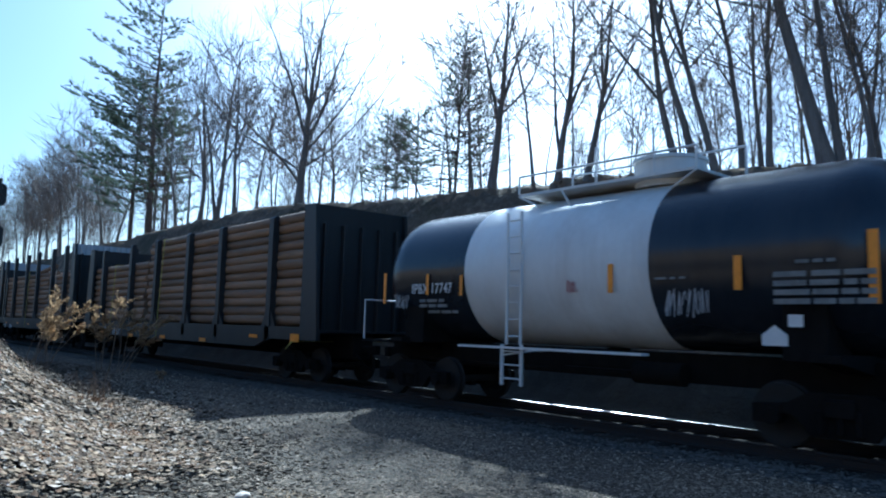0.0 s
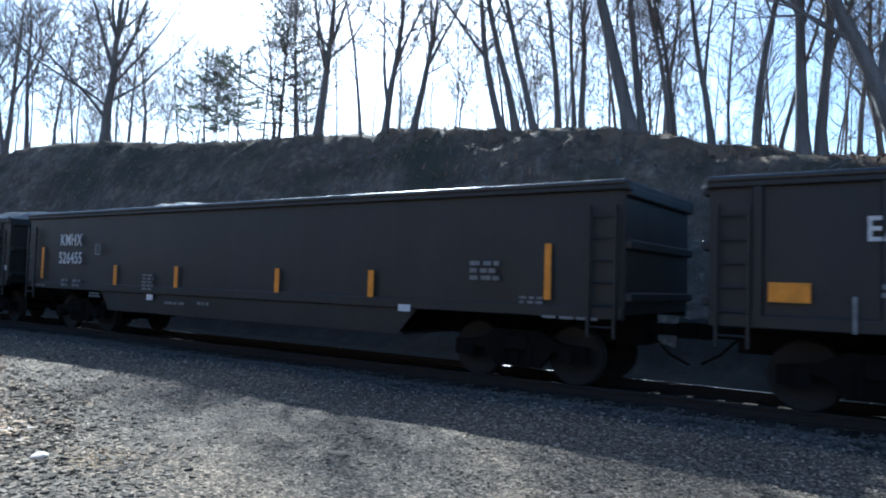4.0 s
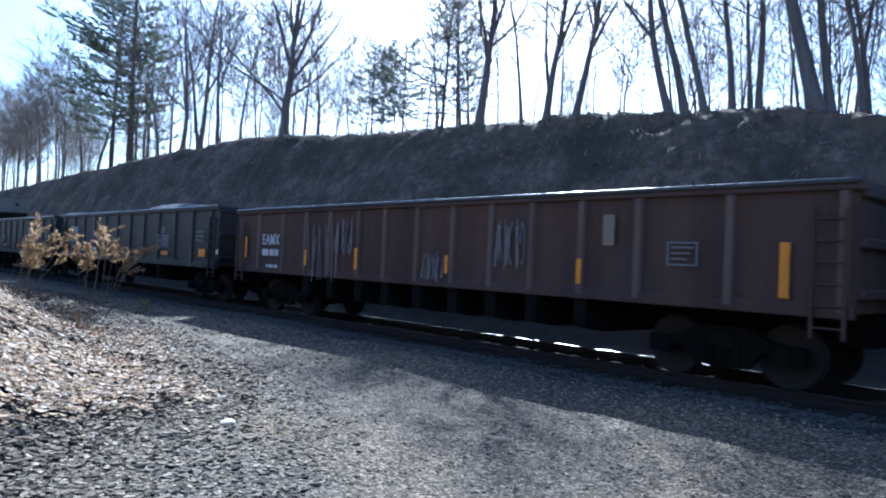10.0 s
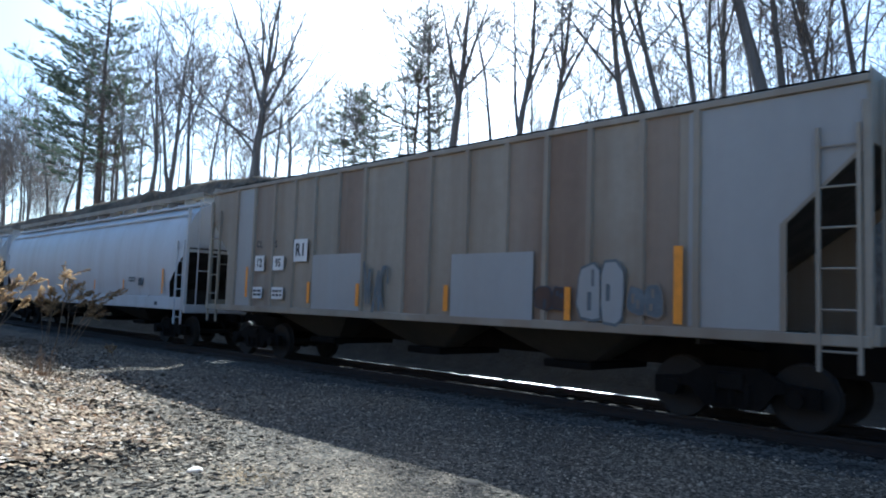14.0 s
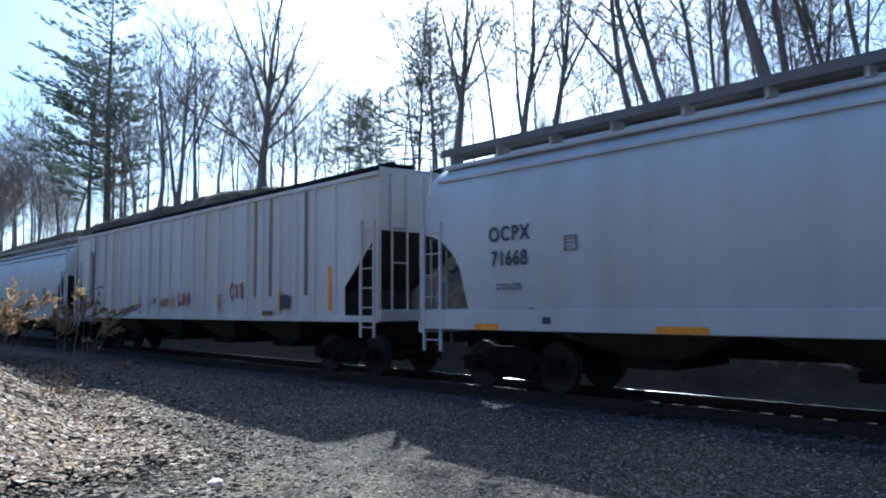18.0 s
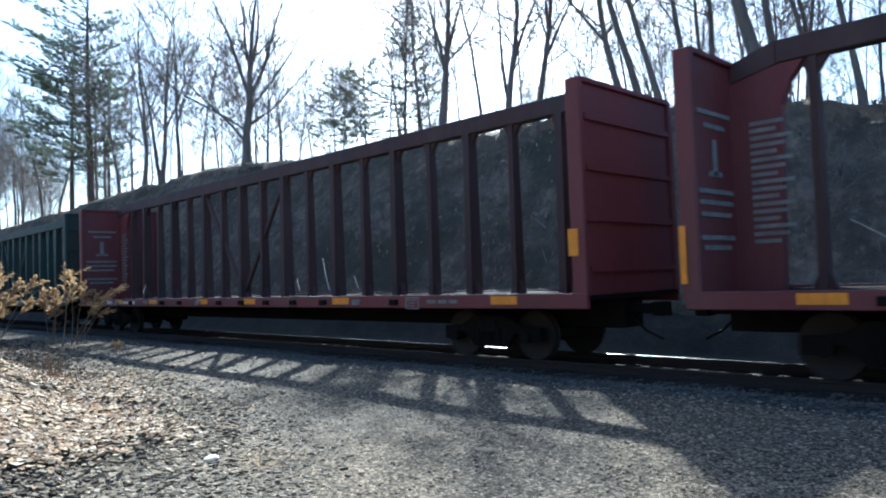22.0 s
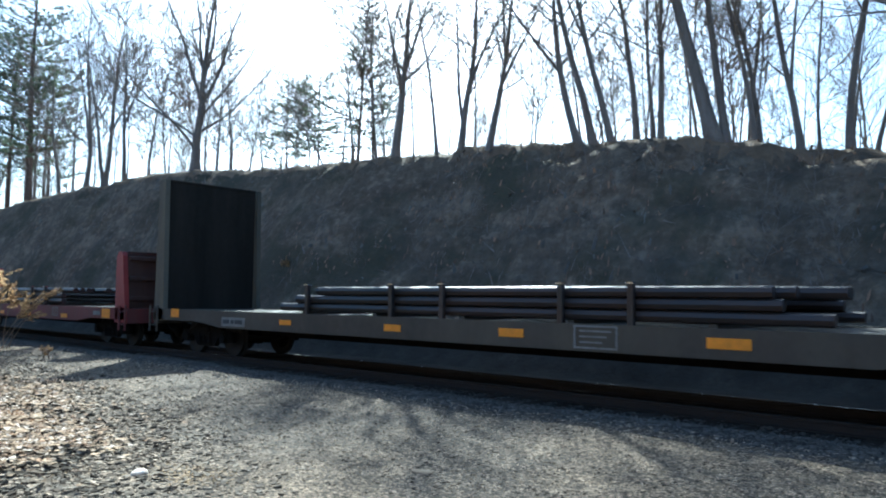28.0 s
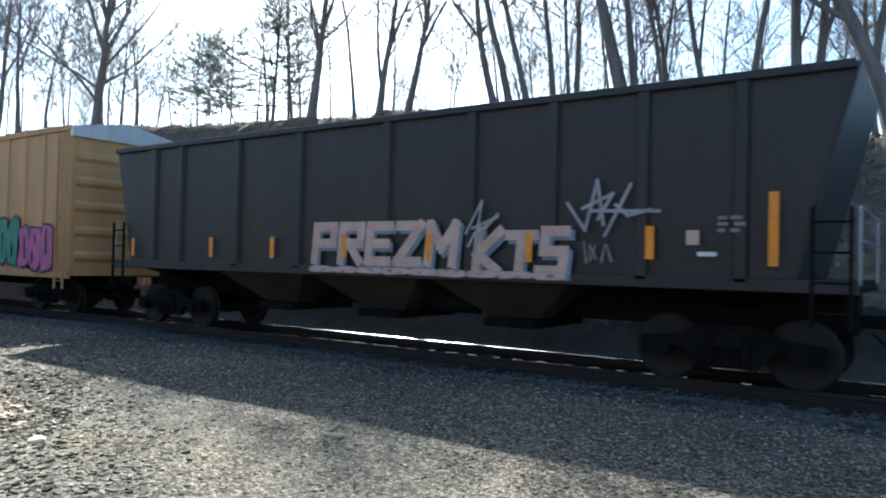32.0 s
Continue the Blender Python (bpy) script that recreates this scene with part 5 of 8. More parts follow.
def eamx(centre, number, length=17.0, label="black steel gondola with side ribs and orange reflectors"):
    car = gondola(label, centre, length, 2.86, BLACK, ribs(-7.9, 7.9, 12))
    lettering("EAMX", -6.2, 2.14, 0.42, car, LETTER, -SIDE - 0.02)
    if number:
        lettering(number, -6.3, 1.74, 0.4, car, LETTER, -SIDE - 0.02)
    for x in (-7.52, 7.36):
        mark(car, x, 1.37, 0.49, 0.25)
    for x in (-4.5, -1.73, 1.5, 4.32):
        mark(car, x, 1.31, 0.6, 0.13)
    mark(car, -3.3, 1.34, 0.3, 0.13, PLACARD, name="placard")
    mark(car, 8.45, 1.42, 0.14, 0.14, PLACARD, name="placard")
    stencil(car, -6.35, 1.42, 0.35, 0.2, 2)
    stencil(car, -5.45, 1.42, 0.4, 0.2, 2)
    stencil(car, -0.68, 1.34, 0.5, 0.15, 2)
    stencil(car, 7.15, 1.9, 0.6, 0.4, 3)
    mark(car, -6.8, 1.12, 0.05, 0.45, LETTER_DIM, name="grab_iron")
    mark(car, 6.5, 1.15, 0.06, 0.5, LETTER_DIM, name="grab_iron")
    return car


def kmhx(centre, number):
    car = gondola("smooth black steel gondola with upright orange reflector bars", centre, 17.3, 2.91, BLACK, [], tub=True)
    lettering("KMHX", -6.33, 2.17, 0.42, car, LETTER, -SIDE - 0.02)
    lettering(number, -6.33, 1.7, 0.42, car, LETTER, -SIDE - 0.02)
    for x in (-7.77, 7.48):
        mark(car, x, 1.58, 0.11, 0.85)
    for x in (-4.22, -1.78, 1.52, 3.97):
        mark(car, x, 1.31, 0.13, 0.48)
    framed_box(car, -5.05, 1.94, 0.26, 0.27)
    for x, z, w, h, n in ((-6.6, 1.07, 0.3, 0.24, 2), (-6.0, 1.07, 0.36, 0.24, 2), (-2.85, 1.17, 0.45, 0.4, 5), (-5.1, 0.8, 0.5, 0.14, 2), (-1.8, 0.72, 0.7, 0.1, 1), (-0.77, 0.75, 0.4, 0.1, 1), (6.35, 1.58, 0.55, 0.35, 3), (7.2, 1.14, 0.4, 0.14, 2), (7.85, 0.9, 0.9, 0.07, 1), (-7.95, 0.97, 0.7, 0.06, 1)):
        stencil(car, x, z, w, h, n)
    mark(car, -2.75, 0.82, 0.24, 0.13, PLACARD, name="placard")
    mark(car, 4.75, 0.91, 0.26, 0.12, PLACARD, name="placard")
    return car


# ---- tank car ----
def tank_car(centre):
    car = rides(thing("tank_car", "short black tank car with a wide white band and white railings", "tank car", "freight train"), centre)
    running_gear(car, centre, 12.6, inset=1.75, sill=(0.72, 1.05))
    r, zc, n = 1.45, 2.55, 40

    def ring(x, rr):
        return [(x, rr * math.cos(6.2832 * i / n), zc + rr * math.sin(6.2832 * i / n)) for i in range(n)]
    prof = [(-5.62, 0.03), (-5.6, 0.35), (-5.5, 0.75), (-5.3, 1.12), (-5.0, 1.36), (-4.75, 1.44), (-4.5, r), (4.5, r), (4.75, 1.44), (5.0, 1.36), (5.3, 1.12), (5.5, 0.75), (5.6, 0.35), (5.62, 0.03)]
    part("shell", Geo().loft([ring(x, q) for x, q in prof]), TANK_BLACK, car, smooth=True)
    part("band", Geo().loft([ring(-2.44, r + 0.001), ring(-2.43, r + 0.008), ring(1.86, r + 0.008), ring(1.87, r + 0.001)], caps=False), WHITE, car, "white painted band", smooth=True)
    for s in (-1, 1):
        part("saddle", Geo().prism([(-1.3, 1.05), (-1.25, 2.0), (-0.9, 1.45), (0, 1.12), (0.9, 1.45), (1.25, 2.0), (1.3, 1.05)], "x", s * 4.2 - 0.3, s * 4.2 + 0.3), UNDER, car)
        part("end_platform", Geo().box(s * 5.2 - 0.7 * (s < 0), s * 5.2 + 0.7 * (s > 0) + 0.3 * (s < 0), -1.5, 1.5, 1.02, 1.08), UNDER, car)
        part("end_railing", Geo().pipe([(s * 5.9, -1.45, 1.05), (s * 5.9, -1.45, 2.0), (s * 5.9, 1.45, 2.0), (s * 5.9, 1.45, 1.05)], 0.02), WHITE, car)
    # side walk and hanging ladder
    part("side_walk", Geo().box(-2.4, 1.86, -1.62, -1.42, 1.02, 1.06), WHITE, car, "white side grab rail")
    ladder(car, -1.22, -0.73, -1.56, 0.35, 1.1, 3, 0.026, WHITE)
    ladder(car, -1.15, -0.8, -1.52, 1.1, 3.6, 8, 0.02, WHITE)
    part("ladder_brace", Geo().pipe([(-1.2, -1.56, 0.9), (-0.75, -1.2, 1.0), (-0.4, -1.2, 1.02)], 0.02), WHITE, car)
    # top platform with manway
    plat = part("top_platform", Geo().box(-1.5, 2.4, -0.85, 0.85, 4.05, 4.1), WHITE, car, "white grating platform")
    part("platform_rail", Geo().pipe([(-1.5, -0.85, 4.1), (-1.5, -0.85, 4.45), (2.4, -0.85, 4.45), (2.4, -0.85, 4.1)], 0.022).pipe([(-1.5, 0.85, 4.1), (-1.5, 0.85, 4.75), (2.4, 0.85, 4.75), (2.4, 0.85, 4.1)], 0.022).pipe([(0.4, -0.85, 4.1), (0.4, -0.85, 4.75)], 0.022).pipe([(1.6, -0.85, 4.1), (1.6, -0.85, 4.9)], 0.022), WHITE, plat)
    part("platform_strut", Geo().pipe([(-1.5, -0.85, 4.05), (-1.0, -0.8, 3.8)], 0.02).pipe([(2.4, -0.85, 4.05), (1.9, -0.8, 3.8)], 0.02).pipe([(-0.4, -0.85, 4.05), (-0.2, -0.85, 3.75)], 0.02), WHITE, plat)
    part("manway", Geo().rod((1.4, 0, 3.95), (1.4, 0, 4.42), 0.62, 20).rod((1.4, 0, 4.42), (1.4, 0, 4.48), 0.66, 20), WHITE, plat, "white manway housing", smooth=True)
    y = -1.47
    lettering("IPBX 17747", -3.45, 2.2, 0.3, car, LETTER, -SIDE + 0.1)
    for x, z, w, h in ((-5.2, 2.25, 0.1, 0.7), (-3.57, 2.3, 0.08, 0.45), (-2.5, 2.25, 0.08, 0.42), (1.17, 2.27, 0.1, 0.48), (3.37, 2.28, 0.12, 0.5), (5.12, 2.3, 0.13, 0.95)):
        mark(car, x, z, w, h, y=y - 0.01 if abs(x) < 5 else -1.4)
    stencil(car, -3.5, 1.9, 0.9, 0.22, 2, y=-1.36)
    stencil(car, -3.3, 1.72, 1.0, 0.1, 1, y=-1.24)
    stencil(car, 4.5, 2.05, 1.3, 0.5, 4, y=-1.42)
    stencil(car, 4.45, 2.4, 0.55, 0.08, 1, y=-1.47)
    stencil(car, 2.3, 2.24, 0.6, 0.06, 1, LETTER_DIM, y=-1.46)
    scrawl(car, 2.5, 1.86, 0.75, 0.4, 5, TAG_PALE, 0.03, 5, y=-1.37)
    scrawl(car, -4.6, 1.95, 0.55, 0.35, 8, TAG_PALE, 0.03, 4, y=-1.37)
    scrawl(car, 0.35, 2.15, 0.25, 0.22, 12, TAG_RED, 0.02, 2, y=-1.46)
    part("placard", Geo().prism([(3.62, 1.4), (3.62, 1.25), (3.98, 1.25), (3.98, 1.4), (3.8, 1.54)], "y", -1.3, -1.29), PLACARD, car)
    mark(car, 4.1, 1.6, 0.2, 0.17, PLACARD, y=-1.32, name="placard")
    part("outlet_valve", Geo().rod((0.3, 0, 1.15), (0.3, 0, 0.7), 0.22, 12).box(-0.6, 1.4, -0.5, 0.5, 0.6, 0.72), UNDER, car)
    return car


# ---- log cars ----
LOG_ME = []
for _k in range(4):
    _g = Geo()
    _rng = random.Random(_k)
    _rings = []
    for _i in range(9):
        _r = 0.137 * (1.06 - 0.12 * _i / 8) * _rng.uniform(0.97, 1.03)
        _rings.append([(-0.5 + _i / 8, _r * math.cos(0.6283 * q) + 0.012 * math.sin(_i * 0.9 + _k), _r * math.sin(0.6283 * q)) for q in range(10)])
    _g.loft(_rings)
    LOG_ME.append(_g.mesh("log", LOG, True))


def log_bundle(centre, x0, x1, rows, deck=1.34, cols=9, pitch=0.262, label="stack of peeled brown logs between steel stakes"):
    b = rides(thing("log_bundle", label, "logs", "log loads"), centre)
    rng = random.Random(int(x0 * 31 + centre))
    for r in range(rows):
        for c in range(cols):
            if 1 < c < cols - 1 and r < rows - 2 and c % 2:
                continue
            ob = part("log", LOG_ME[rng.randrange(4)], None, b)
            ln = (x1 - x0) * rng.uniform(0.965, 1.0)
            k = rng.uniform(0.93, 1.12) if not (1 < c < cols - 1 and r < rows - 2) else 1.2
            ob.matrix_basis = pose((x0 + x1) / 2 + rng.uniform(-0.12, 0.12), -1.24 + c * 2.48 / (cols - 1) + rng.uniform(-0.02, 0.02), deck + 0.14 + r * pitch + rng.uniform(-0.015, 0.015), rng.uniform(0, 360), rng.uniform(-0.12, 0.12), rng.choice((0, 180))) @ Matrix.Diagonal((ln, k, k, 1))
    return b


def log_car(label, centre, length, stakes, stake_top, bulk_top, straps, name_bits, refl, steel=None, ribbed=True):
    steel = steel or UNDER
    car = rides(thing("log_car", label, "log car", "freight train"), centre)
    h = length / 2
    running_gear(car, centre, length, sill=(0.62, 1.1))
    part("deck", Geo().box(-h, h, -1.45, 1.45, 1.16, 1.22), steel, car)
    for s in (-1, 1):
        part("side_sill", Geo().prism([(-h, 0.95), (-h + 2.6, 0.95), (-h + 3.4, 0.7), (h - 3.4, 0.7), (h - 2.6, 0.95), (h, 0.95), (h, 1.3), (-h, 1.3)], "y", s * 1.5 - 0.06, s * 1.5 + 0.06), steel, car)
        # bulkhead: plate, side flanges, stiffeners, bright corrugated head
        bx = s * (h - 0.45)
        bulk = part("bulkhead", Geo().box(bx - 0.05, bx + 0.05, -1.5, 1.5, 1.2, bulk_top - (0.55 if ribbed else 0)), steel, car)
        for q in (-1, 1):
            part("bulkhead_flange", Geo().prism([(s * (h - 0.86), 1.2), (s * (h - 0.02), 1.2), (s * (h - 0.3), bulk_top), (s * (h - 0.86), bulk_top)], "y", q * 1.5 - 0.05, q * 1.5 + 0.05), steel, bulk)
        for k in range(5):
            y = -1.2 + 0.6 * k
            part("stiffener", Geo().box(bx + s * 0.05 - 0.06, bx + s * 0.05 + 0.14, y - 0.05, y + 0.05, 1.2, bulk_top - 0.5, 0.01), steel, bulk)
        if ribbed:
            for k in range(11):
                y = -1.42 + 0.284 * k
                w = Geo().prism([(bx - 0.04, y - 0.142), (bx + s * 0.03, y - 0.142), (bx + s * 0.1, y - 0.06), (bx + s * 0.1, y + 0.06), (bx + s * 0.03, y + 0.142), (bx - 0.04, y + 0.142)], "z", bulk_top - 0.55, bulk_top - 0.02)
                part("corrugation", w, HOPPER_GREY, bulk, "pale corrugated steel")
    for x in stakes:
        for s in (-1, 1):
            g = Geo().prism([(s * 1.36, 1.25), (s * 1.56, 0.9), (s * 1.56, stake_top - 0.06), (s * 1.5, stake_top), (s * 1.38, stake_top)], "x", x - 0.13, x + 0.13)
            st = part("stake", g, steel, car)
            part("stake_foot", Geo().prism([(x - 0.45, 1.25), (x - 0.13, 1.75), (x + 0.13, 1.75), (x + 0.45, 1.25)], "y", s * 1.5 - 0.025, s * 1.5 + 0.025), steel, st)
    for x, top, mat in straps:
        lean = 0.3 if mat is STRAP_Y else 0.04
        band = Geo().prism([(x - 0.02, 0.7), (x + 0.02, 0.7), (x + lean + 0.045, top), (x + lean - 0.045, top)], "y", -1.605, -1.595)
        part("strap", band.box(x + lean - 0.045, x + lean + 0.045, -1.6, 1.6, top, top + 0.01), mat, car, "webbing tie-down strap")
    for text, x, z, size in name_bits:
        lettering(text, x, z, size, car, LETTER, -SIDE - 0.02)
    for x, z, w, hh in refl:
        mark(car, x, z, w, hh)
    return car


# ---- covered hoppers ----
def bays(car, n, span, top, z0=0.36):
    for k in range(n):
        x = -span / 2 + span * (k + 0.5) / n
        w = span / n / 2 - 0.12
        g = Geo().loft([[(x - w, -1.45, top), (x + w, -1.45, top), (x + w, 1.45, top), (x - w, 1.45, top)], [(x - 0.45, -0.75, z0 + 0.15), (x + 0.45, -0.75, z0 + 0.15), (x + 0.45, 0.75, z0 + 0.15), (x - 0.45, 0.75, z0 + 0.15)]])
        bay = part("hopper_bay", g, BAY, car, "dark olive discharge bay")
        part("outlet_gate", Geo().box(x - 0.5, x + 0.5, -0.95, 0.95, z0, z0 + 0.14, 0.02), UNDER, bay)


def end_gear(car, L, sill_z, roof_z, paint, cut):
    """Slope sheets, corner posts, ladders, end platforms."""
    h = L / 2
    for s in (-1, 1):
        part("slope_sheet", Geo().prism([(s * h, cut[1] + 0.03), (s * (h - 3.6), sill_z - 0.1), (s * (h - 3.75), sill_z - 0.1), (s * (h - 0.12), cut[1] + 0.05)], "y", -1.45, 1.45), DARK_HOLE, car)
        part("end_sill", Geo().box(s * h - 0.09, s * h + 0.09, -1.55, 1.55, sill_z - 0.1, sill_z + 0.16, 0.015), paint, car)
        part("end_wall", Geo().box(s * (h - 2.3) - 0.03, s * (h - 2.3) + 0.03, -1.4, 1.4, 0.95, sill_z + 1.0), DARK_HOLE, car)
        for q in (-1, 1):
            part("corner_post", Geo().box(s * (h - 0.03) - 0.05, s * (h - 0.03) + 0.05, q * 1.52 - 0.05, q * 1.52 + 0.05, sill_z, roof_z - 0.3, 0.01), paint, car)
        ladder(car, s * (h - 0.6), s * (h - 0.12), -1.57, sill_z - 0.45, cut[1] + 0.25, 6, 0.025, paint)
        part("ladder", Geo().pipe([(s * (h + 0.06), -1.2, sill_z), (s * (h + 0.06), -1.2, roof_z)], 0.025).pipe([(s * (h + 0.06), -0.75, sill_z), (s * (h + 0.06), -0.75, roof_z)], 0.025).pipe([(s * (h + 0.06), -1.2, sill_z + 1.2), (s * (h + 0.06), -0.75, sill_z + 1.2)], 0.02).pipe([(s * (h + 0.06), -1.2, sill_z + 2.0), (s * (h + 0.06), -0.75, sill_z + 2.0)], 0.02), paint, car)
        part("brake_wheel", Geo().loft([[(s * (h + 0.12) + 0.02 * math.cos(b), 0.6 + (0.27 + 0.02 * math.sin(b)) * math.cos(a), sill_z + 1.3 + (0.27 + 0.02 * math.sin(b)) * math.sin(a)) for b in (0, 2.1, 4.2)] for a in [0.5236 * i for i in range(13)]], caps=False), UNDER, car)


def running_boards(car, L, z, material, ys=(-0.72, 0.72), step=1.33):
    for y in ys:
        board = part("running_board", Geo().box(-L / 2 + 0.1, L / 2 - 0.1, y - 0.26, y + 0.26, z, z + 0.05), material, car, "steel grating walkway")
        for q in (-1, 1):
            part("edge_strip", Geo().box(-L / 2 + 0.1, L / 2 - 0.1, y + q * 0.2675 - 0.0075, y + q * 0.2675 + 0.0075, z - 0.06, z + 0.1), material, board)
        n = int(L / step)
        for k in range(n + 1):
            x = -L / 2 + 0.3 + (L - 0.6) * k / n
            part("board_bracket", Geo().box(x - 0.03, x + 0.03, y - 0.18, y + 0.18, z - 0.2, z), HOPPER_GREY, car)
    part("hatch", Geo().box(-L / 2 + 0.9, L / 2 - 0.9, -0.32, 0.32, z - 0.2, z + 0.02, 0.05), HOPPER_GREY, car)


def flat_hopper(label, centre, L, sill_z, eave, cut, paint, posts, panels, nbays=3, board_z=None, board_mat=None):
    """A covered hopper with upright ribbed sides. cut: (length, height) of the open corner below each end."""
    car = rides(thing("covered_hopper", label, "hopper car", "freight train"), centre)
    h = L / 2
    running_gear(car, centre, L, sill=(0.7, 1.05), tank=False)
    zt = cut[1] - 0.95 * cut[0]
    for s in (-1, 1):
        out = [(-h, eave), (h, eave), (h, cut[1]), (h - cut[0], max(zt, sill_z)), (h - cut[0], sill_z), (-h + cut[0], sill_z), (-h + cut[0], max(zt, sill_z)), (-h, cut[1])]
        part("side_sheet", Geo().prism(out, "y", s * (SIDE - 0.07) - 0.012, s * (SIDE - 0.07) + 0.012), paint, car)
        part("side_sill", Geo().box(-h, h, s * (SIDE - 0.05) - 0.06, s * (SIDE - 0.05) + 0.05, sill_z - 0.12, sill_z + 0.03, 0.012), paint, car)
        part("end_sheet", Geo().box(s * h - 0.015, s * h + 0.015, -1.5, 1.5, cut[1], eave + 0.12), paint, car)
        # round end hole drawn as a dark disc
        part("vent", Geo().rod((s * (h + 0.01), 0.75, eave - 0.25), (s * (h + 0.035), 0.75, eave - 0.25), 0.12, 14), DARK_HOLE, car)
        part("eave_rail", Geo().box(-h, h, s * (SIDE - 0.05) - 0.05, s * (SIDE - 0.05) + 0.05, eave - 0.08, eave + 0.02, 0.01), paint, car)
    part("roof", Geo().prism([(-SIDE + 0.05, eave), (-1.0, eave + 0.14), (0, eave + 0.19), (1.0, eave + 0.14), (SIDE - 0.05, eave), (1.0, eave + 0.1), (0, eave + 0.15), (-1.0, eave + 0.1)], "x", -h, h), paint, car)
    for a, b, mat in panels:
        lo = sill_z + 0.03
        part("side_panel", Geo().box(a, b, -SIDE + 0.05, -SIDE + 0.056, lo, eave - 0.08), mat, car)
    for x in posts:
        hat_post(car, x, sill_z, eave - 0.05, paint, w=0.13, depth=0.065, base=SIDE - 0.06)
    bays(car, nbays, L - 6.2, sill_z)
    end_gear(car, L, sill_z, eave, paint, cut)
    if board_z:
        running_boards(car, L, board_z, board_mat or UNDER)
    return car


def round_hopper(label, centre, L, paint, sill=(0.95, 1.34), round_cut=True, board_mat=None):
    """A covered hopper with bulging smooth sides on a straight side sill."""
    car = rides(thing("covered_hopper", label, "hopper car", "freight train"), centre)
    h = L / 2
    running_gear(car, centre, L, sill=(0.7, 1.0), tank=False)
    half = [(1.44, 1.3), (1.505, 1.6), (1.55, 2.0), (1.575, 2.45), (1.56, 2.9), (1.5, 3.35), (1.38, 3.8), (1.15, 4.12), (0.8, 4.33), (0.4, 4.42), (0.0, 4.44)]
    zs = [p[1] for p in half][:10]
    ws = [p[0] for p in half][:10]

    def foot(x):
        d = h - abs(x)
        if d > 1.25:
            return 1.3
        if round_cut:
            return 1.6 + 1.25 * math.sqrt(max(0.0, 1 - (d / 1.25) ** 2))
        return 1.7 + 1.1 * (1 - d / 1.25)
    xs = [-h + 0.06 + 0.0 * k for k in range(1)] + [-h + 0.06 + 1.2 * k / 10 for k in range(1, 11)] + [-h + 1.3 + (2 * h - 2.6) * k / 6 for k in range(7)] + [h - 0.06 - 1.2 * k / 10 for k in range(10, -1, -1)]
    g = Geo()
    rings = []
    for x in xs:
        z0 = foot(x)
        pts = []
        for k in range(10):
            z = z0 + (4.42 - z0) * (math.sin(1.5708 * k / 9) if k else 0)
            w = float(np.interp(z, zs, ws))
            pts.append((w, z))
        ring = [(x, -w, z) for w, z in pts] + [(x, 0, 4.44)] + [(x, w, z) for w, z in pts[::-1]]
        rings.append(ring)
    n = len(rings[0])
    g.loft(rings, closed=False)
    g.f.append(tuple(range(n))[::-1])
    g.f.append(tuple(range((len(rings) - 1) * n, len(rings) * n)))
    part("body", g, paint, car, smooth=True)
    for s in (-1, 1):
        part("side_sill", Geo().box(-h, h, s * 1.54 - 0.04, s * 1.54 + 0.035, sill[0], sill[1], 0.015), paint, car)
        part("top_seam", Geo().box(-h + 0.3, h - 0.3, s * 1.31 - 0.03, s * 1.31 + 0.03, 3.93, 3.98), paint, car)
        part("roof_lip", Geo().box(-h + 0.2, h - 0.2, s * 1.0 - 0.1, s * 1.0 + 0.1, 4.24, 4.32, 0.02), paint, car)
    bays(car, 4, L - 6.0, sill[0] + 0.02)
    end_gear(car, L, sill[0] + 0.02, 4.4, paint, (1.25, 2.85))
    running_boards(car, L, 4.58, board_mat or HOPPER_TAN, ys=(-0.78, 0.78))
    return car


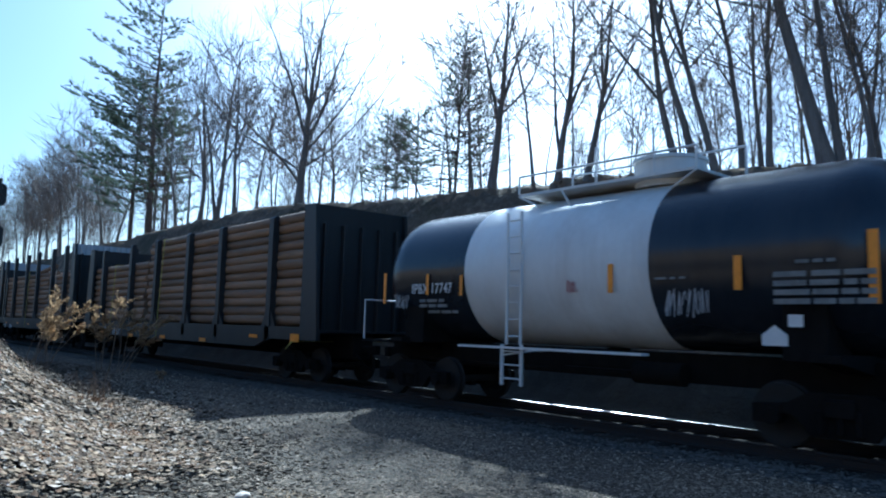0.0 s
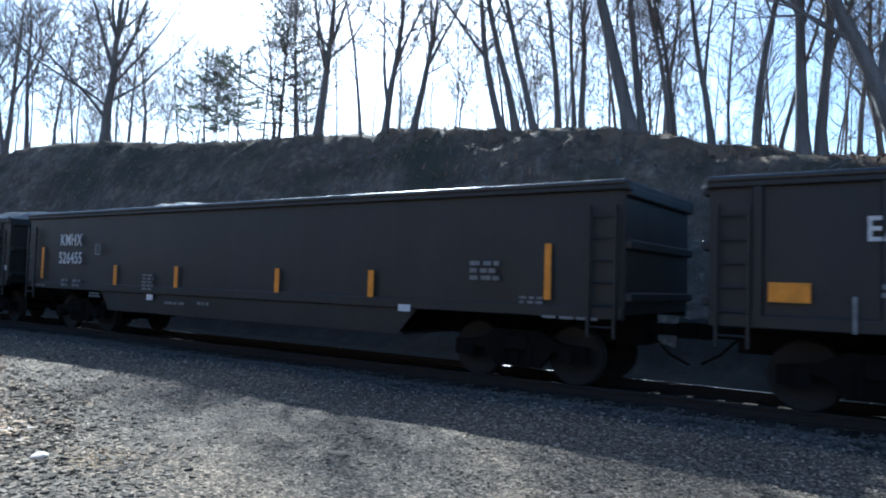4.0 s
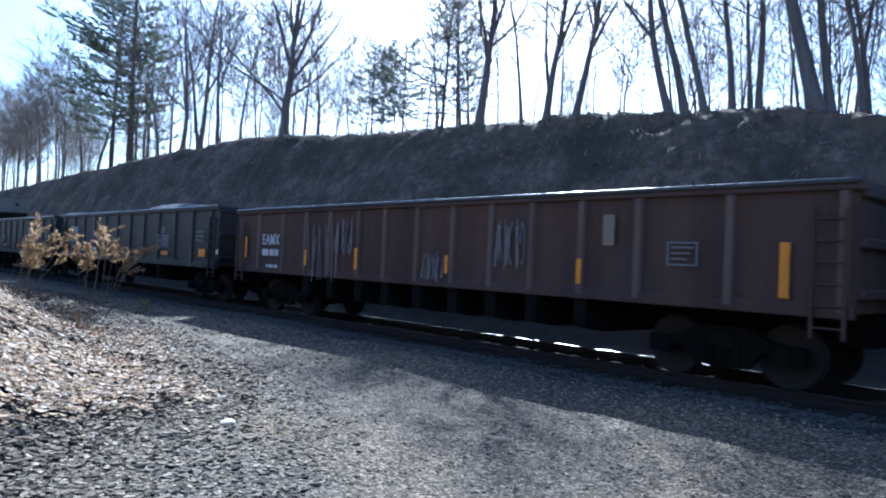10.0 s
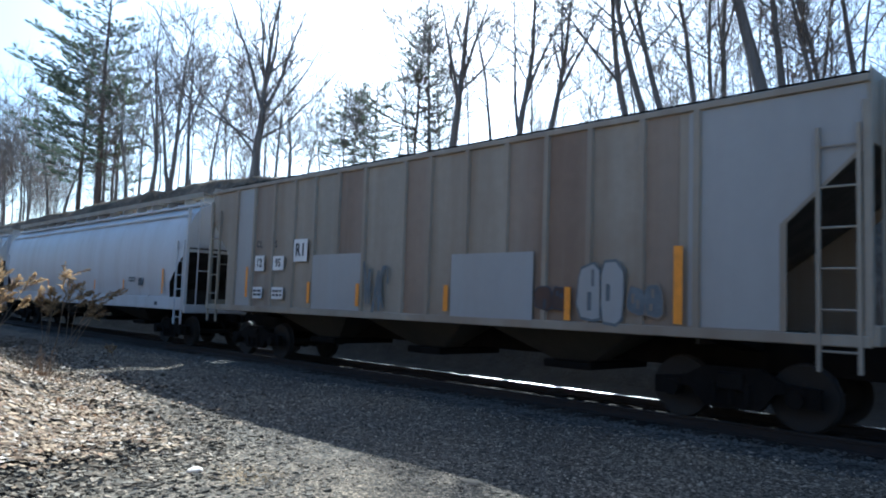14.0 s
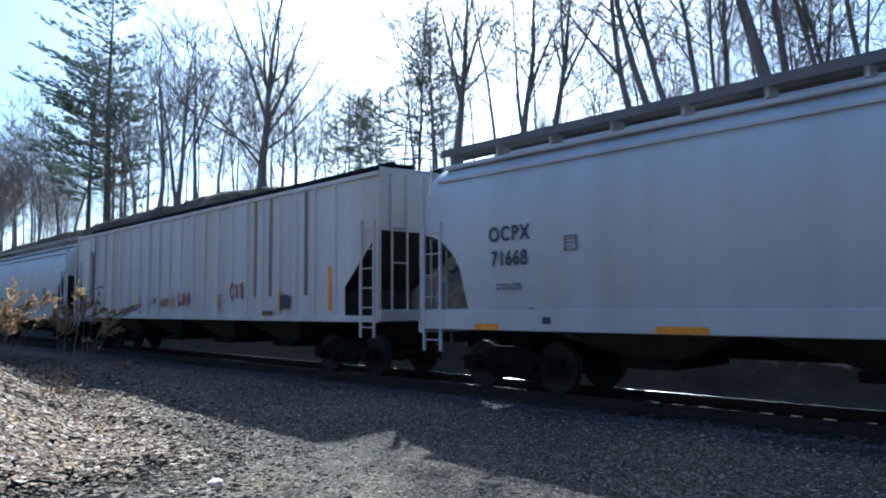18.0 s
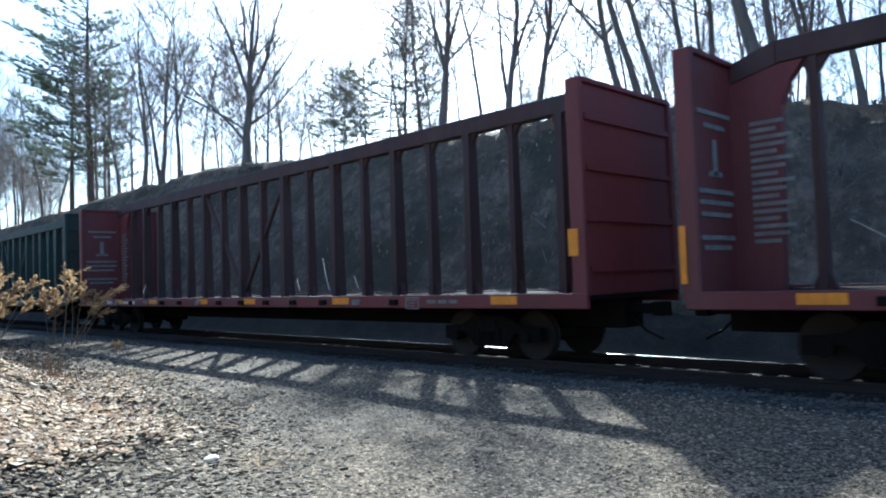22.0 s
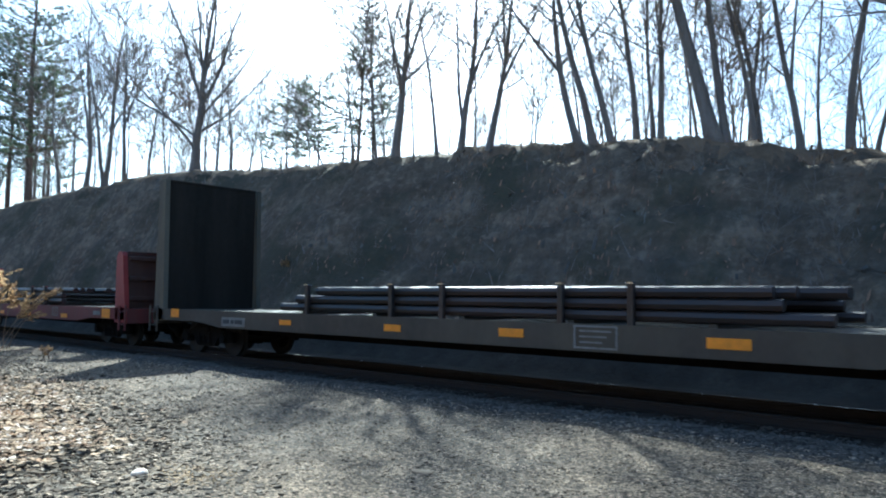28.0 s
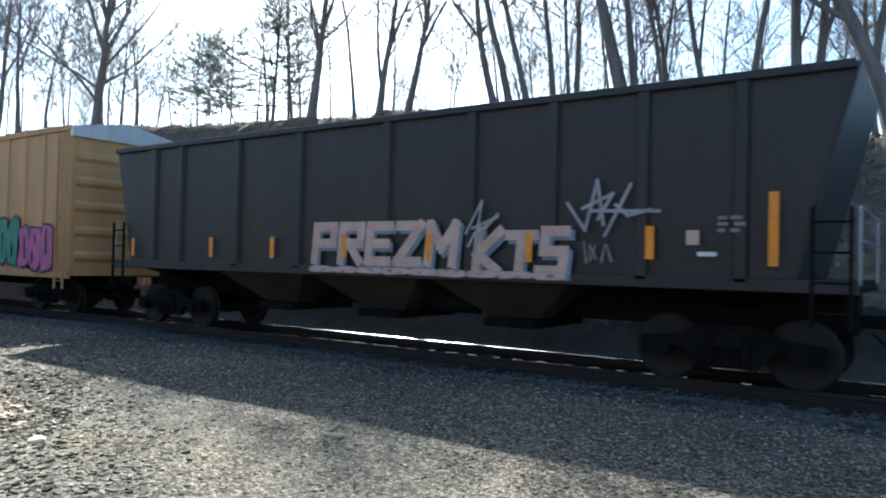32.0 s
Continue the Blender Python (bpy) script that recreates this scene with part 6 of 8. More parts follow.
# ---- centre-beam flat ----
def centre_beam(label, centre, L, paint, refl, frame_x, seed):
    car = rides(thing("centre_beam_car", label, "centre-beam flat car", "freight train"), centre)
    h, top, bulk_top = L / 2, 4.84, 4.62
    # on red cars the spine is a darker red, its shade put into colour
    beam = SHADED_RED if paint is BOXCAR_RED else paint
    running_gear(car, centre, L, inset=2.6, sill=(0.55, 0.9))
    part("deck", Geo().box(-h, h, -1.5, 1.5, 0.94, 1.02), UNDER, car)
    for s in (-1, 1):
        part("side_sill", Geo().box(-h, h, s * 1.53 - 0.05, s * 1.53 + 0.04, 0.8, 1.06, 0.012), paint, car)
        bx = s * (h - 0.12)
        bulk = part("bulkhead", Geo().box(bx - 0.05, bx + 0.05, -1.5, 1.5, 1.0, bulk_top), paint, car)
        for q in (-1, 1):
            part("bulkhead_post", Geo().box(bx - 0.16, bx + 0.12, q * 1.5 - 0.07, q * 1.5 + 0.07, 0.95, bulk_top + 0.02, 0.02), paint, bulk)
        part("bulkhead_cap", Geo().box(bx - 0.16, bx + 0.12, -1.5, 1.5, bulk_top - 0.05, bulk_top + 0.04, 0.01), paint, bulk)
        for k in range(4):
            part("stiffener", Geo().box(bx + s * 0.05 - 0.02, bx + s * 0.05 + 0.06, -1.4, 1.4, 1.4 + 0.85 * k, 1.5 + 0.85 * k), paint, bulk)
        part("end_web", Geo().prism([(s * (h - 0.15), 1.0), (s * (h - 0.85), 1.0), (s * (h - 0.95), 3.85), (s * (h - 1.08), 4.2), (s * (h - 1.35), top - 0.3), (s * (h - 1.35), top - 0.1), (s * (h - 0.15), bulk_top - 0.05)], "y", -0.09, 0.09), paint, car)
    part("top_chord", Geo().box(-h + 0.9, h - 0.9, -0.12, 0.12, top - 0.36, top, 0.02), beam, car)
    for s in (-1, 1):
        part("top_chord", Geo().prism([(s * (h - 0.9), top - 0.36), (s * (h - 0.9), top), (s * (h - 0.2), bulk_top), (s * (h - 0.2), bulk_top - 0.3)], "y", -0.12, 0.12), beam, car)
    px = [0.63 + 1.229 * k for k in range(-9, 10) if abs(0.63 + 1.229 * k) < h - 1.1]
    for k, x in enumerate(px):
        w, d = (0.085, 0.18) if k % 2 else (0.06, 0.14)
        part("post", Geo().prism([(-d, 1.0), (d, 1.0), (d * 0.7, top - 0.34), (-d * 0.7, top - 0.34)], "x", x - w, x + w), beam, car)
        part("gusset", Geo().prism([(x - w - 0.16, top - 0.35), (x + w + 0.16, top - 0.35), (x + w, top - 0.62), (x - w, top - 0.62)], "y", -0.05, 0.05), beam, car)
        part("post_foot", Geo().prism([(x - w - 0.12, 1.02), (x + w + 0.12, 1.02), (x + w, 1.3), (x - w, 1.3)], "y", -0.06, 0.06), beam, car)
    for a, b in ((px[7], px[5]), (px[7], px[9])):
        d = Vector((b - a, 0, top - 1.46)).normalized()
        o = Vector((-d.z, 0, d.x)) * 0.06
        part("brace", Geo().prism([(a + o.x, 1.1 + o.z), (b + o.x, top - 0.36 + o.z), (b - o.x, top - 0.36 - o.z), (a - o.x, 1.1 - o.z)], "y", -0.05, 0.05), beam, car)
    rng = random.Random(seed)
    for x in [-h + 2.6 + 1.27 * k for k in range(int((2 * h - 5) / 1.27))]:
        if rng.random() < (0.75 if seed == 4 else 0.4):
            z, u = rng.uniform(2.0, 3.0) if seed == 4 else rng.uniform(1.5, 2.1), rng.uniform(0.3, 0.6)
            part("tie_down", Geo().pipe([(x - 1.4 * u, -0.22, z), (x, -0.6, 1.2 + (z - 1.2) * 0.47), (x + 1.4 * u, -0.95, 1.2)], 0.009, 5), STRAP_W, car, "loose pale webbing strap")
        part("winch", Geo().box(x - 0.12, x + 0.12, -1.64, -1.56, 0.86, 0.98, 0.01), UNDER if rng.random() < 0.6 else LETTER_DIM, car)
    for x in refl:
        mark(car, x, 0.95, 0.62, 0.15, y=-SIDE - 0.01)
    framed_box(car, frame_x, 0.9, 0.4, 0.24, y=-SIDE - 0.015)
    for x in (-8.9, -7.3, -5.6, -2.8, 2.4, 5.2, 8.6):
        if rng.random() < 0.7:
            stencil(car, x, 0.93, rng.uniform(0.4, 0.9), 0.12, 1, y=-SIDE - 0.01)
    # writing on the bulkhead's inner face and the end web, too small to read
    bx, w = -h + 0.3, Geo()
    for k, (y, z, dy) in enumerate(((-0.75, 3.75, 0.55), (-0.75, 3.55, 0.35), (-0.8, 2.55, 0.6), (-0.8, 2.38, 0.6), (-0.8, 2.2, 0.5), (-0.8, 1.85, 0.6), (-0.8, 1.7, 0.45))):
        w.box(bx - 0.12, bx - 0.112 + 0.0, y - dy, y + dy, z - 0.035, z + 0.035)
    w.box(bx - 0.12, bx - 0.112, -0.85, -0.7, 2.8, 3.35)
    w.box(bx - 0.12, bx - 0.112, -1.0, -0.55, 2.78, 2.86)
    tagged(part("notice", w, LETTER_DIM, car), "faded white safety notice", kind="stuff")
    v = Geo()
    for k in range(17):
        v.box(-h + 0.45, -h + 0.85 + 0.12 * ((k * 7) % 3), -0.1, -0.094, 1.75 + 0.115 * k, 1.81 + 0.115 * k)
    tagged(part("notice", v, LETTER_DIM, car), "faded white safety notice", kind="stuff")
    return car


# ---- bulkhead and long flats ----
def bulkhead_flat(label, centre, L, paint, bulk_h, bulk_mat, sill, post_w, stakes, refl):
    car = rides(thing("flat_car", label, "flat car", "freight train"), centre)
    h = L / 2
    running_gear(car, centre, L, sill=(0.5, 0.88))
    part("deck", Geo().box(-h + 0.2, h - 0.2, -1.5, 1.5, sill[1] - 0.06, sill[1]), FLAT_BROWN, car)
    for s in (-1, 1):
        part("side_sill", Geo().prism([(-h, sill[0] + 0.12), (-h + 2.4, sill[0] + 0.12), (-h + 3.4, sill[0]), (h - 3.4, sill[0]), (h - 2.4, sill[0] + 0.12), (h, sill[0] + 0.12), (h, sill[1] + 0.02), (-h, sill[1] + 0.02)], "y", s * 1.52 - 0.05, s * 1.52 + 0.05), paint, car)
        part("end_sill", Geo().box(s * h - 0.08, s * h + 0.08, -1.5, 1.5, sill[0], sill[1], 0.01), paint, car)
        bx = s * (h - 0.3)
        # red bulkheads: shade painted into an added outer plate, stiffeners and cap
        face = DARK_PANEL if bulk_mat is DARK_PANEL else SHADED_RED
        bulk = part("bulkhead", Geo().box(bx - 0.04, bx + 0.04, -1.43, 1.43, sill[1], bulk_h), bulk_mat, car)
        part("outer_plate", Geo().box(bx + s * 0.05 - 0.01, bx + s * 0.05 + 0.01, -1.43, 1.43, sill[1], bulk_h - 0.06), face, bulk, "shade-dark weathered outer plate")
        for q in (-1, 1):
            foot = [(bx - s * post_w / 2, sill[0] + 0.02), (bx + s * post_w / 2, sill[0] + 0.02), (bx + s * post_w * 0.05, bulk_h - 0.12), (bx - s * post_w * 0.08, bulk_h), (bx - s * post_w * 0.35, bulk_h), (bx - s * post_w / 2, bulk_h - 0.15)]
            if bulk_mat is DARK_PANEL:
                foot = [(bx - s * post_w / 2, sill[0] + 0.1), (bx + s * post_w / 2, sill[0] + 0.1), (bx + s * post_w * 0.3, bulk_h), (bx - s * post_w * 0.3, bulk_h)]
            part("bulkhead_post", Geo().prism(foot if s > 0 else foot[::-1], "y", q * 1.5 - 0.07, q * 1.5 + 0.07), OLIVE_TIMBER if bulk_mat is DARK_PANEL else bulk_mat, bulk)
        for k in range(3):
            z = sill[1] + 0.3 + k * (bulk_h - sill[1] - 0.5) / 2
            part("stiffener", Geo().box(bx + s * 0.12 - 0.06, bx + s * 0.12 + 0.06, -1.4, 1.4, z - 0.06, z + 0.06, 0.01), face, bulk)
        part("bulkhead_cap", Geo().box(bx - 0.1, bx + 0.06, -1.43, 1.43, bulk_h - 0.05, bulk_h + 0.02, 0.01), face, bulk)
        ladder(car, s * h - s * 0.1 - 0.2, s * h - s * 0.1 + 0.2, -1.6, sill[0] - 0.2, sill[1] + 0.1, 2, 0.022, paint)
    for x in stakes:
        for s in (-1, 1):
            part("stake", Geo().box(x - 0.05, x + 0.05, s * 1.5 - 0.05, s * 1.5 + 0.05, sill[1] - 0.2, 1.62, 0.01), PIPE, car)
            part("stake_cap", Geo().box(x - 0.06, x + 0.06, s * 1.5 - 0.06, s * 1.5 + 0.06, 1.62, 1.645), TREAD, car, "bright worn steel top")
    for x, z, w, hh in refl:
        mark(car, x, z, w, hh)
    return car


def bar_load(centre, x0, x1, z0, rows, label, r=0.09, cols=11, mat=None):
    """Bundled steel bars on a flat car, held by stakes."""
    b = rides(thing("steel_bars", label, "steel load", "freight train"), centre)
    rng = random.Random(int(centre))
    me = Geo().rod((-0.5, 0, 0), (0.5, 0, 0), r, 8).mesh("bar", mat or PIPE)
    for k in range(rows):
        for c in range(cols):
            if 0 < c < cols - 1 and k < rows - 1:
                continue
            ob = part("bar", me, None, b)
            a, e = x0 + rng.uniform(-0.4, 0.4) + 0.8 * k, x1 + rng.uniform(-0.4, 0.4)
            ob.matrix_basis = pose((a + e) / 2, -1.36 + 2.72 * c / (cols - 1), z0 + r + 2 * r * k) @ Matrix.Diagonal((e - a, 1, 1, 1))
    for x in ribs(x0 + 1.2, x1 - 1.2, 5):
        part("dunnage", Geo().box(x - 0.06, x + 0.06, -1.4, 1.4, z0 - 0.1, z0), FLAT_BROWN, b, "wooden dunnage")
    return b


def long_flat(centre):
    L, h = 28.7, 14.35
    car = rides(thing("flat_car", "very long faded yellow flat car with rusty side sills", "flat car", "freight train"), centre)
    running_gear(car, centre, L, inset=3.6, sill=(0.5, 0.86))
    part("deck", Geo().box(-h, h, -1.4, 1.4, 0.96, 1.02), FLAT_BROWN, car)
    for s in (-1, 1):
        part("side_sill", Geo().prism([(-9.6, 0.98), (-9.2, 0.6), (9.2, 0.6), (9.6, 0.98)], "y", s * 1.5 - 0.05, s * 1.5 + 0.05), FLAT_YELLOW, car, "faded yellow side sill with rust")
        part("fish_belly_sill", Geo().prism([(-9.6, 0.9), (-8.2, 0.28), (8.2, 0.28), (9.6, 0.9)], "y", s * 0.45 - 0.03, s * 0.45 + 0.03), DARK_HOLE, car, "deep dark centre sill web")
        for q in (-1, 1):
            a, b = (11.8, 14.3) if q > 0 else (-14.3, -11.8)
            part("end_panel", Geo().box(a, b, s * 1.5 - 0.05, s * 1.5 + 0.05, 0.62, 1.02, 0.015), FLAT_YELLOW, car)
            part("hanger", Geo().box(q * 10.45 - 0.16, q * 10.45 + 0.16, s * 1.5 - 0.04, s * 1.5 + 0.04, 0.72, 1.03, 0.02), FLAT_YELLOW, car)
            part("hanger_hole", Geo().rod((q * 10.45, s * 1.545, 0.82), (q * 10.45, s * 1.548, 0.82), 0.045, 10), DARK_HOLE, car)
    for x in ribs(-8.6, 8.6, 26):
        part("stake_pocket", Geo().box(x - 0.07, x + 0.07, -1.63, -1.55, 0.68, 0.92, 0.015), FLAT_YELLOW if int(x * 3) % 3 else RUSTY, car)
    for x, z, w, hh in ((12.85, 0.84, 0.55, 0.17), (13.5, 0.8, 0.4, 0.08), (-13.0, 0.82, 0.5, 0.16), (-9.0, 0.7, 0.55, 0.12), (-4.2, 0.68, 0.6, 0.14), (-0.06, 0.7, 0.65, 0.12), (4.3, 0.7, 0.55, 0.12), (8.2, 0.72, 0.55, 0.14)):
        mark(car, x, z, w, hh, y=-SIDE - 0.065)
    lettering("PTTX", -6.45, 0.74, 0.3, car, LETTER, -1.64)
    stencil(car, -5.2, 0.74, 0.75, 0.22, 1, LETTER, y=-1.64)
    framed_box(car, 7.5, 0.72, 0.55, 0.32, y=-1.64)
    stencil(car, 5.45, 0.8, 0.9, 0.16, 1, y=-1.64)
    # long plates on blocks
    b = rides(thing("steel_plates", "long grey steel plates chained on wooden blocks", "steel load", "freight train"), centre)
    part("plate", Geo().box(-7.0, 9.6, -1.15, 1.15, 1.3, 1.36), PIPE, b)
    part("plate", Geo().box(-6.6, 9.2, -1.1, 1.1, 1.365, 1.42), PIPE, b)
    part("plate", Geo().box(-5.4, 7.0, -1.05, 1.05, 1.425, 1.46), PIPE, b)
    for x in (-6.0, -3.44, -0.87, 1.7, 3.2, 5.76, 8.0):
        part("block", Geo().box(x - 0.1, x + 0.1, -1.2, 1.2, 1.02, 1.3, 0.01), BLOCK, b, "weathered timber block")
    for x in (-4.38, -1.85, 4.77, -1.1):
        part("chain", Geo().pipe([(x - 0.05, -1.45, 1.0), (x, -1.18, 1.44), (x + 0.3, -1.1, 1.5)], 0.02), GALV, b, "bright tensioned chain")
    return car


# ---- high-side gondola with graffiti, and boxcar ----
def high_gondola(centre):
    L = 15.8
    car = rides(thing("gondola", "tall black ribbed gondola with peach block graffiti and sloping ends", "gondola car", "freight train"), centre)
    running_gear(car, centre, L, inset=1.6, sill=(0.7, 1.1))
    a, b, top, bot = 7.85, 7.15, 3.97, 1.24
    for s in (-1, 1):
        part("side_sheet", Geo().prism([(-b, bot), (b, bot), (a, top), (-a, top)], "y", s * 1.5 - 0.012, s * 1.5 + 0.012), BLACK, car)
        part("top_chord", Geo().box(-a, a, s * 1.52 - 0.07, s * 1.52 + 0.06, top - 0.1, top + 0.02, 0.015), BLACK, car)
        part("side_sill", Geo().box(-L / 2, L / 2, s * 1.52 - 0.06, s * 1.52 + 0.05, bot - 0.12, bot + 0.06, 0.015), BLACK, car)
        part("end_sheet", Geo().prism([(s * b, bot), (s * (b + 0.05), bot), (s * (a + 0.05), top), (s * a, top)], "y", -1.5, 1.5), BLACK, car)
        part("end_platform", Geo().box(min(s * b, s * L / 2), max(s * b, s * L / 2), -1.5, 1.5, bot - 0.1, bot - 0.04), UNDER, car)
        ladder(car, s * (L / 2 - 0.5), s * (L / 2 - 0.08), -1.58, 0.7, 2.2, 4, 0.022, UNDER)
        part("railing", Geo().pipe([(s * L / 2, -1.45, bot), (s * L / 2, -1.45, 2.2), (s * L / 2, 1.45, 2.2), (s * L / 2, 1.45, bot)], 0.02).pipe([(s * L / 2, -1.45, 1.8), (s * L / 2, 1.45, 1.8)], 0.018), GALV, car)
    part("floor", Geo().box(-b, b, -1.5, 1.5, bot - 0.05, bot), UNDER, car)
    for x in (-6.3, -5.32, -3.41, -1.58, 0.6, 2.38, 3.84, 5.24, 6.55):
        hat_post(car, x, bot, top - 0.1, BLACK, w=0.22, base=SIDE - 0.065)
    bays(car, 3, 8.4, bot - 0.1)
    for x, z, w, hh in ((6.96, 1.93, 0.12, 0.95), (5.37, 1.75, 0.12, 0.46), (3.49, 1.67, 0.11, 0.45), (1.59, 1.67, 0.11, 0.45), (-0.32, 1.68, 0.11, 0.45), (-2.23, 1.63, 0.11, 0.42), (-4.12, 1.63, 0.11, 0.42), (-6.98, 1.61, 0.1, 0.42)):
        mark(car, x, z, w, hh, y=-SIDE - 0.03)
    for dx, dz, mat, y in ((0.06, -0.06, TAG_BLUE, -SIDE - 0.022), (0.0, 0.0, TAG_PEACH, -SIDE - 0.03)):
        spray(car, "abcde", 0.55 + dx, 1.72 + dz, 3.3, 0.62, 0.17, mat, y)
        spray(car, "fgh", 3.35 + dx, 1.62 + dz, 1.7, 0.6, 0.16, mat, y)
    blocks(car, 1.5, 1.24, 5.3, 0.12, 25, TAG_PEACH, TAG_BLUE, 9, y=-SIDE - 0.06)
    spray(car, ["fork"], 2.65, 1.98, 0.75, 0.85, 0.045, TAG_PALE, -SIDE - 0.04)
    spray(car, ["star"], 4.75, 2.25, 1.5, 0.8, 0.05, TAG_PALE, -SIDE - 0.04)
    scrawl(car, 4.6, 1.6, 0.5, 0.3, 35, LETTER_DIM, 0.03, 2)
    mark(car, 5.95, 1.82, 0.17, 0.2, TAG_PEACH, name="placard")
    mark(car, 6.14, 1.6, 0.25, 0.06, PLACARD, name="placard")
    stencil(car, 6.45, 2.0, 0.35, 0.25, 3)
    return car


def boxcar(centre, L=18.0):
    car = rides(thing("boxcar", "tan yellow ribbed boxcar with white roof end and graffiti", "boxcar", "freight train"), centre)
    h, bot, top = L / 2, 0.85, 4.75
    running_gear(car, centre, L)
    for s in (-1, 1):
        part("side_sheet", Geo().box(-h, h, s * 1.5 - 0.015, s * 1.5 + 0.015, bot, top), BOX_YELLOW, car)
        part("side_sill", Geo().box(-h, h, s * 1.5 - 0.05, s * 1.5 + 0.06, bot - 0.08, bot + 0.1, 0.01), BOX_YELLOW, car)
        part("eave", Geo().box(-h, h, s * 1.52 - 0.06, s * 1.52 + 0.05, top - 0.1, top + 0.04, 0.015), BOX_YELLOW, car)
        part("end_wall", Geo().box(s * h - 0.03, s * h + 0.03, -1.5, 1.5, bot, top - 0.05), BOX_YELLOW, car)
        for k in range(5):
            z = bot + 0.5 + 0.66 * k
            g = Geo().prism([(s * (h + 0.02), z - 0.16), (s * (h + 0.1), z - 0.05), (s * (h + 0.1), z + 0.05), (s * (h + 0.02), z + 0.16)], "y", -1.4, 1.4)
            part("end_corrugation", g, BOX_YELLOW, car)
        part("end_gable", Geo().prism([(-1.55, top - 0.25), (1.55, top - 0.25), (1.55, top), (0, top + 0.3), (-1.55, top)], "x", s * h - 0.02 if s > 0 else s * h - 0.12, s * h + 0.12 if s > 0 else s * h + 0.02), WHITE, car, "white roof end")
    part("roof", Geo().prism([(-1.6, top), (0, top + 0.28), (1.6, top), (0, top + 0.23)], "x", -h, h), WHITE, car)
    for x in ribs(-h + 0.6, h - 0.35, 18):
        hat_post(car, x, bot + 0.1, top - 0.1, BOX_YELLOW, w=0.14, depth=0.05, base=SIDE - 0.055)
    part("sliding_door", Geo().box(-1.5, 1.5, -1.62, -1.57, bot + 0.1, top - 0.2, 0.01), BOX_YELLOW, car)
    blocks(car, 7.4, 1.55, 1.9, 1.2, 41, TAG_PINK, TAG_DARK, 3, y=-SIDE - 0.02)
    blocks(car, 5.5, 1.7, 2.0, 1.4, 42, TAG_GREEN, TAG_DARK, 3, y=-SIDE - 0.02)
    ladder(car, h - 0.5, h - 0.1, -1.6, 0.5, 4.6, 10, 0.022, BOX_YELLOW)
    return car

# ---- the train, first car to last; a car's number is the place of its middle at the start ----
def build_train():
    tank_car(-8.4)
    c = -26.75
    log_car("dark steel log car with bulkheads and stakes, loaded with logs", c, 20.9, [7.75, 4.3, 1.6, -1.5, -4.4, -8.1], 4.47, 4.6,
            [(-6.4, 3.7, STRAP_Y), (-0.85, 4.4, STRAP_Y), (9.0, 0.9, STRAP_Y)], [("TOPX", -6.9, 0.88, 0.36), ("118017", -5.5, 0.86, 0.36)],
            [(-9.2, 1.0, 0.45, 0.22), (-7.5, 0.8, 0.5, 0.1), (-3.7, 0.76, 0.55, 0.13), (-0.2, 0.78, 0.5, 0.12), (3.4, 0.78, 0.5, 0.12), (7.0, 1.0, 0.5, 0.1), (9.4, 1.0, 0.45, 0.22)], BLACK, ribbed=False)
    log_bundle(c, -9.9, -2.9, 9, label="lower stack of peeled brown logs between steel stakes")
    log_bundle(c, -2.75, 9.6, 12, label="tall stack of peeled brown logs between steel stakes")
    c = -48.95
    log_car("dark grey log car with tall stakes and bulkheads, loaded with logs", c, 19.1, [7.37, 4.72, 1.3, -1.45, -4.8, -7.5], 5.16, 5.15,
            [(-6.6, 3.9, STRAP_W), (-0.5, 4.1, STRAP_Y), (6.0, 3.9, STRAP_W)], [("JDBX", -6.1, 0.78, 0.3), ("8620", -4.4, 0.75, 0.34)],
            [(8.55, 0.93, 0.5, 0.25), (5.6, 0.95, 0.5, 0.12), (2.73, 0.95, 0.42, 0.11), (0.38, 0.96, 0.42, 0.1), (-2.5, 0.98, 0.42, 0.1), (-5.85, 0.96, 0.42, 0.1), (-8.7, 0.99, 0.35, 0.16)], BLACK)
    log_bundle(c, -8.65, 3.6, 10)
    log_bundle(c, 3.75, 8.6, 9)
    rides(thing("loose_log", "single peeled log lying crooked on the stack", "logs", "log loads", geo=Geo().rod((-1.2, -0.9, 4.02), (2.9, -0.9, 4.32), 0.13, 10), material=LOG), c)
    c = -68.2
    car = eamx(c, "", label="black ribbed gondola with pale sprayed graffiti")
    blocks(car, 4.6, 1.75, 0.7, 0.9, 3, TAG_PALE, BLACK, 2)
    scrawl(car, 3.9, 1.4, 0.8, 0.9, 4, TAG_PALE, 0.05, 3)
    heap(c, 2.6, 5.6, 3.19)
    kmhx(-86.55, "526455")
    heap(-86.55, -4.8, -2.2, 3.19)
    c = -105.0
    eamx(c + 0.1, "2766")
    heap(c, 5.2, 8.2, 3.21)
    c = -123.25
    kmhx(c, "526454")
    c = -141.7
    car = eamx(c, "2763")
    spray(car, ["fork"], 3.2, 1.6, 0.8, 0.95, 0.045, LETTER_DIM)
    spray(car, ["star"], 6.0, 1.55, 0.85, 0.65, 0.045, LETTER_DIM)
    lettering("HITS", 5.9, 2.05, 0.3, car, LETTER_DIM, -SIDE - 0.02, name="graffiti")
    spray(car, ["ring"], 5.75, 1.5, 0.5, 0.35, 0.035, LETTER_DIM)
    heap(c, 1.5, 4.6, 3.19)
    c = -159.9
    car = eamx(c, "2777")
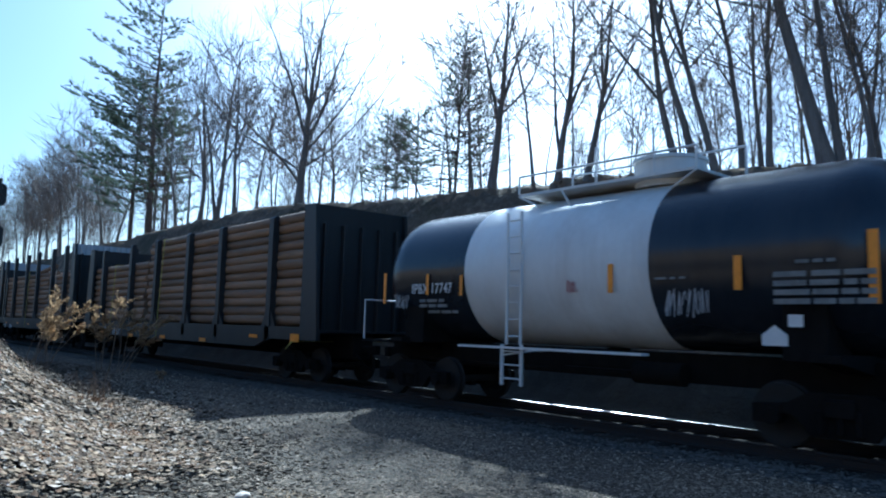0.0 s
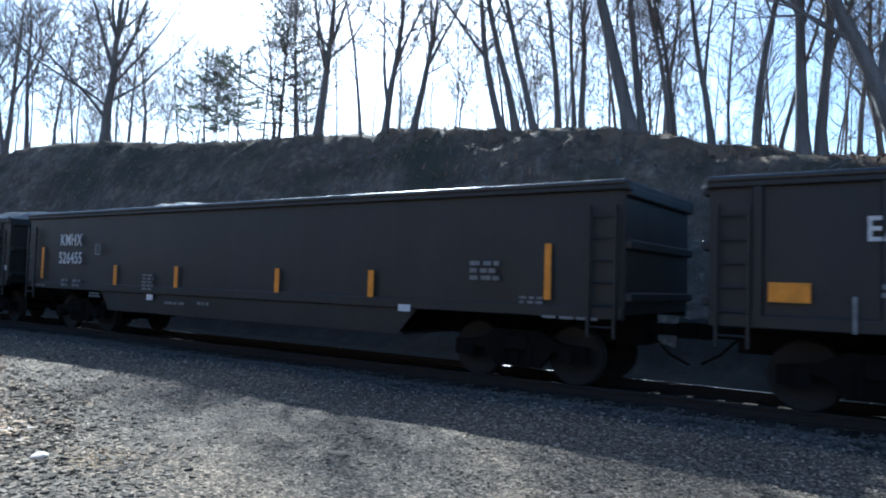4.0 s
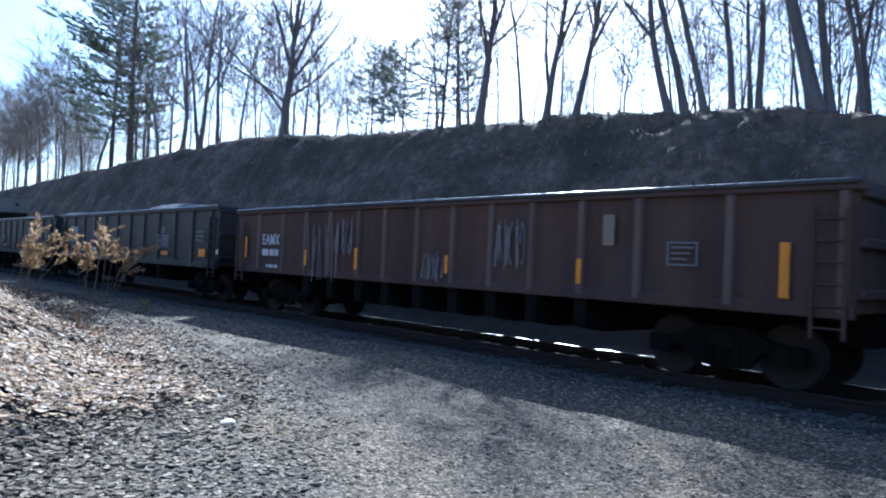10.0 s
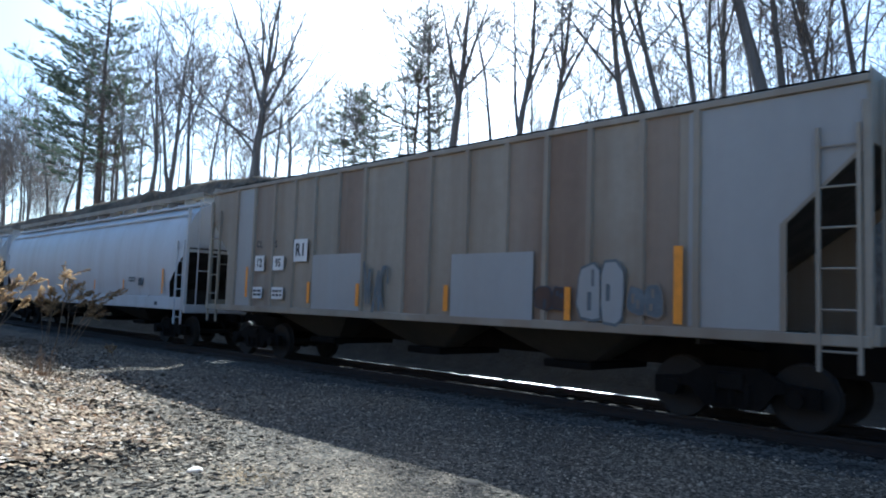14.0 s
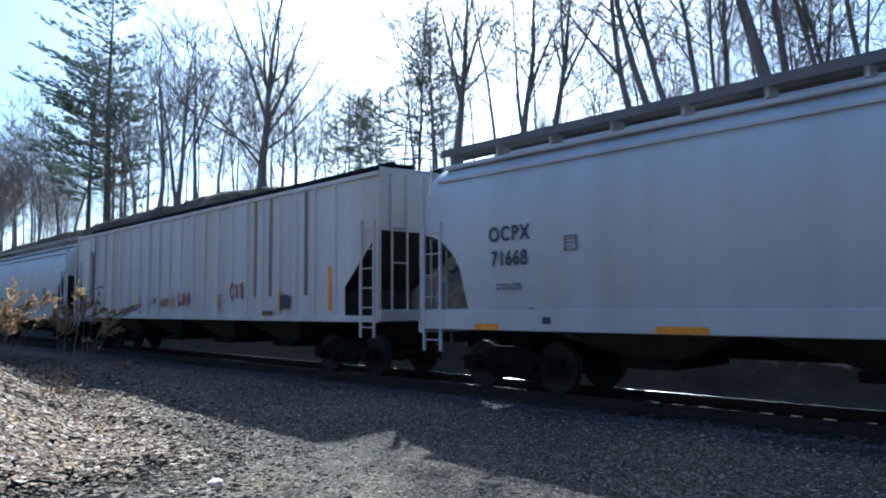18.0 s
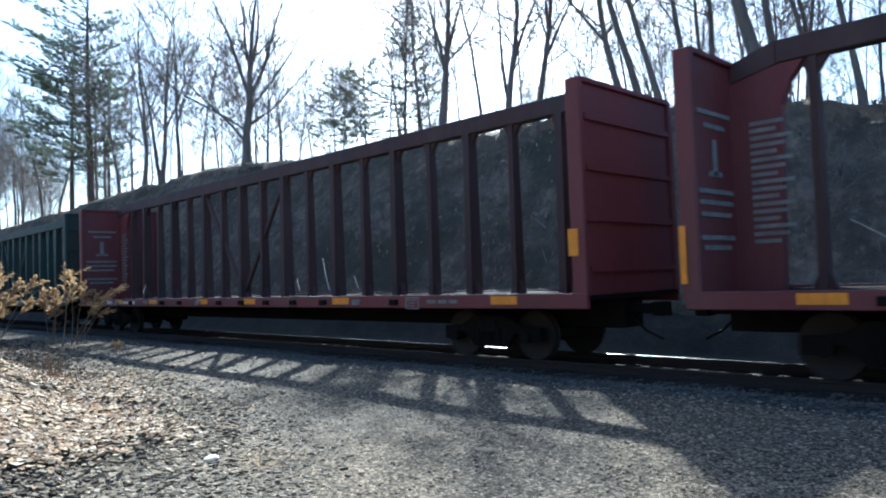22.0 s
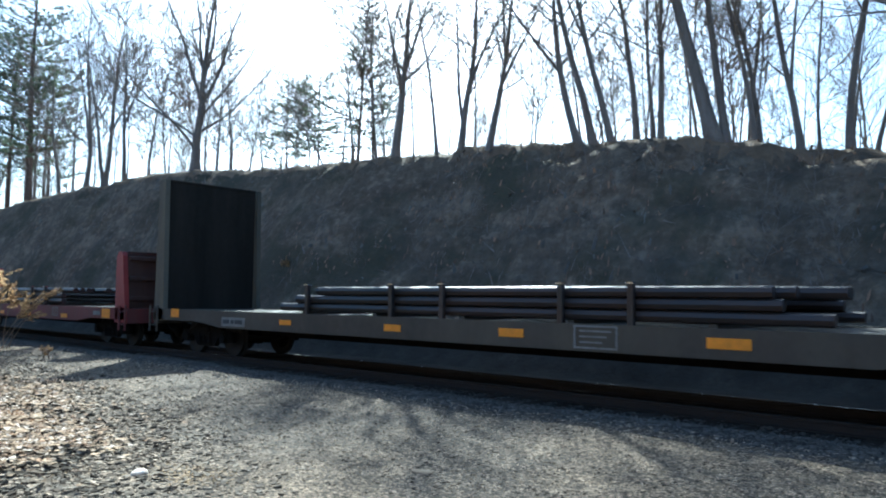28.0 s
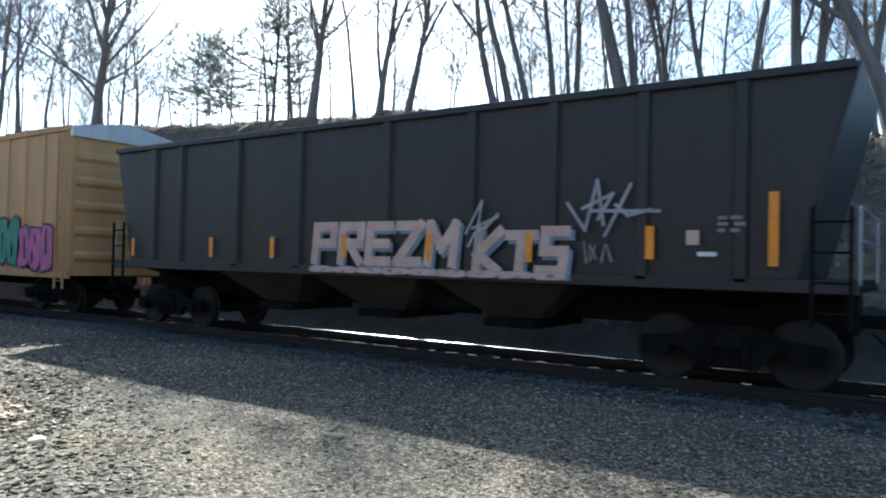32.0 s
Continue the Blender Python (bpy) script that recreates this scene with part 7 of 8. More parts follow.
    crown = [(2.17, 1.06), (2.08, 1.5), (2.24, 1.8), (2.36, 2.28), (2.58, 1.96), (2.9, 1.94), (3.07, 2.26), (3.2, 1.9), (3.56, 1.62), (3.44, 1.52), (3.92, 1.08), (3.55, 1.24), (3.2, 1.22), (2.95, 1.04)]
    tagged(part("graffiti", Geo().prism(crown, "y", -SIDE - 0.02, -SIDE - 0.016), TAG_BLUE, car, "pale blue sprayed patch"), kind="stuff")
    scrawl(car, 1.6, 1.75, 0.75, 0.6, 18, TAG_BLUE, 0.05, 4)
    scrawl(car, 4.02, 1.9, 0.55, 0.32, 20, TAG_PALE, 0.04, 3)
    scrawl(car, -1.0, 1.52, 0.75, 0.28, 19, LETTER_DIM, 0.04, 4)
    heap(c, -0.5, 3.5, 3.19)
    c = -178.3
    eamx(c, "2778")
    heap(c, -2.6, 1.0, 3.2)
    # rusty gondola
    c = -196.75
    car = gondola("rusty brown ribbed gondola with scrawled graffiti and faded paint", c, 16.7, 2.68, RUSTY, post_paint=DUSTY_RIB, posts=[-7.05, -5.73, -4.59, -3.47, -2.29, -1.28, -0.17, 0.94, 2.0, 3.01, 4.1, 5.2, 6.69, 8.2])
    lettering("EAMX", -6.29, 1.81, 0.4, car, LETTER, -SIDE - 0.02)
    stencil(car, -6.3, 1.47, 0.9, 0.3, 1, LETTER)
    for x, z, w, hh in ((7.49, 1.5, 0.13, 0.75), (4.11, 1.36, 0.1, 0.42), (0.82, 1.37, 0.09, 0.36), (-4.5, 1.38, 0.1, 0.4), (-2.3, 1.4, 0.12, 0.5), (-7.72, 1.6, 0.1, 0.6)):
        mark(car, x, z, w, hh)
    framed_box(car, 5.99, 1.69, 0.5, 0.36)
    mark(car, 4.68, 2.05, 0.22, 0.5, HOPPER_TAN, name="patch")
    stencil(car, -6.2, 1.1, 0.6, 0.14, 1, LETTER)
    scrawl(car, -3.75, 1.5, 1.5, 1.3, 51, LETTER_DIM, 0.035, 3, loops=False)
    scrawl(car, -2.8, 1.9, 0.8, 0.9, 52, LETTER_DIM, 0.04, 3)
    scrawl(car, 2.5, 1.8, 0.8, 0.9, 53, LETTER_DIM, 0.035, 3)
    scrawl(car, 0.4, 1.3, 0.7, 0.6, 54, LETTER_DIM, 0.035, 3)
    c = -214.8
    car = eamx(c, "2785", 16.8)
    spray(car, ["oval", "bow", "tail", "oval", "bow"], -2.8, 1.82, 1.5, 0.5, 0.036, TAG_PALE, slant=0.05)
    spray(car, ["bow", "tail", "oval", "bow"], 4.12, 1.74, 1.05, 0.42, 0.04, TAG_PALE, slant=0.05)
    spray(car, ["oval"], 4.12, 2.12, 0.36, 0.2, 0.035, TAG_PALE, slant=0.0)
    heap(c, 0.2, 4.2, 3.22)
    heap(c, -8.0, -5.4, 3.10)
    c = -233.2
    car = eamx(c, "2776", 17.2)
    scrawl(car, -3.45, 1.66, 0.95, 0.45, 63, TAG_PALE, 0.05, 4)
    scrawl(car, -2.15, 1.76, 0.95, 0.4, 64, TAG_PALE, 0.05, 4)
    spray(car, "ijk", 4.17, 2.02, 1.0, 0.42, 0.15, TAG_PEACH)
    spray(car, "jeb", 4.17, 1.42, 1.0, 0.4, 0.19, TAG_PEACH)
    spray(car, ["ring"], 2.9, 1.65, 0.82, 0.72, 0.06, LETTER_DIM, slant=0.0)
    scrawl(car, 2.9, 1.3, 0.8, 0.2, 67, TAG_RED, 0.04, 3)
    spray(car, "ac", 5.75, 1.32, 0.5, 0.4, 0.035, LETTER_DIM)
    mark(car, 5.8, 1.54, 0.5, 0.03, LETTER_DIM, name="tag_line")
    mark(car, 5.72, 1.1, 0.6, 0.03, LETTER_DIM, name="tag_line")
    heap(c, 6.2, 8.3, 3.15)
    # tan and brown ribbed hoppers
    c = -252.1
    posts = [-7.1, -6.14, -5.17, -4.23, -3.35, -2.4, -1.42, -0.1, 0.68, 1.7, 2.7, 3.6, 4.49, 5.45, 6.34]
    panels = [(-6.3, -5.2, HOPPER_BROWN), (-5.15, -4.25, HOPPER_BROWN), (-8.4, -7.2, HOPPER_BLUE), (-7.1, -6.35, HOPPER_BLUE), (-1.4, -0.1, HOPPER_BROWN), (4.5, 5.4, HOPPER_BROWN), (5.5, 6.3, HOPPER_BROWN), (6.36, 8.45, HOPPER_BLUE)]
    car = flat_hopper("tan and brown ribbed covered hopper with grey end panels", c, 17.0, 1.16, 4.45, (1.02, 3.6), HOPPER_TAN, posts, [p for p in panels if p[1] < 7.4 and p[0] > -7.4], board_z=4.58)
    for sx, inner in ((1, 6.42), (-1, 7.17)):
        end = [(sx * x, z) for x, z in ((inner, 1.2), (7.44, 1.2), (7.44, 2.66), (8.46, 3.62), (8.46, 4.36), (inner, 4.36))]
        part("end_panel", Geo().prism(end if sx > 0 else end[::-1], "y", -SIDE + 0.05, -SIDE + 0.056), HOPPER_BLUE, car, "blue-grey end panel")
    for a, b, s in ((-5.5, 2.55, "CL"), (-4.57, 2.57, "SX")):
        mark(car, a, b, 0.52, 0.9, PLACARD, y=-SIDE - 0.02, name="number_board")
        lettering(s, a, b + 0.22, 0.38, car, LETTER_DARK, -SIDE - 0.032)
        lettering("11" if s == "CL" else "37", a, b - 0.2, 0.38, car, LETTER_DARK, -SIDE - 0.032)
    mark(car, -3.62, 2.4, 0.36, 0.36, PLACARD, y=-SIDE - 0.02, name="number_board")
    lettering("R", -3.62, 2.4, 0.32, car, LETTER_DARK, -SIDE - 0.032)
    mark(car, 3.4, 1.65, 2.2, 0.95, GREEN_PATCH, y=-SIDE - 0.002, name="patch", label="olive repainted patch")
    mark(car, 2.55, 1.68, 0.36, 1.05, PATCH, y=-SIDE - 0.02, name="patch", label="grey repainted patch")
    mark(car, -2.15, 1.72, 0.5, 0.95, PATCH, y=-SIDE - 0.02, name="patch", label="grey repainted patch")
    framed_box(car, 3.97, 1.57, 0.45, 0.36, PLACARD, y=-SIDE - 0.025)
    for x, z, w, hh in ((6.99, 1.44, 0.5, 0.24), (-6.68, 1.66, 0.3, 0.18), (4.01, 1.22, 0.45, 0.12), (1.06, 1.22, 0.45, 0.12), (-0.84, 1.22, 0.45, 0.12), (-3.53, 1.22, 0.5, 0.12)):
        mark(car, x, z, w, hh, y=-SIDE - 0.03)
    blocks(car, -3.1, 1.72, 1.3, 0.8, 71, PATCH, TAG_DARK, 2)
    scrawl(car, -1.45, 1.72, 1.0, 0.9, 72, TAG_DARK, 0.09, 3)
    stencil(car, -5.5, 1.48, 0.6, 0.26, 2, PATCH)
    stencil(car, -4.56, 1.44, 0.6, 0.2, 2, PLACARD)
    c = -270.5
    panels = [(-7.05, -6.2, HOPPER_BLUE), (-6.1, -5.2, HOPPER_BROWN), (-2.4, -1.45, HOPPER_BROWN), (-0.05, 0.65, HOPPER_BROWN), (2.7, 3.6, HOPPER_BROWN), (3.6, 4.5, HOPPER_BROWN), (5.5, 6.05, HOPPER_BROWN)]
    car = flat_hopper("grey and tan ribbed covered hopper with repainted panels", c, 17.2, 1.16, 4.45, (1.02, 3.6), HOPPER_TAN, posts, panels, board_z=4.58)
    part("end_panel", Geo().prism([(6.2, 1.2), (7.5, 1.2), (7.5, 2.62), (8.56, 3.62), (8.56, 4.36), (6.2, 4.36)], "y", -SIDE + 0.05, -SIDE + 0.056), HOPPER_BLUE, car, "blue-grey end panel")
    for x, z, w, hh, s in ((-5.71, 2.31, 0.44, 0.4, "12"), (-4.8, 2.3, 0.5, 0.36, "95"), (-3.82, 2.6, 0.58, 0.55, "R1")):
        mark(car, x, z, w, hh, PLACARD, y=-SIDE - 0.02, name="number_board")
        lettering(s, x, z, hh * 0.8, car, LETTER_DARK, -SIDE - 0.032)
    lettering("CL", -5.76, 2.8, 0.25, car, LETTER_DARK, -SIDE - 0.02)
    lettering("S", -4.95, 2.78, 0.25, car, LETTER_DARK, -SIDE - 0.02)
    for x, z, w, n in ((-5.76, 1.54, 0.46, 2), (-4.79, 1.54, 0.52, 2)):
        mark(car, x, z, w, 0.3, PLACARD, y=-SIDE - 0.015, name="number_board")
        stencil(car, x, z, w * 0.8, 0.2, n, LETTER_DARK, y=-SIDE - 0.025)
    for x, z, w, hh in ((6.09, 1.8, 0.14, 1.15), (4.13, 1.48, 0.12, 0.55), (1.27, 1.52, 0.12, 0.5), (-1.5, 1.54, 0.11, 0.5), (-3.4, 1.57, 0.1, 0.5), (-6.32, 1.82, 0.1, 0.8)):
        mark(car, x, z, w, hh, y=-SIDE - 0.03)
    mark(car, 2.38, 1.77, 2.0, 1.2, PATCH, y=-SIDE - 0.005, name="patch", label="blue-grey repainted patch")
    mark(car, -2.37, 1.83, 1.85, 1.28, PATCH, y=-SIDE - 0.005, name="patch", label="blue-grey repainted patch")
    blocks(car, 4.75, 1.68, 0.85, 0.95, 73, PATCH, TAG_SLATE, 2)
    scrawl(car, -0.9, 1.75, 0.9, 1.0, 74, TAG_SLATE, 0.08, 3)
    blocks(car, 3.8, 1.55, 0.7, 0.4, 75, RUSTY, TAG_DARK, 2)
    blocks(car, 5.55, 1.55, 0.6, 0.45, 76, TAG_SLATE, HOPPER_BROWN, 2)
    # smooth grey hoppers
    car = round_hopper("pale grey smooth-sided covered hopper with triangular end openings", -290.75, 20.3, HOPPER_GREY, round_cut=False)
    mark(car, 8.6, 1.83, 0.12, 0.8)
    mark(car, 6.85, 1.82, 0.3, 0.26, TAG_DARK, name="placard")
    for x in (5.4, 2.6, -0.2, -3.0, -6.0):
        mark(car, x, 1.7, 0.1, 0.36)
    stencil(car, 6.1, 1.9, 0.5, 0.2, 2, LETTER_DARK)
    mark(car, 8.2, 1.12, 0.22, 0.12, TAG_DARK, name="placard")
    c = -312.45
    car = round_hopper("pale grey smooth covered hopper with outlined bubble graffiti", c, 20.3, HOPPER_GREY)
    lettering("OCPX", -8.15, 2.68, 0.38, car, LETTER_DARK, -SIDE - 0.03, spacing=1.15)
    lettering("62393", -8.28, 2.25, 0.38, car, LETTER_DARK, -SIDE - 0.03)
    for x, z, w, hh in ((-8.79, 1.95, 0.12, 1.0), (-5.9, 1.7, 0.13, 0.5), (-2.9, 1.68, 0.12, 0.4), (-0.12, 1.71, 0.11, 0.5), (3.11, 1.74, 0.13, 0.55), (6.2, 1.72, 0.13, 0.5), (8.9, 1.95, 0.12, 0.95)):
        mark(car, x, z, w, hh, y=-SIDE - 0.025)
    blocks(car, -0.55, 1.5, 2.8, 0.95, 81, HOPPER_GREY, TAG_DARK, 4, y=-SIDE - 0.03)
    blocks(car, 2.55, 1.52, 3.0, 1.05, 82, HOPPER_GREY, TAG_DARK, 4, y=-SIDE - 0.03)
    scrawl(car, -7.0, 1.75, 1.6, 0.3, 83, HOPPER_BLUE, 0.03, 7)
    stencil(car, -7.0, 1.16, 1.5, 0.1, 1, LETTER_DARK, y=-SIDE - 0.02)
    framed_box(car, -7.5, 2.55, 0.3, 0.28, LETTER_DIM, y=-SIDE - 0.02)
    c = -334.25
    car = round_hopper("clean pale grey smooth covered hopper with dark rounded end openings", c, 20.3, HOPPER_GREY, board_mat=BOARD)
    lettering("OCPX", -7.72, 2.7, 0.38, car, LETTER_DARK, -SIDE - 0.03, spacing=1.1)
    lettering("71668", -7.72, 2.25, 0.38, car, LETTER_DARK, -SIDE - 0.03)
    for x, w in ((-8.3, 0.6), (-4.4, 0.85), (0.35, 0.4), (4.28, 0.85), (8.27, 0.6)):
        mark(car, x, 1.02, w, 0.11, y=-SIDE - 0.02)
    stencil(car, 7.45, 2.36, 1.1, 0.6, 5, LETTER_DIM)
    stencil(car, -7.75, 1.75, 0.6, 0.14, 2, LETTER_DIM)
    mark(car, 7.55, 1.78, 0.35, 0.3, PLACARD, name="placard")
    mark(car, -0.3, 1.62, 0.5, 0.28, FLAT_YELLOW, name="placard")
    framed_box(car, -6.36, 2.45, 0.26, 0.26, LETTER_DIM, y=-SIDE - 0.02)
    for x in (-6.9, 7.4, 8.6):
        mark(car, x, 1.14, 0.18, 0.12, TAG_DARK, name="placard", y=-SIDE - 0.015)
    c = -356.0
    rib = [8.55, 7.69, 6.85, 6.07, 5.2, 4.35, 3.5, 2.65, 1.8, 0.97, 0.1, -0.75, -1.6, -2.45, -3.3, -4.2, -5.1, -5.97, -6.79, -7.65, -8.5]
    car = flat_hopper("white ribbed covered hopper with rust streaks", c, 20.4, 1.18, 4.4, (1.3, 3.1), HOPPER_WHITE, rib, [], nbays=4, board_z=4.62)
    lettering("OC", -7.95, 1.98, 0.28, car, LETTER_DIM, -SIDE - 0.02)
    lettering("PX", -7.2, 1.98, 0.28, car, LETTER_DARK, -SIDE - 0.02)
    lettering("70", -7.95, 1.63, 0.3, car, LETTER_DARK, -SIDE - 0.02)
    lettering("466", -7.2, 1.63, 0.28, car, LETTER_DARK, -SIDE - 0.02)
    for x, z, w, hh in ((8.42, 1.85, 0.13, 1.05), (6.15, 1.6, 0.09, 0.5), (2.78, 1.6, 0.09, 0.45), (-0.42, 1.64, 0.12, 0.5), (-3.21, 1.63, 0.11, 0.4), (-8.2, 2.6, 0.3, 2.2)):
        mark(car, x, z, w, hh, HOPPER_TAN if hh > 2 else None, y=-SIDE - 0.01)
    mark(car, 6.4, 1.56, 0.42, 0.34, TAG_DARK, name="placard")
    mark(car, 5.56, 1.26, 0.5, 0.13, FLAT_YELLOW, name="placard")
    mark(car, -5.63, 1.3, 0.5, 0.16, FLAT_YELLOW, name="placard")
    scrawl(car, 3.88, 1.88, 0.75, 0.45, 91, TAG_RED, 0.07, 3)
    scrawl(car, 0.5, 1.7, 0.9, 0.45, 92, TAG_RED, 0.06, 3)
    blocks(car, -1.0, 1.62, 0.7, 0.25, 93, FLAT_YELLOW, HOPPER_WHITE, 3)
    blocks(car, -2.16, 1.73, 0.5, 0.25, 94, TAG_PEACH, HOPPER_WHITE, 2)
    for x in (5.6, 7.3, -7.95, 4.8):
        mark(car, x, 3.0, 0.14, 2.6, HOPPER_BROWN if x > 5 else HOPPER_TAN, y=-SIDE + 0.045, name="rust_streak", label="orange rust streak")
    c = -377.45
    car = round_hopper("pale grey smooth covered hopper with rounded end openings", c, 19.9, HOPPER_GREY)
    lettering("OCPX", -7.38, 2.67, 0.38, car, LETTER_DARK, -SIDE - 0.03, spacing=1.1)
    lettering("62285", -7.38, 2.2, 0.36, car, LETTER_DARK, -SIDE - 0.03)
    for x, z, w, hh in ((-8.46, 1.93, 0.12, 0.85), (-5.51, 1.71, 0.12, 0.5), (-2.9, 1.66, 0.11, 0.42), (0.3, 1.74, 0.11, 0.5), (3.3, 1.72, 0.13, 0.5), (6.0, 1.71, 0.12, 0.5), (9.04, 1.99, 0.12, 0.85)):
        mark(car, x, z, w, hh, y=-SIDE - 0.025)
    stencil(car, -7.35, 1.75, 0.7, 0.14, 2, LETTER_DIM)
    mark(car, 8.4, 1.95, 0.34, 0.3, TAG_DARK, name="placard")
    mark(car, -0.75, 1.95, 0.5, 0.25, FLAT_YELLOW, name="placard")
    stencil(car, 6.9, 2.24, 0.5, 0.4, 3, LETTER_DIM)
    stencil(car, -7.1, 1.18, 1.3, 0.1, 1, LETTER_DIM, y=-SIDE - 0.015)
    framed_box(car, -6.1, 2.5, 0.28, 0.28, LETTER_DIM, y=-SIDE - 0.02)
    # centre-beam flats
    refl = [-10.2, -6.6, -4.1, -1.55, 1.0, 3.6, 7.4, 9.95]
    car = centre_beam("empty dark red centre-beam flat car with lattice spine", -400.65, 23.7, BOXCAR_RED, [-10.0, -4.93, -1.5, 1.5, 7.6, 10.07], 7.58, 1)
    lettering("DWC", -7.6, 0.93, 0.28, car, LETTER, -SIDE - 0.02)
    lettering("626 523", -5.75, 0.93, 0.28, car, LETTER, -SIDE - 0.02)
    mark(car, 11.86, 1.57, 0.12, 0.85)
    mark(car, -11.85, 1.6, 0.1, 0.85)
    car = centre_beam("empty red centre-beam flat car with lattice spine", -426.15, 23.9, BOXCAR_RED, [-7.89, 10.17, 5.28, 1.2, -1.5, -5.0], 7.72, 2)
    mark(car, 11.73, 1.9, 0.2, 0.45)
    mark(car, -11.79, 1.9, 0.1, 0.75)
    stencil(car, -8.8, 0.93, 0.5, 0.2, 1, LETTER)
    stencil(car, -7.0, 0.93, 1.0, 0.16, 1, LETTER)
    car = centre_beam("empty dark green centre-beam flat car with lattice spine", -451.5, 23.35, BEAM_GREEN, [9.92, 6.35, 3.79, 1.2, -1.3, -5.45, -10.1], 4.97, 3)
    mark(car, 11.57, 1.76, 0.14, 0.95)
    mark(car, -11.75, 1.73, 0.1, 0.75)
    lettering("KRWX", -9.06, 0.93, 0.24, car, LETTER_DIM, -SIDE - 0.02)
    car = centre_beam("empty dark red centre-beam flat car with pale straps", -476.95, 23.9, BOXCAR_RED, refl, 6.05, 4)
    mark(car, 11.5, 2.1, 0.1, 1.1, LETTER_DIM, name="stripe")
    car = centre_beam("empty red centre-beam flat car with white notices", -502.65, 24.5, BOXCAR_RED, [-12.0, -10.7, 11.6, 7.4, 3.6, 1.0, -1.6, -4.1, -6.6], 7.76, 5)
    mark(car, -9.5, 0.93, 1.1, 0.24, PLACARD, name="placard", y=-SIDE - 0.02)
    stencil(car, -9.5, 0.93, 0.8, 0.2, 1, LETTER_DARK, y=-SIDE - 0.03)
    # flats
    car = bulkhead_flat("weathered brown flat car with tall timbered bulkheads", -527.5, 21.0, FLAT_BROWN, 4.6, DARK_PANEL, (0.58, 0.98), 0.5, [-3.75, -1.15, 0.17, 2.7, 3.92],
                        [(-9.28, 0.9, 0.4, 0.22), (-4.43, 0.79, 0.42, 0.11), (-1.03, 0.79, 0.45, 0.13), (1.78, 0.81, 0.5, 0.14), (5.38, 0.8, 0.6, 0.15), (9.53, 0.86, 0.55, 0.25)])
    mark(car, -6.5, 0.74, 1.0, 0.22, LETTER_DIM, name="placard")
    stencil(car, -6.5, 0.74, 0.85, 0.16, 1, LETTER_DARK, y=-SIDE - 0.022)
    framed_box(car, 3.36, 0.8, 0.75, 0.36)
    bar_load(-527.5, -5.2, 6.3, 1.05, 3, "dark steel bars bundled between stakes on dunnage")
    car = bulkhead_flat("red flat car with low red bulkheads", -550.15, 20.9, BOXCAR_RED, 2.66, BRIGHT_RED, (0.52, 0.96), 0.7, [-6.0, -3.4, -0.87, 0.45, 2.96, 4.22],
                        [(-9.65, 0.76, 0.4, 0.22), (-7.3, 0.63, 0.55, 0.13), (-3.33, 0.65, 0.5, 0.12), (0.2, 0.66, 0.5, 0.12), (2.9, 0.65, 0.5, 0.13), (6.1, 0.66, 0.5, 0.13), (9.22, 0.8, 0.55, 0.28)])
    lettering("W623", -6.4, 0.78, 0.28, car, LETTER, -SIDE - 0.02)
    framed_box(car, 5.35, 0.78, 0.45, 0.3)
    stencil(car, -2.6, 0.77, 0.8, 0.2, 2)
    mark(car, 8.58, 0.8, 0.5, 0.13, LETTER_DIM, name="placard")
    bar_load(-550.15, -8.2, 5.5, 1.05, 3, "dark steel bars stacked between stakes on a red flat car")
    long_flat(-576.85)
    high_gondola(-601.35)
    boxcar(-620.35)


build_train()


# ---- beside the track: signal, weeds, details of the cutting ----
def build_signal(x, y):
    sg = thing("railway_signal", "black railway signal mast with two round-cornered colour-light heads", "signal")
    z0 = ground_height(x, y)
    sg.matrix_basis = pose(x, y, 0, 0, 0, 78)
    part("mast", Geo().rod((0, 0, z0 - 0.1), (0, 0, 6.6), 0.06, 12), SIGNAL_BLACK, sg, smooth=True)
    part("base", Geo().box(-0.2, 0.2, -0.2, 0.2, z0 - 0.1, z0 + 0.25, 0.02), GALV, sg)
    for zc in (5.95, 4.35):
        outline = [(0.25 * math.cos(radians(a)), (0.2 if math.sin(radians(a)) > 0 else -0.2) + 0.25 * math.sin(radians(a))) for a in range(0, 360, 15)]
        back = part("signal_head", Geo().prism([(p, zc + q) for p, q in outline], "y", -0.2, -0.16), SIGNAL_BLACK, sg)
        part("housing", Geo().box(-0.13, 0.13, -0.16, 0.06, zc - 0.34, zc + 0.34, 0.02), SIGNAL_BLACK, back)
        for q in (0.24, 0.0, -0.24):
            part("lens", Geo().rod((0, -0.215, zc + q), (0, -0.2, zc + q), 0.09, 14), LENS, back)
            hood = Geo()
            hood.loft([[(0.105 * math.cos(radians(a)), yy, zc + q + 0.105 * math.sin(radians(a))) for a in range(-20, 201, 20)] for yy in (-0.2, -0.4)], closed=False)
            part("hood", hood, SIGNAL_BLACK, back)
    return sg


build_signal(-31.6, 5.1)


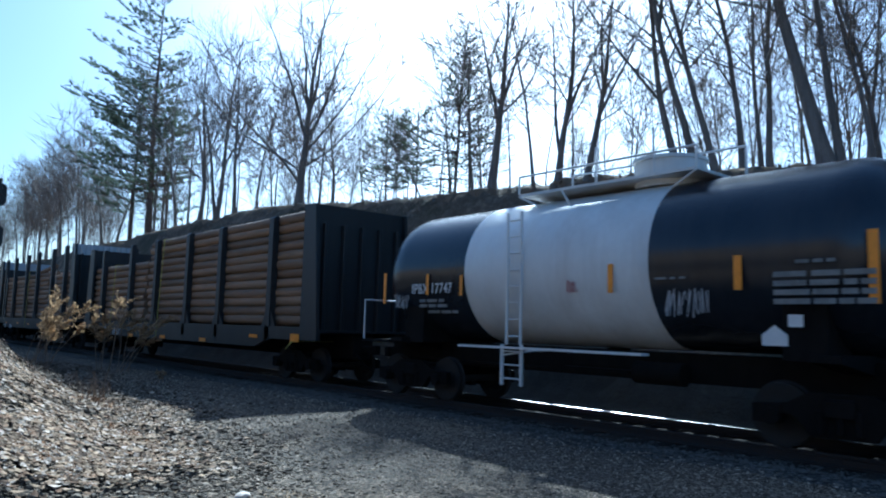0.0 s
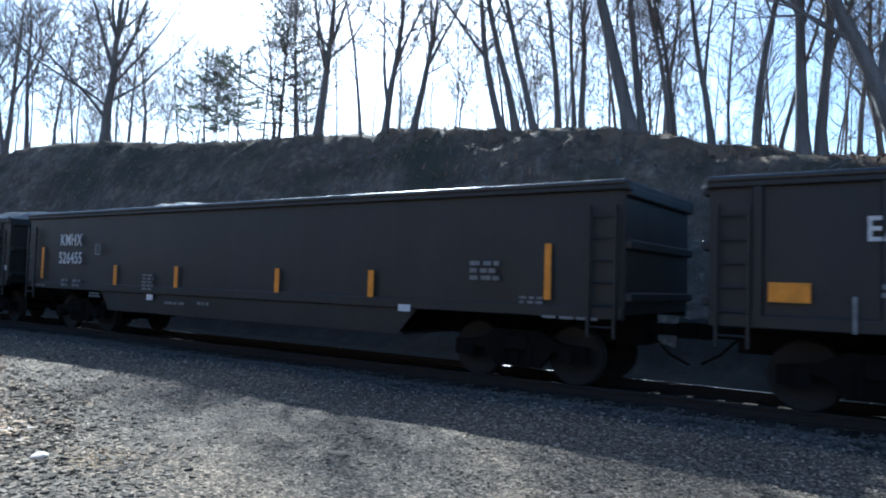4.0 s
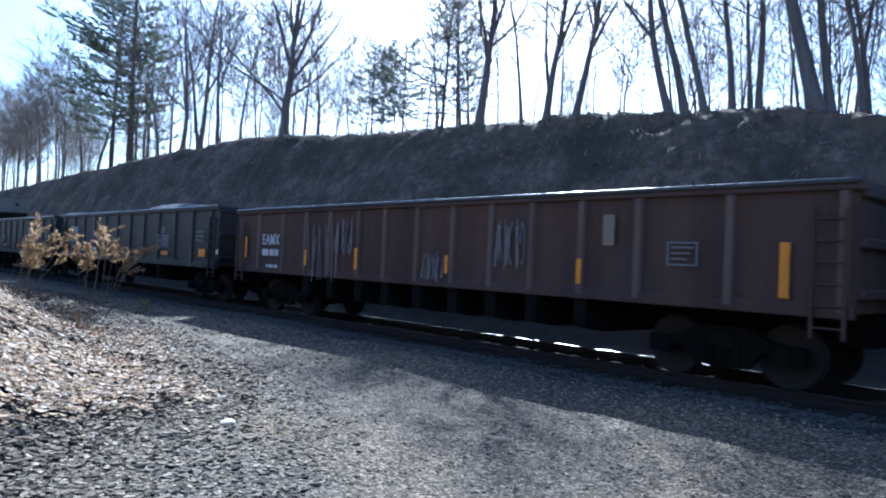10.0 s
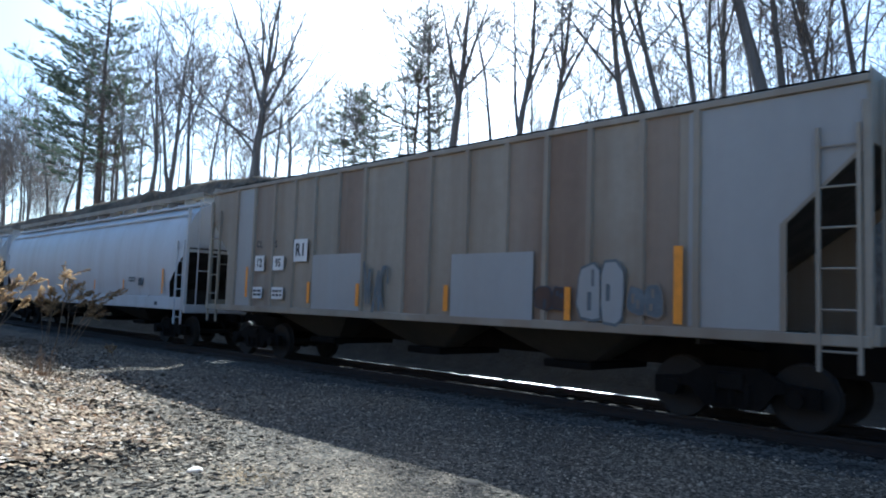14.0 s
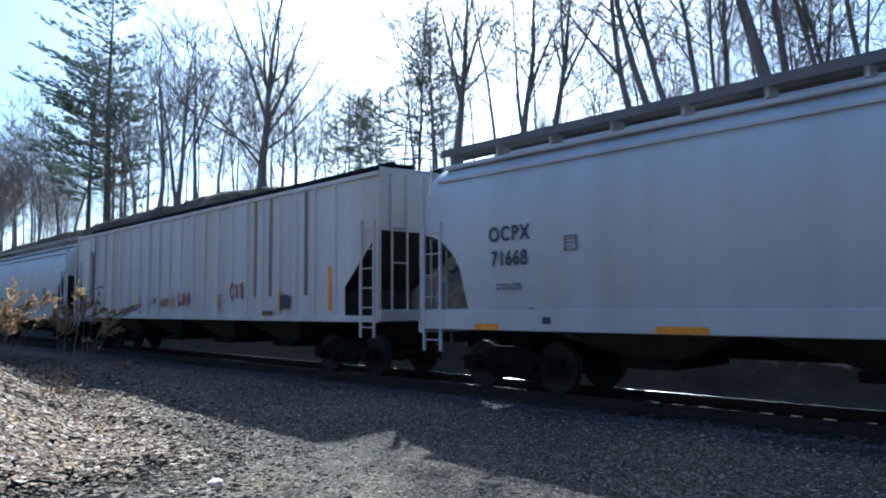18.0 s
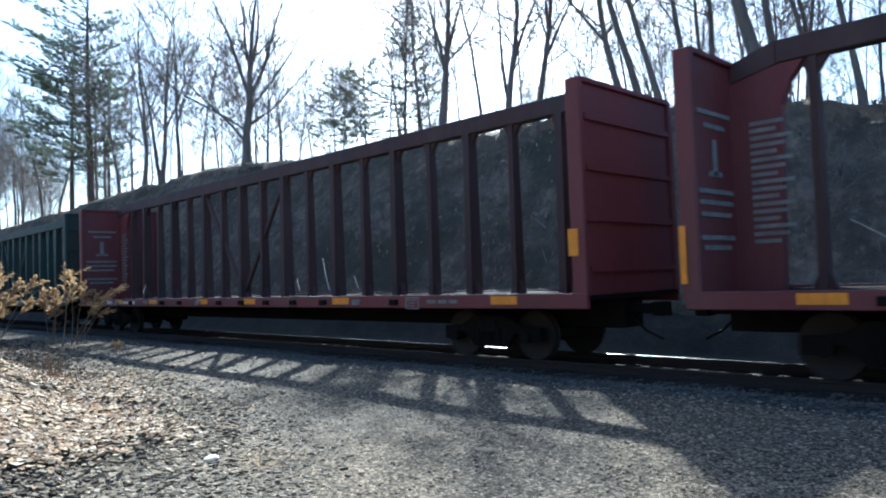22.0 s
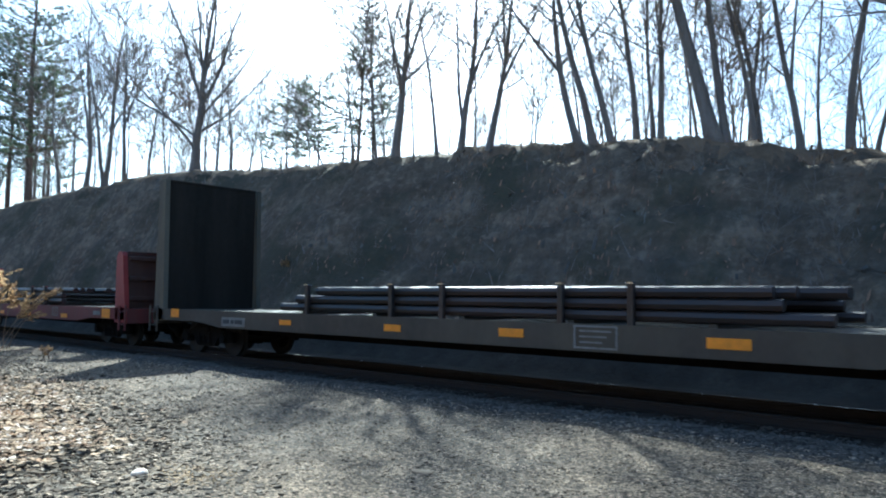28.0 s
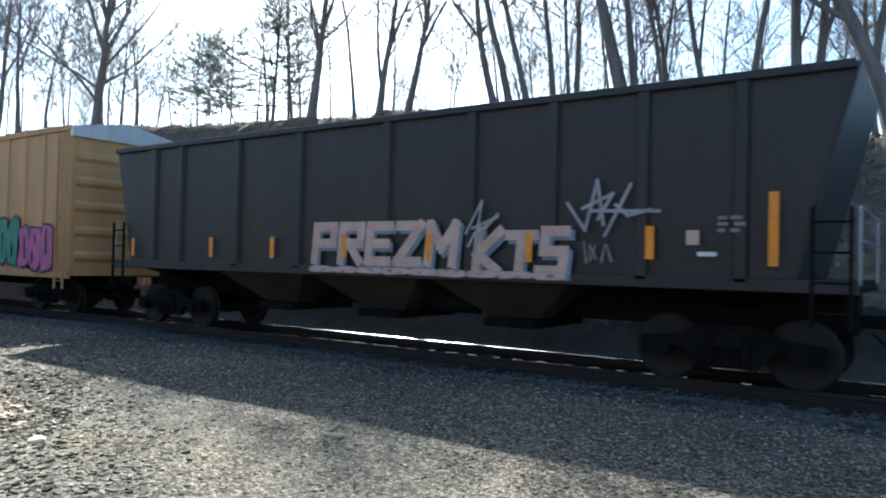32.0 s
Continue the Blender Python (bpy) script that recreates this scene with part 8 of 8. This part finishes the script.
def plume(rng, axis, leaf, g):
    """Drooping leaflets on both sides of a shoot's outer part."""
    n = 15
    for i in range(n):
        t = 0.25 + 0.75 * i / n
        at, along = on_path(axis, min(t, 0.99))
        for q in (-1, 1):
            side = (along.cross(Vector((0, 0, 1))) + Vector((rng.uniform(-0.4, 0.4), rng.uniform(-0.4, 0.4), rng.uniform(-0.2, 0.5)))).normalized() * q
            e = (along * rng.uniform(0.5, 1.0) + side * rng.uniform(0.4, 0.8) + Vector((0, 0, -rng.uniform(0.0, 0.4)))).normalized() * leaf * rng.uniform(0.6, 1.15) * (1.15 - 0.6 * t)
            w = e.orthogonal().normalized() * leaf * 0.075
            mid = at + e * 0.45 + Vector((0, 0, 0.1 * leaf))
            g.add([at, mid + w, at + e, mid - w], [(0, 1, 2, 3)])


def weed_clump(x, y, seed, stems, height, reach, lean=0.25, label="clump of dry tan weeds with feathery seed heads", leaf=0.26):
    """Dry stalks that arch over to one side, each with feathery plumes towards its tip."""
    rng = random.Random(seed)
    cl = thing("weed_clump", label, "weeds", "dry weeds beside the road")
    cl.matrix_basis = pose(x, y, ground_height(x, y) - 0.03)
    wind = Vector((*across(math.degrees(math.atan2(-x, y)), lean), 0))
    for _ in range(stems):
        a = rng.uniform(0, 6.283)
        base = Vector((rng.uniform(-0.3, 0.3) * reach, rng.uniform(-0.3, 0.3) * reach, 0))
        out = rng.uniform(0.1, 0.5) * reach / height
        h = height * rng.uniform(0.55, 1.05)
        pts, rad = grow(rng, base, Vector((math.cos(a) * out, math.sin(a) * out, 1)) + wind * rng.uniform(0.1, 1.2), h, 0.013, 0.005, 7, 0.1, -0.04)
        st = part("stem", limb(pts, rad, 4, Geo()), WEED_STEM, cl)
        heads = Geo()
        plume(rng, pts[4:], leaf, heads)
        for _ in range(3):
            at, along = on_path(pts, rng.uniform(0.45, 0.85))
            way = along * 0.7 + wind * 1.2 + Vector((rng.uniform(-0.6, 0.6), rng.uniform(-0.6, 0.6), rng.uniform(0.1, 0.5)))
            sp, sr = grow(rng, at, way, h * rng.uniform(0.16, 0.32), 0.006, 0.003, 5, 0.12, -0.07)
            tagged(part("side_shoot", limb(sp, sr, 3, Geo()), WEED_STEM, st))
            plume(rng, sp, leaf, heads)
        tagged(part("seed_head", heads, SEDGE, st), kind="stuff")
    return cl


WEED_STEM = surface("weed_stem", (0.22, 0.15, 0.09), 0.8, vary=0.3, scale=5.0, bump=0.0)
weed_clump(-23.9, 7.4, 1, 8, 2.45, 1.3, 0.45)
weed_clump(-25.2, 7.4, 2, 4, 1.9, 0.9, -0.1)
weed_clump(-24.6, 5.4, 3, 8, 2.7, 1.6, 0.35)
weed_clump(-27.5, 6.0, 4, 6, 2.5, 1.2, 0.3)
weed_clump(-19.5, 7.2, 5, 3, 0.4, 0.3, label="small sprig of dry tan weeds in gravel", leaf=0.1)


def bare_sprig(x, y, seed, stems, height):
    """A few dark dead stalks."""
    rng = random.Random(seed)
    sp = thing("dead_stalks", "few thin dark dead stalks standing in shale", "weeds", "dry weeds beside the road")
    sp.matrix_basis = pose(x, y, ground_height(x, y) - 0.03)
    for _ in range(stems):
        g = Geo()
        pts, rad = grow(rng, Vector((rng.uniform(-0.25, 0.25), rng.uniform(-0.25, 0.25), 0)), Vector((rng.uniform(-0.4, 0.4), rng.uniform(-0.4, 0.4), 1)), height * rng.uniform(0.5, 1.1), 0.008, 0.004, 4, 0.15, 0.02)
        limb(pts, rad, 4, g)
        part("stalk", g, WEED_STEM, sp)


bare_sprig(-13.6, 3.9, 41, 9, 0.65)
bare_sprig(-12.7, 3.8, 42, 6, 0.5)
bare_sprig(-14.6, 4.2, 43, 12, 0.6)
bare_sprig(-15.4, 4.0, 44, 10, 0.55)


def tussock(s):
    """A tuft of dry blades."""
    vs, fs = [], []
    for _ in range(9):
        a, r, h = random.uniform(0, 6.283), random.uniform(0.3, 1.0) * s, random.uniform(0.5, 1.2) * s
        c, d = math.cos(a), math.sin(a)
        n = len(vs)
        vs += [(-d * 0.03 * s, c * 0.03 * s, -0.05), (d * 0.03 * s, -c * 0.03 * s, -0.05), (c * r * 0.5 + d * 0.02 * s, d * r * 0.5, h), (c * r, d * r, h * 0.75)]
        fs += [(n, n + 1, n + 2), (n + 1, n + 3, n + 2)]
    return vs, fs


def crest_spot(y0, y1, size0, size1):
    def place():
        x = -75 * random.random() ** 1.3 + 3
        return x, random.uniform(y0, y1), random.uniform(size0, size1)
    return place


def tuft_spot():
    """Three brown patches on the mound."""
    x, y, r = random.choice(((-8.3, 1.9, 0.18), (-10.2, 3.4, 0.3), (-13.8, 4.1, 0.4)))
    return x + random.gauss(0, r), y + random.gauss(0, r * 0.5), random.uniform(0.03, 0.075)


def face_spot(size0, size1):
    def place():
        while True:
            x, y = -60 * random.random() ** 1.2 + 4, 16.3 + 4.1 * random.random()
            if wob(x, y, 0.35, 14.0) > random.uniform(-0.3, 0.35):
                return x, y, random.uniform(size0, size1)
    return place


def twig_bit(s):
    a = random.uniform(-0.3, 0.9)
    q = (s, 0.3 * s * random.uniform(-1, 1), s * a)
    return [(0, -0.012, 0), (0, 0.012, 0), (0, 0, 0.02), q], [(0, 1, 3), (1, 2, 3), (2, 0, 3)]


scatter("mound_tufts", 110, tuft_spot, tussock, DEAD_STALK, "low tufts of dead brown weeds on the mound", "weeds")
scatter("crest_grass", 600, crest_spot(19.9, 21.8, 0.04, 0.14), tussock, GRASS, "dry tan grass tufts along the crest", "grass")
scatter("crest_leaves", 6000, crest_spot(19.8, 22.5, 0.025, 0.06), dead_leaf, LEAF, "dry brown fallen leaves along the crest", "leaves")
scatter("face_leaves", 2600, face_spot(0.025, 0.06), dead_leaf, FACE_LEAF, "brown leaf litter caught on the cutting face", "leaves")
scatter("face_stones", 600, face_spot(0.025, 0.11), chip, HILL_ROCK, "dark broken rock on the cutting face", "rubble")
scatter("face_twigs", 900, face_spot(0.12, 0.5), twig_bit, TWIG, "fallen twigs and roots on the cutting face", "twigs")
weed_clump(-22.6, 16.6, 11, 6, 0.7, 0.5, label="pale dry grass tuft on the cutting face", leaf=0.16)


def motions():
    """The train rolls by at one speed, every car and load with it; wheels turn while their car is near."""
    for ob, centre in MOVING:
        walk(ob, [(t, pose(centre + SPEED * t, TRACK_Y, 0)) for t in (0.0, 16.0, 32.0)])
    for ob, dx, start in WHEELSETS:
        t0, t1 = max(0.0, (-34 - start) / SPEED), min(32.0, (7 - start) / SPEED)
        f0, f1 = math.floor(t0 * FPS), math.ceil(t1 * FPS)
        if f1 <= f0:
            walk(ob, [(0.0, pose(dx, 0, 0.46)), (32.0, pose(dx, 0, 0.46))])
            continue
        rows = [(k / FPS, pose(dx, 0, 0.46, 0, math.degrees((k - f0) / FPS * SPEED / 0.457), 0)) for k in range(f0, f1 + 1)]
        if f0 > 0:
            rows.insert(0, (0.0, rows[0][1]))
        if f1 < 32 * FPS:
            rows.append((32.0, rows[-1][1]))
        walk(ob, rows)


motions()
